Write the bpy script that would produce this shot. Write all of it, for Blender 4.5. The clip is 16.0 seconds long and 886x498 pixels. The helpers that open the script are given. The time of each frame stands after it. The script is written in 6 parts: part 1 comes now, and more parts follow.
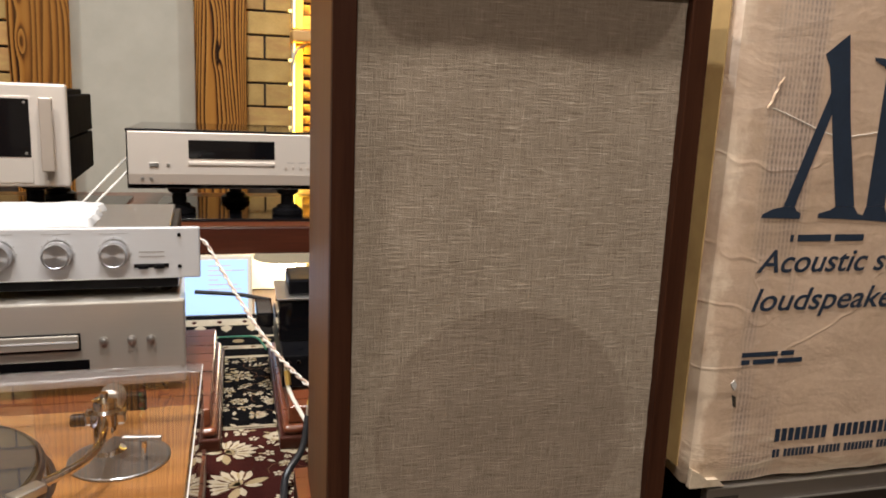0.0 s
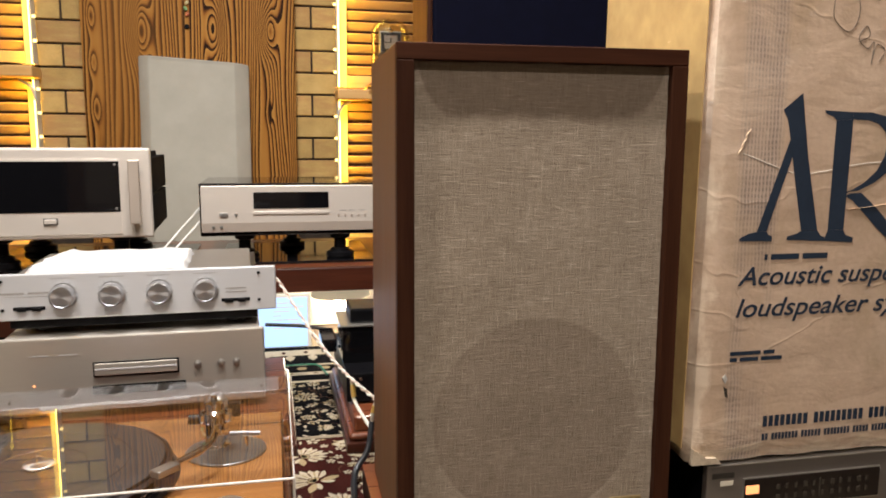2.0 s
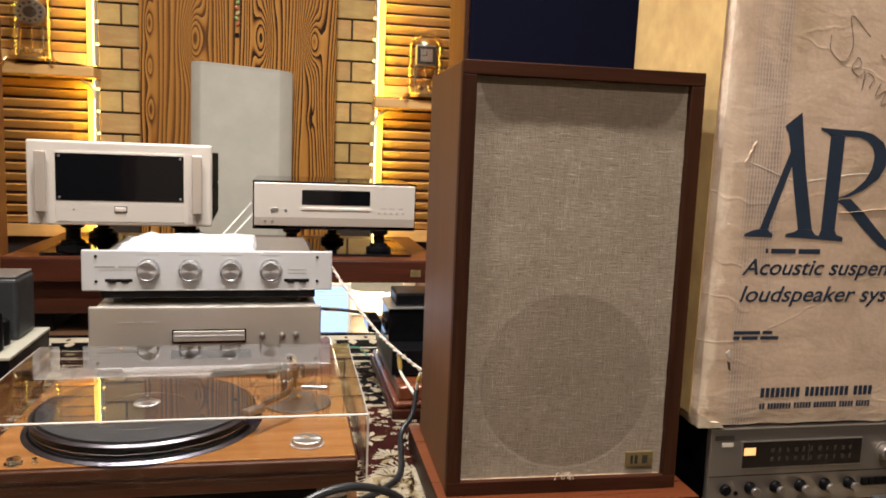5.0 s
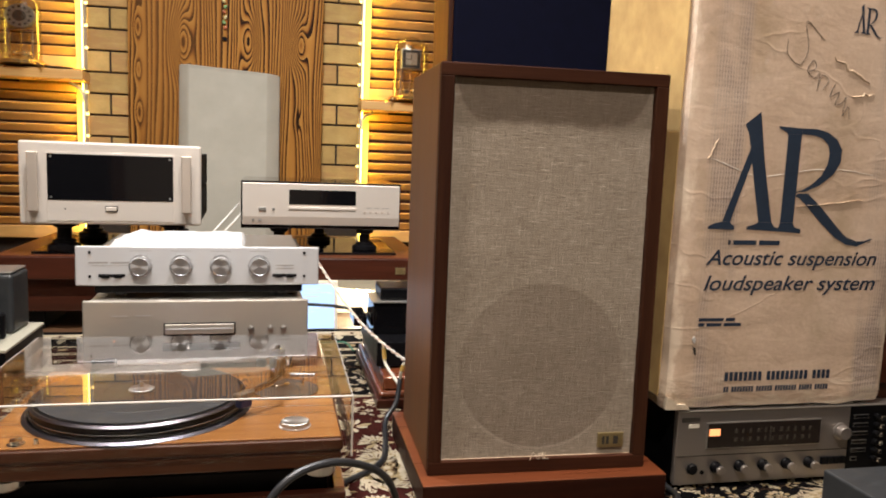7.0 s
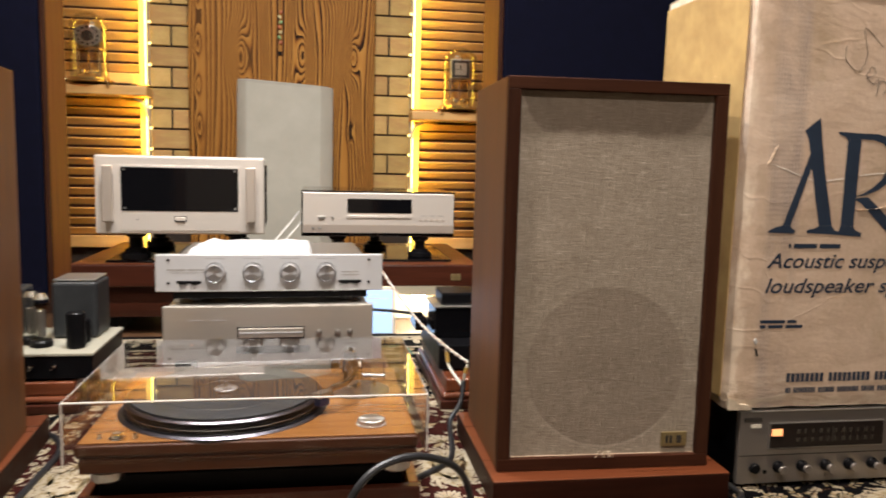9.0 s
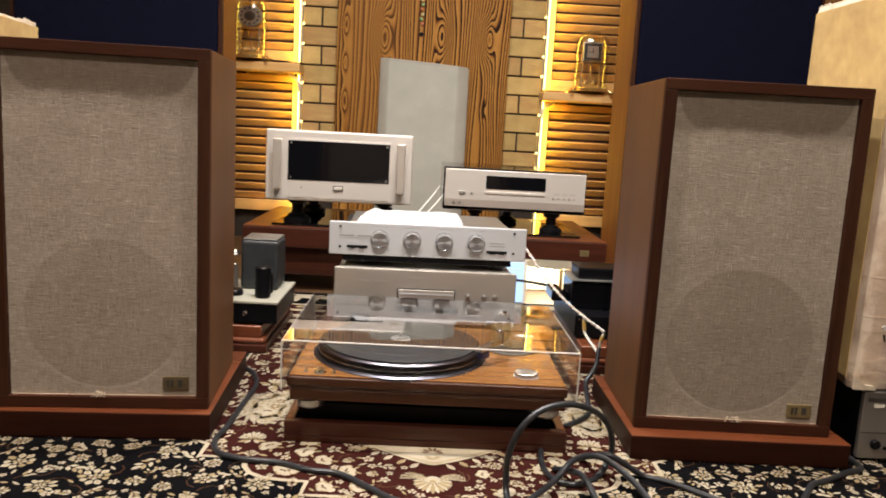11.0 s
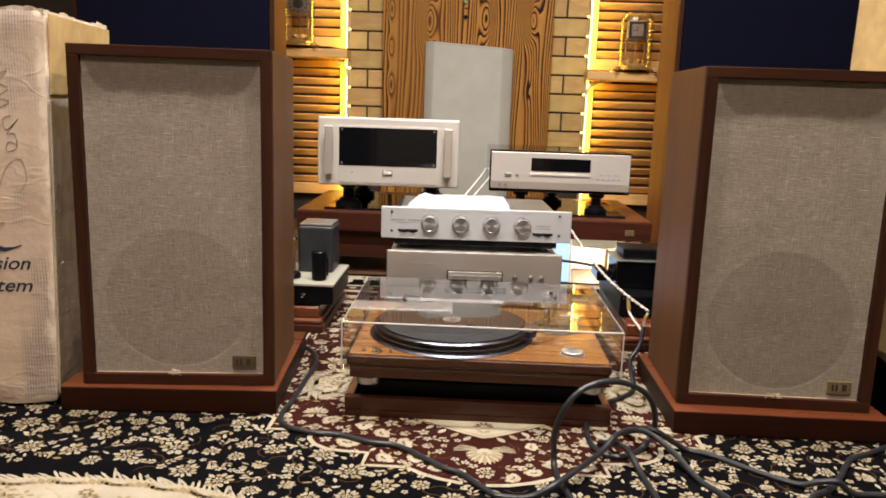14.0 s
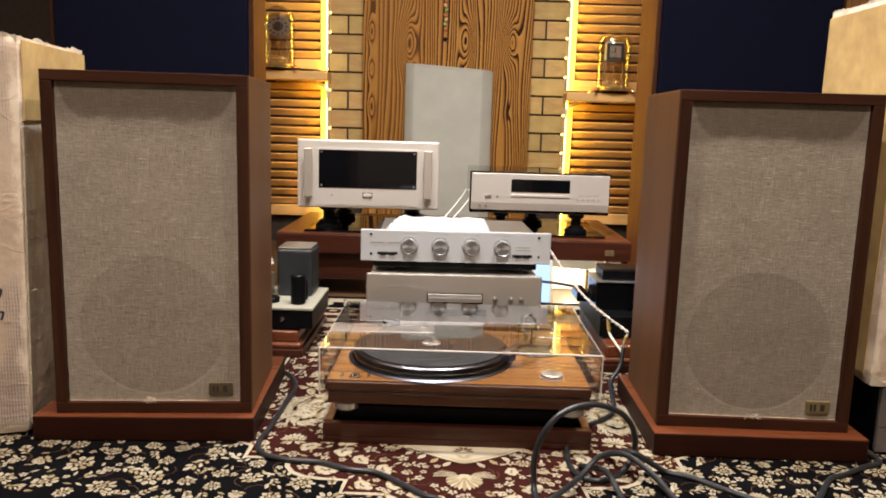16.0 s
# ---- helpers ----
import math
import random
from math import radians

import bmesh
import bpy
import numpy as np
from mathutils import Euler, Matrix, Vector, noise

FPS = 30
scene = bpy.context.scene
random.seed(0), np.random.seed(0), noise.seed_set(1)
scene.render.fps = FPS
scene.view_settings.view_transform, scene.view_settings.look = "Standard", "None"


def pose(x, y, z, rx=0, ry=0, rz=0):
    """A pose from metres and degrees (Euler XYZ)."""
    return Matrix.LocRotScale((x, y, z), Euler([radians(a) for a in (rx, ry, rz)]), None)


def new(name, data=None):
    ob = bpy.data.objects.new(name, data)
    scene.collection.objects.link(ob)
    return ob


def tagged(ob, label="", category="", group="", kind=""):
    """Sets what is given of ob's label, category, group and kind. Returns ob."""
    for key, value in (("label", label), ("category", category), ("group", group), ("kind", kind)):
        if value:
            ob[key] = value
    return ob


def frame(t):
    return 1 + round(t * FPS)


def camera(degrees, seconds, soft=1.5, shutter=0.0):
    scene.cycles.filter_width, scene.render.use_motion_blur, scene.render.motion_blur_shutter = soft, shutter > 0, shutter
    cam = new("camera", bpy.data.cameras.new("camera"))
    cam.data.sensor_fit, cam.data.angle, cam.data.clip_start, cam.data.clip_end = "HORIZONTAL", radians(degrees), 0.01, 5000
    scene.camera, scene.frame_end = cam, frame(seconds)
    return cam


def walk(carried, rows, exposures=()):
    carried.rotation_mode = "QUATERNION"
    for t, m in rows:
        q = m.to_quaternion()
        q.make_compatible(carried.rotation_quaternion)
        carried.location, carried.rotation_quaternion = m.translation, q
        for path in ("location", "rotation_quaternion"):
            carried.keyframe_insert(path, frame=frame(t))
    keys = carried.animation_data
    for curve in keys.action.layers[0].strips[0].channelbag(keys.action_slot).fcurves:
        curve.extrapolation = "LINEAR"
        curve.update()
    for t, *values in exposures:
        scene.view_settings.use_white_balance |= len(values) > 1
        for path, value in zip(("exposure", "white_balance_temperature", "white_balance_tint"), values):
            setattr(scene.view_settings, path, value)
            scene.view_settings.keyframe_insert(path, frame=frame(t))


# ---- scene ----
cam = camera(59.9, 16.0, soft=1.8, shutter=0.5)
METRES, EYE, TILT, LEAN, TURN = 0.92, 0.523, 0.0, 0.0, -15.3
ROWS = [
    (0.0, 0.0, 0.0, 0.0, 0.46, -11.28, -2.28),
    (0.5, 0.0145, -0.0358, -0.0021, 1.68, -10.55, -2.22),
    (1.0, 0.036, -0.0743, 0.0105, 3.34, -10.29, -1.03),
    (1.5, 0.0249, -0.1478, 0.0247, 3.18, -8.36, -0.71),
    (2.0, -0.0039, -0.2157, 0.0168, 2.87, -8.09, -0.31),
    (2.5, -0.0177, -0.2888, 0.0116, 2.65, -7.32, -0.98),
    (3.0, -0.0353, -0.3644, 0.0035, 3.1, -6.73, -1.36),
    (3.5, -0.0439, -0.4067, 0.0042, 4.66, -6.89, -1.37),
    (4.0, -0.0505, -0.3812, 0.0069, 4.01, -6.9, -2.34),
    (6.5, -0.0395, -0.4748, -0.0155, 4.39, -7.53, -1.69),
    (7.0, -0.0315, -0.4769, -0.0113, 3.23, -6.9, -2.09),
    (7.5, -0.0226, -0.4767, -0.0098, 2.35, -6.6, -1.95),
    (8.0, -0.0239, -0.4769, -0.0105, 1.93, -6.38, -1.97),
    (8.5, -0.0366, -0.4914, -0.0134, 2.78, -6.59, -1.68),
    (9.0, -0.072, -0.5373, -0.0082, 6.21, -6.46, -1.32),
    (9.5, -0.09, -0.5955, -0.0026, 9.33, -6.49, -2.01),
    (10.0, -0.1168, -0.6475, 0.0002, 11.22, -7.34, -2.67),
    (12.5, -0.1366, -0.8188, 0.0452, 16.97, -9.85, -2.25),
    (13.0, -0.1338, -0.8172, 0.0463, 17.2, -10.21, -1.98),
    (13.5, -0.1335, -0.8161, 0.045, 17.12, -10.5, -2.02),
    (14.0, -0.133, -0.8172, 0.0458, 17.42, -10.68, -1.89),
    (14.5, -0.1293, -0.8123, 0.0454, 17.47, -10.66, -1.89),
    (15.0, -0.1284, -0.8075, 0.0446, 17.11, -10.72, -1.88),
    (15.5, -0.126, -0.8079, 0.0501, 16.62, -10.23, -1.95),
    (16.0, -0.1244, -0.809, 0.0539, 16.14, -9.21, -1.62),
]
walk(cam, [(t, pose(0, 0, EYE, TILT, LEAN, TURN) @ pose(METRES * x, METRES * y, METRES * z, 90 + pitch, roll, yaw)) for t, x, y, z, yaw, pitch, roll in ROWS],
     [(0.0, -0.03), (1.0, 0.0), (2.5, 0.08), (4.0, 0.13), (8.0, 0.13), (10.0, 0.09), (12.5, 0.05), (16.0, 0.05)])


# ---- world and lights ----
world = bpy.data.worlds.new("world")
scene.world = world
world.use_nodes = True
world.node_tree.nodes["Background"].inputs[0].default_value = (1.0, 0.8, 0.6, 1)
world.node_tree.nodes["Background"].inputs[1].default_value = 0.02
CEILING = 2.45
WARM, COOL = (1.0, 0.89, 0.79), (0.93, 0.96, 1.0)
DOWNLIGHTS = [(-0.85, 0.36, 43, WARM), (0.30, 0.36, 47, WARM), (-0.30, 0.95, 50, COOL), (-0.30, -1.1, 45, WARM)]
LED_GLOW = 24.0

# ---- materials ----


def nodes_of(name):
    m = bpy.data.materials.new(name)
    m.use_nodes = True
    nt = m.node_tree
    return m, nt, nt.nodes, nt.links, nt.nodes["Principled BSDF"]


def coords(nt, scale=(1, 1, 1), loc=(0, 0, 0)):
    tc = nt.nodes.new("ShaderNodeTexCoord")
    mp = nt.nodes.new("ShaderNodeMapping")
    mp.inputs["Scale"].default_value = scale
    mp.inputs["Location"].default_value = loc
    nt.links.new(tc.outputs["Object"], mp.inputs["Vector"])
    return mp.outputs["Vector"]


def noise_node(nt, vec, scale, detail=4, rough=0.55, distort=0.0):
    n = nt.nodes.new("ShaderNodeTexNoise")
    n.inputs["Scale"].default_value = scale
    n.inputs["Detail"].default_value = detail
    n.inputs["Roughness"].default_value = rough
    n.inputs["Distortion"].default_value = distort
    nt.links.new(vec, n.inputs["Vector"])
    return n.outputs["Fac"]


def ramp(nt, fac, stops):
    r = nt.nodes.new("ShaderNodeValToRGB")
    els = r.color_ramp.elements
    while len(els) < len(stops):
        els.new(0.5)
    for e, (p, c) in zip(els, stops):
        e.position = p
        e.color = (*c, 1) if len(c) == 3 else c
    nt.links.new(fac, r.inputs["Fac"])
    return r.outputs["Color"]


def mixc(nt, fac, a, b, blend="MIX"):
    n = nt.nodes.new("ShaderNodeMix")
    n.data_type = "RGBA"
    n.blend_type = blend
    for sock, v in ((n.inputs[0], fac), (n.inputs[6], a), (n.inputs[7], b)):
        if isinstance(v, (int, float)):
            sock.default_value = v
        elif isinstance(v, tuple):
            sock.default_value = (*v, 1)
        else:
            nt.links.new(v, sock)
    return n.outputs[2]


def math_node(nt, op, a, b=0.0, c=0.0):
    n = nt.nodes.new("ShaderNodeMath")
    n.operation = op
    for sock, v in zip(n.inputs, (a, b, c)):
        if isinstance(v, (int, float)):
            sock.default_value = v
        else:
            nt.links.new(v, sock)
    return n.outputs[0]


def bump(nt, bsdf, height, strength, dist=0.002):
    b = nt.nodes.new("ShaderNodeBump")
    b.inputs["Strength"].default_value = strength
    b.inputs["Distance"].default_value = dist
    nt.links.new(height, b.inputs["Height"])
    nt.links.new(b.outputs["Normal"], bsdf.inputs["Normal"])


def surface(name, c1, c2, scale=20, stretch=(1, 1, 1), rough=0.5, metal=0.0, bumps=0.1, rough_var=0.1, coat=0.0, fine=200, spec=0.5):
    m, nt, nd, lk, bs = nodes_of(name)
    v = coords(nt, stretch)
    big = noise_node(nt, v, scale, 5)
    small = noise_node(nt, v, fine, 3)
    mixed = math_node(nt, "MULTIPLY_ADD", small, 0.35, math_node(nt, "MULTIPLY", big, 0.65))
    lk.new(ramp(nt, mixed, [(0.3, c1), (0.7, c2)]), bs.inputs["Base Color"])
    r = math_node(nt, "MULTIPLY_ADD", big, rough_var * 2, rough - rough_var)
    lk.new(r, bs.inputs["Roughness"])
    bs.inputs["Metallic"].default_value = metal
    bs.inputs["Coat Weight"].default_value = coat
    bs.inputs["Coat Roughness"].default_value = 0.15
    bs.inputs["Specular IOR Level"].default_value = spec
    if bumps:
        bump(nt, bs, mixed, bumps)
    return m


def wood(name, dark, mid, light, along="z", freq=60.0, rough=0.38, coat=0.15, contrast=1.0, spec=0.5):
    """Straight-grained veneer, the grain running along one axis."""
    m, nt, nd, lk, bs = nodes_of(name)
    st = {"x": (0.05, 1, 1), "y": (1, 0.05, 1), "z": (1, 1, 0.05)}[along]
    v = coords(nt, st)
    broad = noise_node(nt, v, freq * 0.12, 4, 0.6, 0.6)
    grain = noise_node(nt, v, freq, 6, 0.65, 0.3)
    pores = noise_node(nt, coords(nt, {"x": (0.03, 1, 1), "y": (1, 0.03, 1), "z": (1, 1, 0.03)}[along]), freq * 9, 2)
    f = math_node(nt, "MULTIPLY_ADD", grain, 0.5 * contrast, math_node(nt, "MULTIPLY", broad, 0.5))
    f = math_node(nt, "MULTIPLY_ADD", pores, 0.18, math_node(nt, "SUBTRACT", f, 0.09))
    lk.new(ramp(nt, f, [(0.32, dark), (0.5, mid), (0.7, light)]), bs.inputs["Base Color"])
    lk.new(math_node(nt, "MULTIPLY_ADD", grain, 0.2, rough - 0.1), bs.inputs["Roughness"])
    bs.inputs["Coat Weight"].default_value = coat
    bs.inputs["Coat Roughness"].default_value = 0.25
    bs.inputs["Specular IOR Level"].default_value = spec
    bump(nt, bs, f, 0.12, 0.001)
    return m


def plain(name, c, rough=0.5, metal=0.0, emit=None, strength=0.0, spec=0.5):
    m, nt, nd, lk, bs = nodes_of(name)
    bs.inputs["Base Color"].default_value = (*c, 1)
    bs.inputs["Roughness"].default_value = rough
    bs.inputs["Metallic"].default_value = metal
    bs.inputs["Specular IOR Level"].default_value = spec
    if emit:
        bs.inputs["Emission Color"].default_value = (*emit, 1)
        bs.inputs["Emission Strength"].default_value = strength
    return m


def clear(name, tint=(0.96, 0.97, 0.96), ior=1.49, rough=0.02, power=5.0):
    """Thin clear acrylic or glass: see-through, with a Fresnel gloss."""
    m, nt, nd, lk, bs = nodes_of(name)
    nd.remove(bs)
    out = nd["Material Output"]
    tr = nd.new("ShaderNodeBsdfTransparent")
    tr.inputs[0].default_value = (*tint, 1)
    gl = nd.new("ShaderNodeBsdfGlossy")
    gl.inputs["Roughness"].default_value = rough
    lw = nd.new("ShaderNodeLayerWeight")
    lw.inputs["Blend"].default_value = 0.5
    f0 = ((ior - 1) / (ior + 1)) ** 2
    fr = math_node(nt, "MULTIPLY_ADD", math_node(nt, "POWER", lw.outputs["Facing"], power), 1 - f0, f0)
    mx = nd.new("ShaderNodeMixShader")
    lk.new(fr, mx.inputs[0])
    lk.new(tr.outputs[0], mx.inputs[1])
    lk.new(gl.outputs[0], mx.inputs[2])
    lk.new(mx.outputs[0], out.inputs["Surface"])
    return m


def brushed(name, c, rough=0.3, along="x", metal=0.85):
    m, nt, nd, lk, bs = nodes_of(name)
    st = {"x": (0.02, 1, 1), "z": (1, 1, 0.02)}[along]
    n = noise_node(nt, coords(nt, st), 900, 3)
    big = noise_node(nt, coords(nt), 6, 3)
    lk.new(mixc(nt, n, tuple(k * 0.93 for k in c), tuple(min(1, k * 1.04) for k in c)), bs.inputs["Base Color"])
    lk.new(math_node(nt, "MULTIPLY_ADD", big, 0.15, rough - 0.05), bs.inputs["Roughness"])
    bs.inputs["Metallic"].default_value = metal
    bump(nt, bs, n, 0.05, 0.0004)
    return m


def linen(name, blotch, warm):
    """Coarse natural linen over drive units: slubby threads both ways, with a darker disc over the woofer and a darker
    band along the top.
    """
    m, nt, nd, lk, bs = nodes_of(name)
    warp = noise_node(nt, coords(nt, (1, 1, 0.09)), 640, 2, 0.6)
    weft = noise_node(nt, coords(nt, (0.09, 1, 1)), 640, 2, 0.6)
    slub = noise_node(nt, coords(nt, (0.15, 1, 1.3)), 300, 3, 0.7)
    slubv = noise_node(nt, coords(nt, (1.3, 1, 0.15)), 260, 3, 0.7)
    big = noise_node(nt, coords(nt), 9, 4)
    mottle = noise_node(nt, coords(nt, (0.7, 1, 1)), 75, 3, 0.6)
    w = math_node(nt, "MAXIMUM", math_node(nt, "MULTIPLY", warp, 0.92), weft)
    s = math_node(nt, "ADD", math_node(nt, "MULTIPLY", slub, 0.55), math_node(nt, "MULTIPLY", slubv, 0.42))
    f = math_node(nt, "MULTIPLY_ADD", w, 0.6, math_node(nt, "MULTIPLY", s, 0.55))
    f = math_node(nt, "MULTIPLY_ADD", big, 0.20, math_node(nt, "SUBTRACT", f, 0.10))
    f = math_node(nt, "MULTIPLY_ADD", math_node(nt, "SUBTRACT", mottle, 0.5), 0.17, f)
    # thick single threads, pale ones and dark gaps
    for st, sc, k, lo in (((1.2, 1, 0.11), 300, 0.11, 0.62), ((0.11, 1, 1.2), 290, 0.13, 0.62), ((1.2, 1, 0.16), 330, -0.09, 0.60), ((0.12, 1, 1.2), 310, -0.11, 0.60)):
        stray = ramp(nt, noise_node(nt, coords(nt, st, (5 + 3 * k, 2, 3)), sc, 2, 0.5), [(lo, (0, 0, 0)), (lo + 0.09, (1, 1, 1))])
        f = math_node(nt, "MULTIPLY_ADD", stray, k, f)
    col = ramp(nt, f, [(0.31, (0.168 * warm, 0.142, 0.103 * warm)), (0.67, (0.338 * warm, 0.300, 0.231 * warm)), (1.07, (0.60 * warm, 0.545, 0.440 * warm))])
    sep = nd.new("ShaderNodeSeparateXYZ")
    tc = nd.new("ShaderNodeTexCoord")
    lk.new(tc.outputs["Object"], sep.inputs[0])
    x, z = sep.outputs[0], sep.outputs[2]
    dz = math_node(nt, "SUBTRACT", z, 0.1595)
    d = math_node(nt, "SQRT", math_node(nt, "ADD", math_node(nt, "MULTIPLY", x, x), math_node(nt, "MULTIPLY", dz, dz)))
    wob = noise_node(nt, coords(nt), 25, 3)
    d = math_node(nt, "MULTIPLY_ADD", wob, 0.006, d)
    ring = nd.new("ShaderNodeMapRange")
    ring.inputs[1].default_value, ring.inputs[2].default_value = 0.1315, 0.1275
    ring.inputs[3].default_value, ring.inputs[4].default_value = 0.0, blotch
    lk.new(d, ring.inputs[0])
    # darker band across the cloth's top, bending down less near the sides
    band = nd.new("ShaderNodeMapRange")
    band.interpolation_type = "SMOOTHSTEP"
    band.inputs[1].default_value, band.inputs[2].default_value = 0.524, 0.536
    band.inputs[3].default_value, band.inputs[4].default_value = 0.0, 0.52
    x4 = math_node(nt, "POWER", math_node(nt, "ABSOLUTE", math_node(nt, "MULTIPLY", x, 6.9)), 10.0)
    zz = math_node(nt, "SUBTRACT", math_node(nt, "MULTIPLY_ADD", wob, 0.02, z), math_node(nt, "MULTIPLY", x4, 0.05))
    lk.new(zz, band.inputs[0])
    dark_mask = math_node(nt, "ADD", ring.outputs[0], band.outputs[0])
    col = mixc(nt, dark_mask, col, (0.115, 0.080, 0.058))
    # pale arc in the colour for the crease along the ring's lower edge
    rim = nd.new("ShaderNodeMapRange")
    rim.inputs[1].default_value, rim.inputs[2].default_value, rim.inputs[3].default_value, rim.inputs[4].default_value = 0.0010, 0.0028, 0.24, 0.0
    lk.new(math_node(nt, "ABSOLUTE", math_node(nt, "SUBTRACT", d, 0.1295)), rim.inputs[0])
    foot = nd.new("ShaderNodeMapRange")
    foot.inputs[1].default_value, foot.inputs[2].default_value, foot.inputs[3].default_value, foot.inputs[4].default_value = 0.062, 0.095, 1.0, 0.0
    lk.new(z, foot.inputs[0])
    col = mixc(nt, math_node(nt, "MULTIPLY", rim.outputs[0], foot.outputs[0]), col, (0.60, 0.53, 0.44))
    lk.new(col, bs.inputs["Base Color"])
    bs.inputs["Roughness"].default_value = 0.9
    bs.inputs["Specular IOR Level"].default_value = 0.2
    bump(nt, bs, f, 0.8, 0.0015)
    return m


def burnt_pine():
    """Wide scorched softwood board: dark growth lines bending round knots."""
    m, nt, nd, lk, bs = nodes_of("scorched pine board")
    tc = nd.new("ShaderNodeTexCoord")
    sep = nd.new("ShaderNodeSeparateXYZ")
    lk.new(tc.outputs["Object"], sep.inputs[0])
    x, z = sep.outputs[0], sep.outputs[2]
    slow = noise_node(nt, coords(nt, (1, 1, 0.09)), 3.4, 2, 0.45)
    slow2 = noise_node(nt, coords(nt, (1, 1, 0.06), (3, 0, 0)), 11, 2, 0.5)
    field = math_node(nt, "MULTIPLY_ADD", slow, 0.42, math_node(nt, "MULTIPLY_ADD", slow2, 0.06, math_node(nt, "MULTIPLY", x, 0.8)))
    # knots: place across, height, width, size
    for kx, kz, kw, amp in ((-0.184, 0.950, 0.038, 0.75), (0.089, 0.968, 0.032, -0.50), (0.290, 0.965, 0.030, 0.62), (0.290, 0.645, 0.014, 0.14),
                            (-0.352, 1.0, 0.016, 0.20), (-0.352, 0.83, 0.014, 0.16), (-0.350, 0.66, 0.015, 0.18), (-0.352, 1.2, 0.014, 0.2), (0.20, 1.3, 0.03, 0.4)):
        dx = math_node(nt, "DIVIDE", math_node(nt, "SUBTRACT", x, kx), kw)
        dz = math_node(nt, "DIVIDE", math_node(nt, "SUBTRACT", z, kz), kw * 3.0)
        g = math_node(nt, "POWER", 2.718, math_node(nt, "MULTIPLY", math_node(nt, "ADD", math_node(nt, "MULTIPLY", dx, dx), math_node(nt, "MULTIPLY", dz, dz)), -1.0))
        field = math_node(nt, "MULTIPLY_ADD", g, amp * 0.12, field)
    jit = noise_node(nt, coords(nt, (1, 1, 0.08)), 90, 3, 0.6)
    saw = math_node(nt, "FRACT", math_node(nt, "MULTIPLY_ADD", jit, 0.05, math_node(nt, "MULTIPLY", field, 74.0)))
    fibre = noise_node(nt, coords(nt, (1, 1, 0.03)), 420, 3, 0.6)
    patch = noise_node(nt, coords(nt, (1, 1, 0.3)), 6, 3, 0.6)
    saw = math_node(nt, "MULTIPLY_ADD", math_node(nt, "SUBTRACT", fibre, 0.5), 0.35, saw)
    lines = ramp(nt, saw, [(0.0, (0.56, 0.290, 0.070)), (0.48, (0.41, 0.186, 0.037)), (0.66, (0.150, 0.052, 0.011)), (0.78, (0.014, 0.005, 0.002)), (1.0, (0.04, 0.014, 0.004))])
    calm = ramp(nt, noise_node(nt, coords(nt, (1, 1, 0.12), (7, 0, 3)), 7, 2), [(0.42, (0, 0, 0)), (0.62, (0.42, 0.42, 0.42))])
    lines = mixc(nt, calm, lines, (0.33, 0.150, 0.035))
    col = mixc(nt, math_node(nt, "MULTIPLY", patch, 0.62), lines, (0.58, 0.42, 0.28), "MULTIPLY")
    # a dark resin gash and its tail
    gx = math_node(nt, "DIVIDE", math_node(nt, "SUBTRACT", math_node(nt, "MULTIPLY_ADD", slow2, 0.02, x), 0.300), 0.0075)
    gz = math_node(nt, "DIVIDE", math_node(nt, "SUBTRACT", z, 0.655), 0.060)
    gash = math_node(nt, "MULTIPLY_ADD", math_node(nt, "SUBTRACT", fibre, 0.5), 1.2, math_node(nt, "ADD", math_node(nt, "MULTIPLY", gx, gx), math_node(nt, "MULTIPLY", gz, gz)))
    col = mixc(nt, ramp(nt, gash, [(0.55, (1, 1, 1)), (1.0, (0, 0, 0))]), col, (0.020, 0.008, 0.003))
    lk.new(col, bs.inputs["Base Color"])
    bs.inputs["Roughness"].default_value = 0.6
    bs.inputs["Specular IOR Level"].default_value = 0.12
    bump(nt, bs, saw, 0.2, 0.0012)
    return m


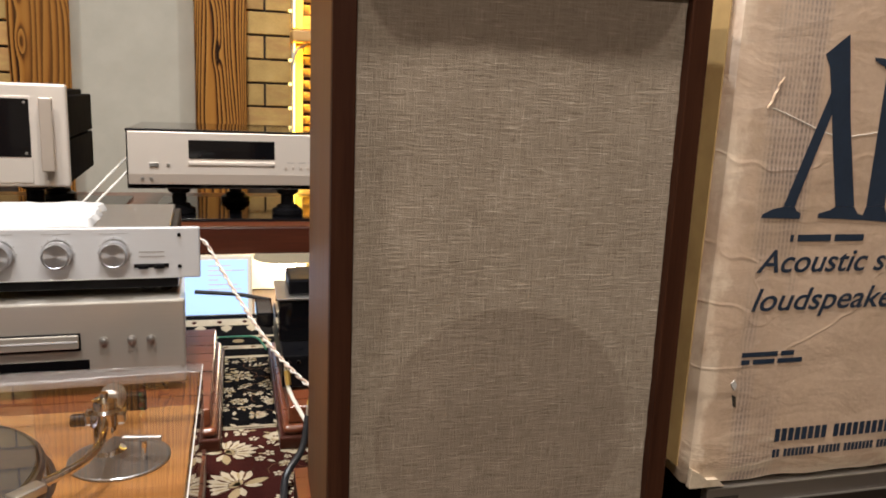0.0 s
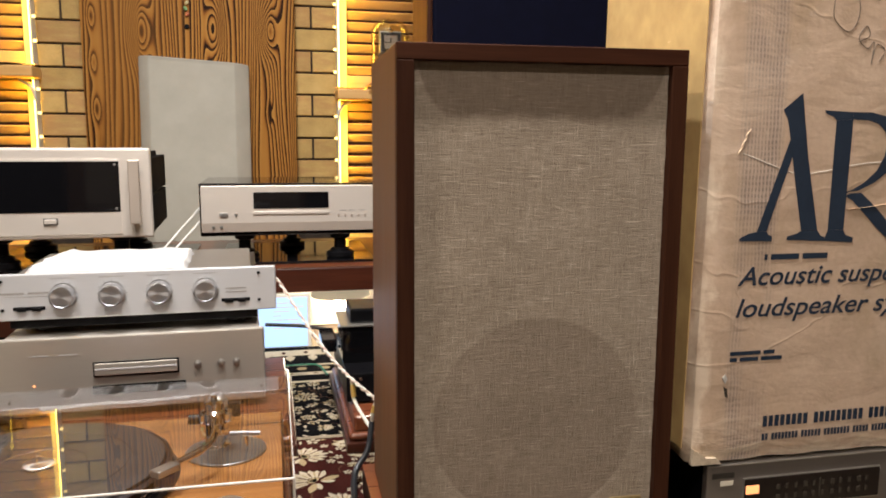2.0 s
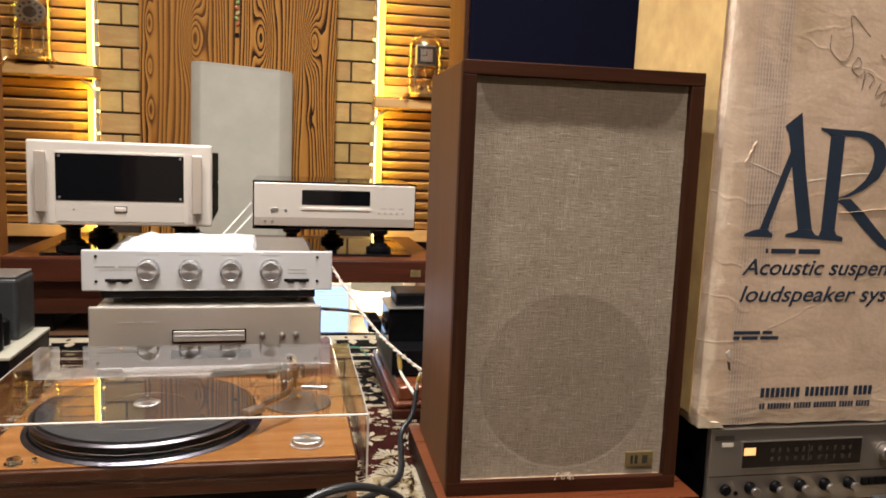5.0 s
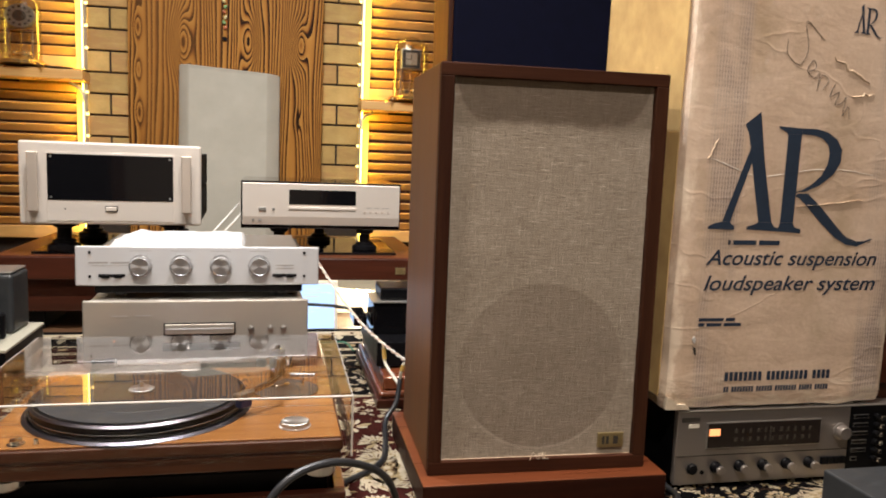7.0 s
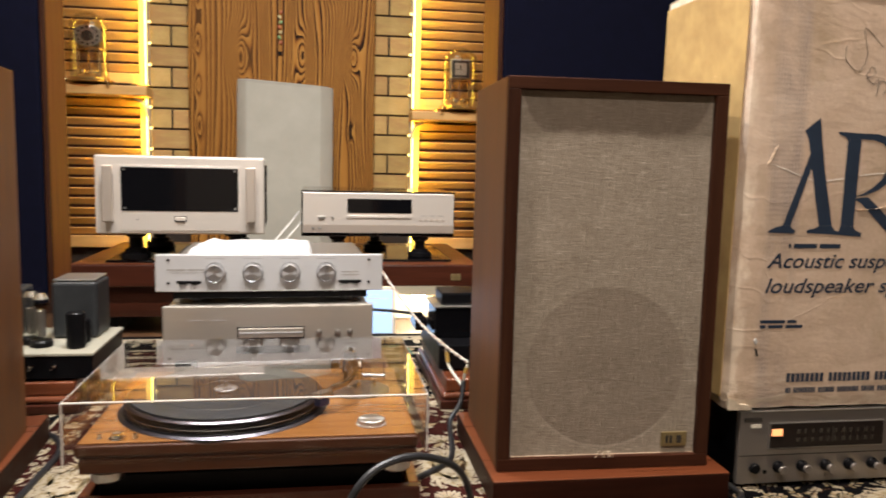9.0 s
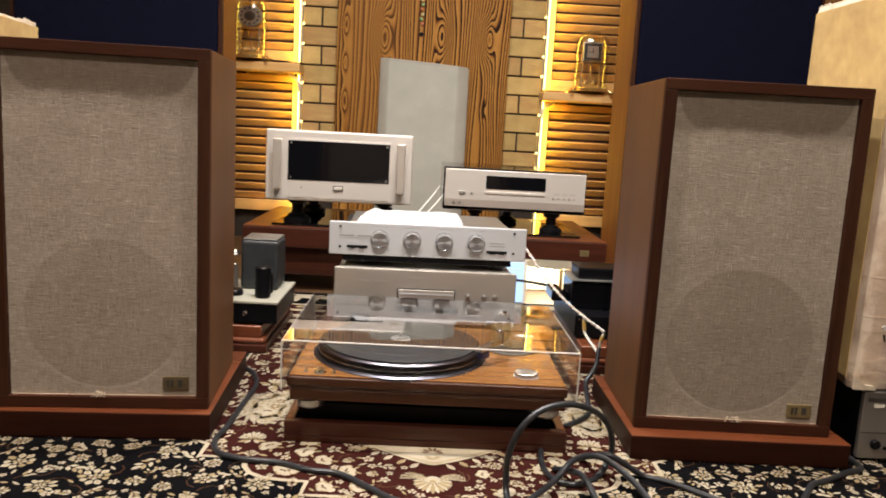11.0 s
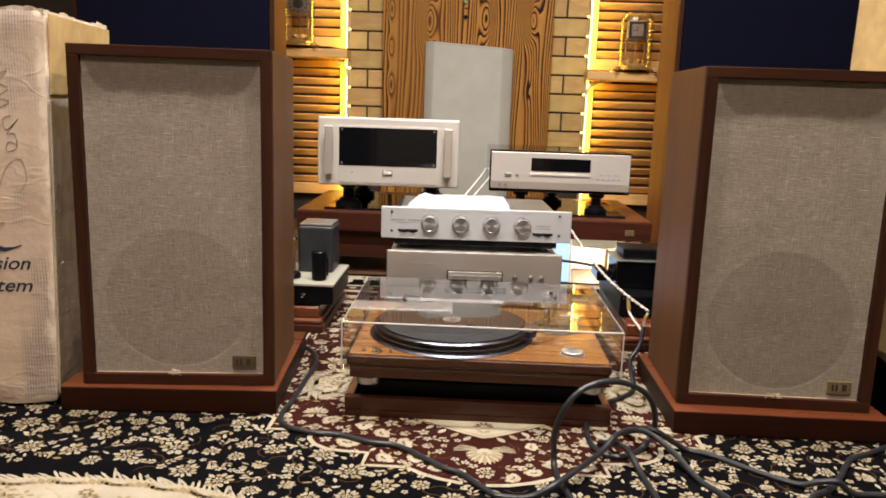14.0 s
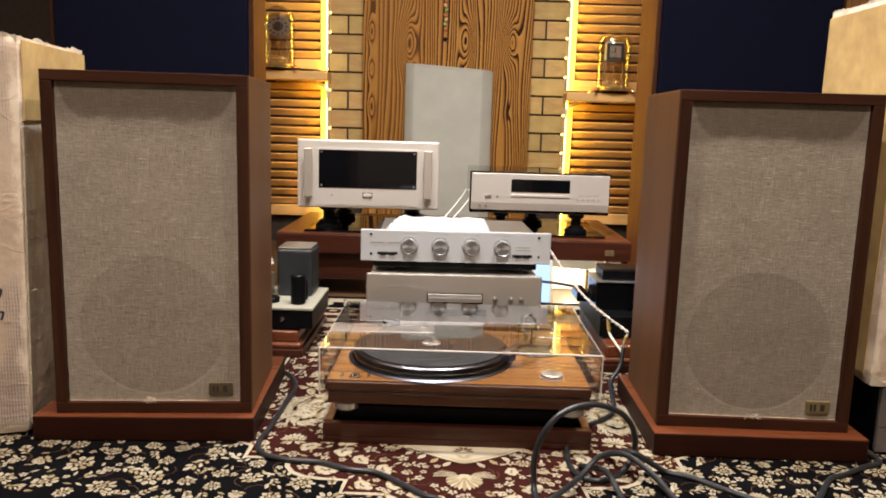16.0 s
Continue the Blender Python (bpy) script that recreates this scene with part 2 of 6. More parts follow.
def cardboard():
    """Old box board under loose shiny wrapping, scuffed, with rubbed print along two edges."""
    m, nt, nd, lk, bs = nodes_of("aged cardboard")
    big = noise_node(nt, coords(nt), 4.5, 5, 0.6)
    fine = noise_node(nt, coords(nt), 160, 4, 0.6)
    flutes = noise_node(nt, coords(nt, (0.15, 0.15, 1)), 90, 3)
    f = math_node(nt, "MULTIPLY_ADD", fine, 0.22, math_node(nt, "MULTIPLY", big, 0.78))
    col = ramp(nt, f, [(0.3, (0.45, 0.325, 0.230)), (0.5, (0.62, 0.468, 0.352)), (0.72, (0.76, 0.610, 0.490))])
    blotch = noise_node(nt, coords(nt, (1, 1, 0.7), (5, 2, 1)), 7, 4, 0.65)
    col = mixc(nt, math_node(nt, "MULTIPLY", ramp(nt, blotch, [(0.52, (0, 0, 0)), (0.7, (1, 1, 1))]), 0.42), col, (0.26, 0.185, 0.08))
    # rubbed dark hatching in upright strips
    sep = nd.new("ShaderNodeSeparateXYZ")
    tc = nd.new("ShaderNodeTexCoord")
    lk.new(tc.outputs["Object"], sep.inputs[0])
    wav = noise_node(nt, coords(nt), 30, 2)
    hat = math_node(nt, "FRACT", math_node(nt, "MULTIPLY_ADD", wav, 1.1, math_node(nt, "DIVIDE", sep.outputs[0], 0.0048)))
    hat2 = math_node(nt, "FRACT", math_node(nt, "MULTIPLY_ADD", wav, 1.2, math_node(nt, "DIVIDE", sep.outputs[2], 0.0072)))
    hat = math_node(nt, "MULTIPLY", math_node(nt, "LESS_THAN", hat, 0.5), math_node(nt, "MULTIPLY_ADD", math_node(nt, "LESS_THAN", hat2, 0.55), 0.55, 0.45))
    patch = noise_node(nt, coords(nt, (1, 1, 0.4)), 9, 3, 0.6)
    sx = math_node(nt, "ABSOLUTE", math_node(nt, "SUBTRACT", math_node(nt, "ABSOLUTE", math_node(nt, "SUBTRACT", sep.outputs[0], 0.016)), 0.144))
    near = nd.new("ShaderNodeMapRange")
    near.inputs[1].default_value, near.inputs[2].default_value, near.inputs[3].default_value, near.inputs[4].default_value = 0.033, 0.020, 0.0, 1.0
    lk.new(sx, near.inputs[0])
    h = math_node(nt, "MULTIPLY", hat, ramp(nt, patch, [(0.41, (0, 0, 0)), (0.56, (1, 1, 1))]))
    h = math_node(nt, "MULTIPLY", math_node(nt, "MULTIPLY", h, near.outputs[0]), 0.66)
    grey = math_node(nt, "MULTIPLY", math_node(nt, "MULTIPLY", ramp(nt, patch, [(0.36, (0, 0, 0)), (0.60, (1, 1, 1))]), near.outputs[0]), 0.42)
    col = mixc(nt, grey, col, (0.40, 0.335, 0.310))
    col = mixc(nt, h, col, (0.145, 0.125, 0.135))
    # pale rubbed upright edges
    side = nd.new("ShaderNodeMapRange")
    side.inputs[1].default_value, side.inputs[2].default_value, side.inputs[3].default_value, side.inputs[4].default_value = 0.168, 0.192, 0.0, 0.26
    lk.new(math_node(nt, "ABSOLUTE", sep.outputs[0]), side.inputs[0])
    rub = noise_node(nt, coords(nt, (1.0, 1.0, 0.5), (3, 5, 1)), 26, 5, 0.65)
    rubbed = ramp(nt, math_node(nt, "ADD", rub, side.outputs[0]), [(0.66, (0, 0, 0)), (0.80, (0.65, 0.65, 0.65))])
    col = mixc(nt, rubbed, col, (0.84, 0.72, 0.58))
    scuff = ramp(nt, noise_node(nt, coords(nt, (1, 1, 0.8), (9, 2, 7)), 21, 6, 0.7), [(0.66, (0, 0, 0)), (0.72, (0.55, 0.55, 0.55))])
    col = mixc(nt, scuff, col, (0.24, 0.165, 0.10))
    # crumpled pale wrapping along the foot
    low = nd.new("ShaderNodeMapRange")
    low.inputs[1].default_value, low.inputs[2].default_value, low.inputs[3].default_value, low.inputs[4].default_value = 0.075, 0.0, 0.0, 1.0
    lk.new(sep.outputs[2], low.inputs[0])
    fold = noise_node(nt, coords(nt, (0.45, 0.45, 1.6), (1, 3, 8)), 30, 5, 0.6, 1.0)
    pale = ramp(nt, math_node(nt, "MULTIPLY_ADD", low.outputs[0], 0.22, fold), [(0.62, (0, 0, 0)), (0.74, (0.7, 0.7, 0.7))])
    col = mixc(nt, math_node(nt, "MULTIPLY", pale, low.outputs[0]), col, (0.78, 0.68, 0.54))
    lk.new(col, bs.inputs["Base Color"])
    lk.new(math_node(nt, "MULTIPLY_ADD", big, 0.3, 0.3), bs.inputs["Roughness"])
    bs.inputs["Coat Weight"].default_value = 0.55
    bs.inputs["Coat Roughness"].default_value = 0.20
    crinkle = noise_node(nt, coords(nt, (1, 1, 1.2), (2, 6, 4)), 55, 6, 0.65, 1.5)
    film = nd.new("ShaderNodeBump")
    film.inputs["Strength"].default_value = 1.0
    film.inputs["Distance"].default_value = 0.006
    lk.new(crinkle, film.inputs["Height"])
    lk.new(film.outputs["Normal"], bs.inputs["Coat Normal"])
    wr = math_node(nt, "MULTIPLY", noise_node(nt, coords(nt, (0.8, 0.8, 1.3)), 17, 6, 0.6, 0.4), 0.65)
    # sharp creases where two slow fields cross
    cr = noise_node(nt, coords(nt, (0.7, 0.7, 1.4), (4, 9, 2)), 5.5, 3, 0.5, 0.3)
    crease = nd.new("ShaderNodeMapRange")
    crease.inputs[1].default_value, crease.inputs[2].default_value, crease.inputs[3].default_value, crease.inputs[4].default_value = 0.0, 0.012, 1.0, 0.0
    lk.new(math_node(nt, "ABSOLUTE", math_node(nt, "SUBTRACT", cr, 0.5)), crease.inputs[0])
    hgt = math_node(nt, "MULTIPLY_ADD", math_node(nt, "MULTIPLY", low.outputs[0], fold), 1.2, math_node(nt, "MULTIPLY_ADD", crease.outputs[0], 0.09, math_node(nt, "MULTIPLY_ADD", flutes, 0.05, wr)))
    bump(nt, bs, hgt, 0.55, 0.006)
    return m


def pile(name, c1, c2):
    m, nt, nd, lk, bs = nodes_of(name)
    n = noise_node(nt, coords(nt), 700, 3, 0.7)
    b = noise_node(nt, coords(nt), 14, 3)
    lk.new(ramp(nt, math_node(nt, "MULTIPLY_ADD", n, 0.6, math_node(nt, "MULTIPLY", b, 0.4)), [(0.35, c1), (0.65, c2)]), bs.inputs["Base Color"])
    bs.inputs["Roughness"].default_value = 0.95
    bs.inputs["Specular IOR Level"].default_value = 0.02
    bump(nt, bs, n, 0.5, 0.0015)
    return m


def brick_mat():
    m, nt, nd, lk, bs = nodes_of("yellow sand-lime brick")
    oi = nd.new("ShaderNodeObjectInfo")
    big = noise_node(nt, coords(nt), 12, 5)
    fine = noise_node(nt, coords(nt), 260, 4, 0.7)
    f = math_node(nt, "MULTIPLY_ADD", fine, 0.4, math_node(nt, "MULTIPLY", big, 0.6))
    c = ramp(nt, f, [(0.35, (0.41, 0.265, 0.090)), (0.55, (0.55, 0.375, 0.132)), (0.75, (0.63, 0.455, 0.185))])
    streak = noise_node(nt, coords(nt, (0.25, 1, 1), (3, 1, 4)), 34, 4, 0.6)
    some = math_node(nt, "MULTIPLY_ADD", math_node(nt, "FRACT", math_node(nt, "MULTIPLY", oi.outputs["Random"], 7.0)), 0.34, streak)
    c = mixc(nt, math_node(nt, "MULTIPLY", ramp(nt, some, [(0.62, (0, 0, 0)), (0.86, (1, 1, 1))]), 0.55), c, (0.40, 0.20, 0.085))
    hsv = nd.new("ShaderNodeHueSaturation")
    lk.new(c, hsv.inputs["Color"])
    lk.new(math_node(nt, "MULTIPLY_ADD", oi.outputs["Random"], 0.36, 0.84), hsv.inputs["Value"])
    lk.new(hsv.outputs[0], bs.inputs["Base Color"])
    bs.inputs["Roughness"].default_value = 0.85
    bump(nt, bs, f, 0.4, 0.002)
    return m


M = {}
M["teak"] = wood("oiled walnut cabinet veneer", (0.036, 0.0128, 0.0036), (0.088, 0.0325, 0.0088), (0.150, 0.061, 0.0165), "z", 70, 0.45, 0.0, 1.5, 0.32)
M["frame"] = wood("dark walnut face frame", (0.017, 0.0058, 0.0032), (0.034, 0.012, 0.0062), (0.058, 0.022, 0.011), "z", 70, 0.55, 0.0, 1.2, 0.10)
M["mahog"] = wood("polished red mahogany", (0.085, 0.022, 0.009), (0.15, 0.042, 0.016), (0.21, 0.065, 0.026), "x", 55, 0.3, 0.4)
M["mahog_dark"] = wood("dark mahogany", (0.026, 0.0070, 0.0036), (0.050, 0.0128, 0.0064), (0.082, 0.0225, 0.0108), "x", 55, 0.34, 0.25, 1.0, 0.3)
# rosewood top: the golden light falling on it is mixed into the colour
M["walnut_top_lit"] = wood("figured rosewood veneer brightened as lit", (0.085, 0.030, 0.0085), (0.225, 0.092, 0.027), (0.345, 0.155, 0.048), "x", 26, 0.20, 0.6, 1.4)
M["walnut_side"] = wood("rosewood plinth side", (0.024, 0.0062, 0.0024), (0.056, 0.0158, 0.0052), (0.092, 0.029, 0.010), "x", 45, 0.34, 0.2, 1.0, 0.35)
M["pine"] = wood("varnished pine", (0.56, 0.285, 0.080), (0.71, 0.415, 0.145), (0.79, 0.51, 0.21), "x", 40, 0.4, 0.2)
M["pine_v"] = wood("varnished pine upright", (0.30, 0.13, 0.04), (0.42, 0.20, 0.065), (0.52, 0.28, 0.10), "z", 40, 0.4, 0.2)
M["cab_side"] = wood("oiled teak cabinet side", (0.125, 0.037, 0.009), (0.210, 0.068, 0.018), (0.285, 0.102, 0.030), "z", 45, 0.6, 0.0, 1.2, 0.15)
M["board"] = burnt_pine()
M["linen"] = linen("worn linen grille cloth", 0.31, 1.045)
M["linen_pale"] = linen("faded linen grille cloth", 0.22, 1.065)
M["card"] = cardboard()
M["brick"] = brick_mat()
M["mortar"] = surface("dark brown mortar", (0.02, 0.014, 0.010), (0.05, 0.036, 0.025), 60, rough=0.95, bumps=0.4)
M["plaster"] = surface("warm painted plaster", (0.30, 0.25, 0.19), (0.36, 0.30, 0.23), 5, rough=0.85, bumps=0.1)
M["ceiling"] = surface("white painted ceiling", (0.70, 0.66, 0.60), (0.78, 0.74, 0.68), 4, rough=0.9, bumps=0.05)
M["floor"] = wood("dark floor boards", (0.05, 0.025, 0.012), (0.10, 0.05, 0.025), (0.15, 0.08, 0.04), "y", 30, 0.4, 0.3)
M["navy"] = surface("navy speaker cloth", (0.0022, 0.0026, 0.0085), (0.004, 0.0046, 0.014), 30, rough=0.9, bumps=0.2, fine=900, spec=0.08)
M["fabric"] = surface("pale grey felt", (0.42, 0.400, 0.335), (0.50, 0.480, 0.410), 12, rough=0.95, bumps=0.2, fine=500)
M["champagne"] = surface("champagne anodised panel", (0.72, 0.66, 0.595), (0.78, 0.72, 0.655), 3, rough=0.38, metal=0.45, bumps=0.02, fine=900)
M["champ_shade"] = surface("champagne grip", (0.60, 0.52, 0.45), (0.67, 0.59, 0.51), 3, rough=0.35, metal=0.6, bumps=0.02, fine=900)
M["silver"] = brushed("brushed silver panel", (0.60, 0.615, 0.64), 0.32, "x", 0.30)
M["silver_dark"] = brushed("brushed satin nickel panel", (0.53, 0.50, 0.45), 0.28, "x", 0.60)
M["receiver"] = brushed("aged grey aluminium", (0.33, 0.300, 0.282), 0.34, "x", 0.75)
M["spun"] = brushed("turned aluminium", (0.70, 0.69, 0.67), 0.30, "z", 0.95)


def turned(name, c, axis):
    """Lathe-turned metal: fine rings that spread a highlight into fans."""
    m, nt, nd, lk, bs = nodes_of(name)
    n = noise_node(nt, coords(nt), 300, 3)
    lk.new(mixc(nt, n, tuple(k * 0.9 for k in c), c), bs.inputs["Base Color"])
    bs.inputs["Metallic"].default_value = 0.88
    bs.inputs["Roughness"].default_value = 0.33
    bs.inputs["Anisotropic"].default_value = 0.9
    tg = nd.new("ShaderNodeTangent")
    tg.direction_type, tg.axis = "RADIAL", axis
    lk.new(tg.outputs[0], bs.inputs["Tangent"])
    return m


M["turned_y"] = turned("turned aluminium face", (0.50, 0.51, 0.53), "Y")
M["arm_plate"] = brushed("dark grey anodised plate", (0.25, 0.245, 0.24), 0.3, "x", 0.8)
M["faint"] = plain("faint grey print", (0.30, 0.29, 0.28), 0.5)
M["turned_z"] = turned("turned aluminium top", (0.62, 0.61, 0.60), "Z")
M["led_yellow_trim"] = surface("pale strip tinted led yellow", (0.62, 0.47, 0.20), (0.70, 0.55, 0.26), 20, rough=0.5, bumps=0.03)
M["chrome"] = plain("chrome", (0.80, 0.80, 0.80), 0.08, 1.0)
M["steel"] = surface("dull steel", (0.42, 0.41, 0.39), (0.52, 0.51, 0.49), 30, rough=0.35, metal=0.9, bumps=0.05)
M["brass"] = surface("old brass", (0.62, 0.45, 0.21), (0.80, 0.62, 0.34), 30, rough=0.25, metal=0.95, bumps=0.05)
M["badge"] = surface("tarnished brass badge", (0.27, 0.205, 0.095), (0.38, 0.30, 0.15), 60, rough=0.4, metal=0.7, bumps=0.1)
M["badge_dull"] = surface("blackened brass badge", (0.085, 0.062, 0.030), (0.15, 0.11, 0.055), 60, rough=0.5, metal=0.5, bumps=0.1)
M["ink"] = plain("dark print", (0.03, 0.025, 0.02), 0.7)
M["black"] = surface("satin black metal", (0.003, 0.003, 0.004), (0.006, 0.006, 0.007), 30, rough=0.32, bumps=0.03, spec=0.13)
M["black_matt"] = surface("matt black heatsink", (0.003, 0.003, 0.0035), (0.006, 0.006, 0.0065), 30, rough=0.7, bumps=0.05, spec=0.06)
M["black_gloss"] = plain("black display glass", (0.004, 0.004, 0.005), 0.06)
M["rubber"] = surface("black rubber", (0.012, 0.012, 0.013), (0.022, 0.022, 0.024), 40, rough=0.6, bumps=0.1)
M["mat_rubber"] = surface("platter mat rubber", (0.026, 0.027, 0.030), (0.042, 0.043, 0.048), 30, rough=0.45, bumps=0.05)
M["cable"] = surface("dark grey cable jacket", (0.010, 0.011, 0.013), (0.020, 0.021, 0.025), 60, rough=0.42, bumps=0.1)
M["trafo"] = surface("grey hammertone steel", (0.016, 0.018, 0.020), (0.027, 0.030, 0.033), 50, rough=0.45, bumps=0.15)
M["ivory"] = surface("ivory enamel plate", (0.36, 0.34, 0.27), (0.43, 0.41, 0.33), 10, rough=0.35, bumps=0.03)
M["white_cloth"] = surface("white cotton cloth", (0.47, 0.465, 0.46), (0.56, 0.555, 0.55), 20, rough=0.95, bumps=0.6, fine=350)
M["white_wire"] = plain("white wire", (0.75, 0.72, 0.66), 0.5)
M["copper_wire"] = surface("clear jacketed copper wire", (0.50, 0.30, 0.20), (0.75, 0.66, 0.58), 300, rough=0.3, metal=0.3, bumps=0.1)
M["gold"] = plain("gold plated plug", (0.85, 0.58, 0.16), 0.42, 0.7)
M["cream_plastic"] = surface("cream plastic", (0.70, 0.66, 0.56), (0.76, 0.72, 0.62), 10, rough=0.5, bumps=0.02)
M["navy_print"] = surface("navy box print", (0.010, 0.022, 0.046), (0.018, 0.036, 0.070), 25, rough=0.5, bumps=0.05)
M["tape"] = surface("yellowed packing tape", (0.40, 0.26, 0.115), (0.74, 0.53, 0.23), 6, rough=0.25, bumps=0.15, fine=28)
M["pencil"] = plain("pencil line", (0.10, 0.085, 0.075), 0.6)
M["acrylic"] = clear("clear acrylic lid", (0.965, 0.965, 0.96), 1.80, 0.0, 3.6)
M["acrylic_under"] = clear("clear acrylic underside", (0.985, 0.985, 0.98), 1.05, 0.0)
M["edge"] = plain("pale highlight on acrylic edge", (0.62, 0.59, 0.55), 0.2)
M["acrylic_side"] = clear("clear acrylic side", (0.98, 0.98, 0.975), 1.32)
M["glass"] = clear("thin glass", (0.97, 0.97, 0.95), 1.5)
M["dome"] = clear("clear blown glass", (0.97, 0.96, 0.92), 2.0, 0.05)
M["led"] = plain("warm led tape", (0.9, 0.7, 0.3), 0.5, 0, (1.0, 0.66, 0.075), LED_GLOW)
M["lamp_amber"] = plain("lit amber lamp", (0.9, 0.5, 0.2), 0.5, 0, (1.0, 0.34, 0.13), 1.35)
M["screen"] = plain("lit blue screen", (0.1, 0.2, 0.4), 0.3, 0, (0.44, 0.63, 0.92), 1.3)
M["joint_glow"] = plain("glow standing in for lit brick joints", (0.9, 0.8, 0.5), 0.5, 0, (1.0, 0.74, 0.20), 2.5)
M["rim_line"] = plain("bright turned edge", (0.62, 0.62, 0.68), 0.25, 1.0)
M["platter_rim"] = plain("polished rim", (0.17, 0.165, 0.20), 0.33, 1.0)
M["bulb"] = plain("lit downlight disc", (1, 0.9, 0.75), 0.5, 0, (1.0, 0.80, 0.58), 12)
M["pile_navy"] = pile("midnight wool pile", (0.0018, 0.0016, 0.0020), (0.0058, 0.0052, 0.0060))
M["pile_red"] = pile("burgundy wool pile", (0.024, 0.0062, 0.0052), (0.043, 0.0122, 0.0098))
M["pile_cream"] = pile("cream wool pile", (0.30, 0.252, 0.176), (0.47, 0.405, 0.300))
M["pile_tan"] = pile("tan wool pile", (0.22, 0.165, 0.085), (0.33, 0.255, 0.15))
M["pile_brown"] = pile("brown wool pile", (0.07, 0.035, 0.02), (0.11, 0.06, 0.035))

# ---- mesh helpers ----


def part(name, bm, material, parent=None, label="", smooth=False):
    me = bpy.data.meshes.new(name)
    bmesh.ops.recalc_face_normals(bm, faces=bm.faces)
    if smooth:
        for f in bm.faces:
            f.smooth = True
        for e in bm.edges:
            if len(e.link_faces) == 2 and e.calc_face_angle() > 0.6:
                e.smooth = False
    bm.to_mesh(me)
    bm.free()
    me.materials.append(M[material] if isinstance(material, str) else material)
    ob = new(name, me)
    if parent:
        ob.parent = parent
    if label:
        ob["label"] = label
    return ob


def thing(name, m, label, category, group="", kind=""):
    ob = new(name)
    ob.empty_display_size = 0.05
    ob.matrix_basis = m
    return tagged(ob, label, category, group, kind)


def box(x0, x1, y0, y1, z0, z1, bev=0.002, seg=2, bm=None):
    bm = bm or bmesh.new()
    c = bmesh.ops.create_cube(bm, size=1.0, matrix=Matrix.LocRotScale(((x0 + x1) / 2, (y0 + y1) / 2, (z0 + z1) / 2), None, (x1 - x0, y1 - y0, z1 - z0)))
    if bev:
        es = {e for v in c["verts"] for e in v.link_edges}
        bmesh.ops.bevel(bm, geom=list(es), offset=bev, segments=seg, profile=0.5, affect="EDGES")
    return bm


def lathe(profile, m=None, n=32, bm=None):
    """A turned form: (radius, height) from one end to the other, capped, about the local z axis."""
    bm = bm or bmesh.new()
    m = m or Matrix()
    rings = []
    for r, h in profile:
        if r < 1e-6:
            rings.append([bm.verts.new(m @ Vector((0, 0, h)))])
        else:
            rings.append([bm.verts.new(m @ Vector((r * math.cos(2 * math.pi * i / n), r * math.sin(2 * math.pi * i / n), h))) for i in range(n)])
    for a, b in zip(rings, rings[1:]):
        for i in range(n):
            j = (i + 1) % n
            if len(a) == 1 and len(b) == 1:
                continue
            if len(a) == 1:
                bm.faces.new((a[0], b[j], b[i]))
            elif len(b) == 1:
                bm.faces.new((a[i], a[j], b[0]))
            else:
                bm.faces.new((a[i], a[j], b[j], b[i]))
    for ring in (rings[0], rings[-1]):
        if len(ring) > 1:
            bm.faces.new(ring)
    return bm


def rod(x, y, z, r, length, axis="z", bev=0.0, n=24, bm=None):
    """A cylinder from (x, y, z) along an axis, its edges rounded."""
    rot = {"z": (0, 0, 0), "-y": (90, 0, 0), "x": (0, 90, 0), "y": (-90, 0, 0)}[axis]
    b = min(bev, r * 0.6, length * 0.4)
    prof = [(r - b, 0), (r, b), (r, length - b), (r - b, length)] if b else [(r, 0), (r, length)]
    return lathe(prof, pose(x, y, z, *rot), n, bm)


def smooth_path(points, steps=8):
    """Catmull-Rom through the points."""
    pts = [Vector(p) for p in points]
    pts = [pts[0] * 2 - pts[1]] + pts + [pts[-1] * 2 - pts[-2]]
    out = []
    for a, b, c, d in zip(pts, pts[1:], pts[2:], pts[3:]):
        for i in range(steps):
            t = i / steps
            out.append(0.5 * (2 * b + (c - a) * t + (2 * a - 5 * b + 4 * c - d) * t * t + (3 * b - a - 3 * c + d) * t ** 3))
    out.append(pts[-2])
    return out


def tube(points, r, n=10, steps=8, bm=None, twist=None):
    """A round cable through the points; twist = (offset, phase, turns per metre) winds it about its line."""
    bm = bm or bmesh.new()
    ps = smooth_path(points, steps)
    up = Vector((0, 0, 1))
    rings, run = [], 0.0
    for i, p in enumerate(ps):
        d = (ps[min(i + 1, len(ps) - 1)] - ps[max(i - 1, 0)]).normalized()
        side = d.cross(up)
        side = side.normalized() if side.length > 1e-4 else Vector((1, 0, 0))
        nor = side.cross(d).normalized()
        up = nor
        if i:
            run += (p - ps[i - 1]).length
        c = p
        if twist:
            a = twist[1] + run * twist[2] * 2 * math.pi
            c = p + (side * math.cos(a) + nor * math.sin(a)) * twist[0]
        rings.append([bm.verts.new(c + (side * math.cos(2 * math.pi * k / n) + nor * math.sin(2 * math.pi * k / n)) * r) for k in range(n)])
    for a, b in zip(rings, rings[1:]):
        for k in range(n):
            bm.faces.new((a[k], a[(k + 1) % n], b[(k + 1) % n], b[k]))
    bm.faces.new(rings[0])
    bm.faces.new(rings[-1])
    return bm


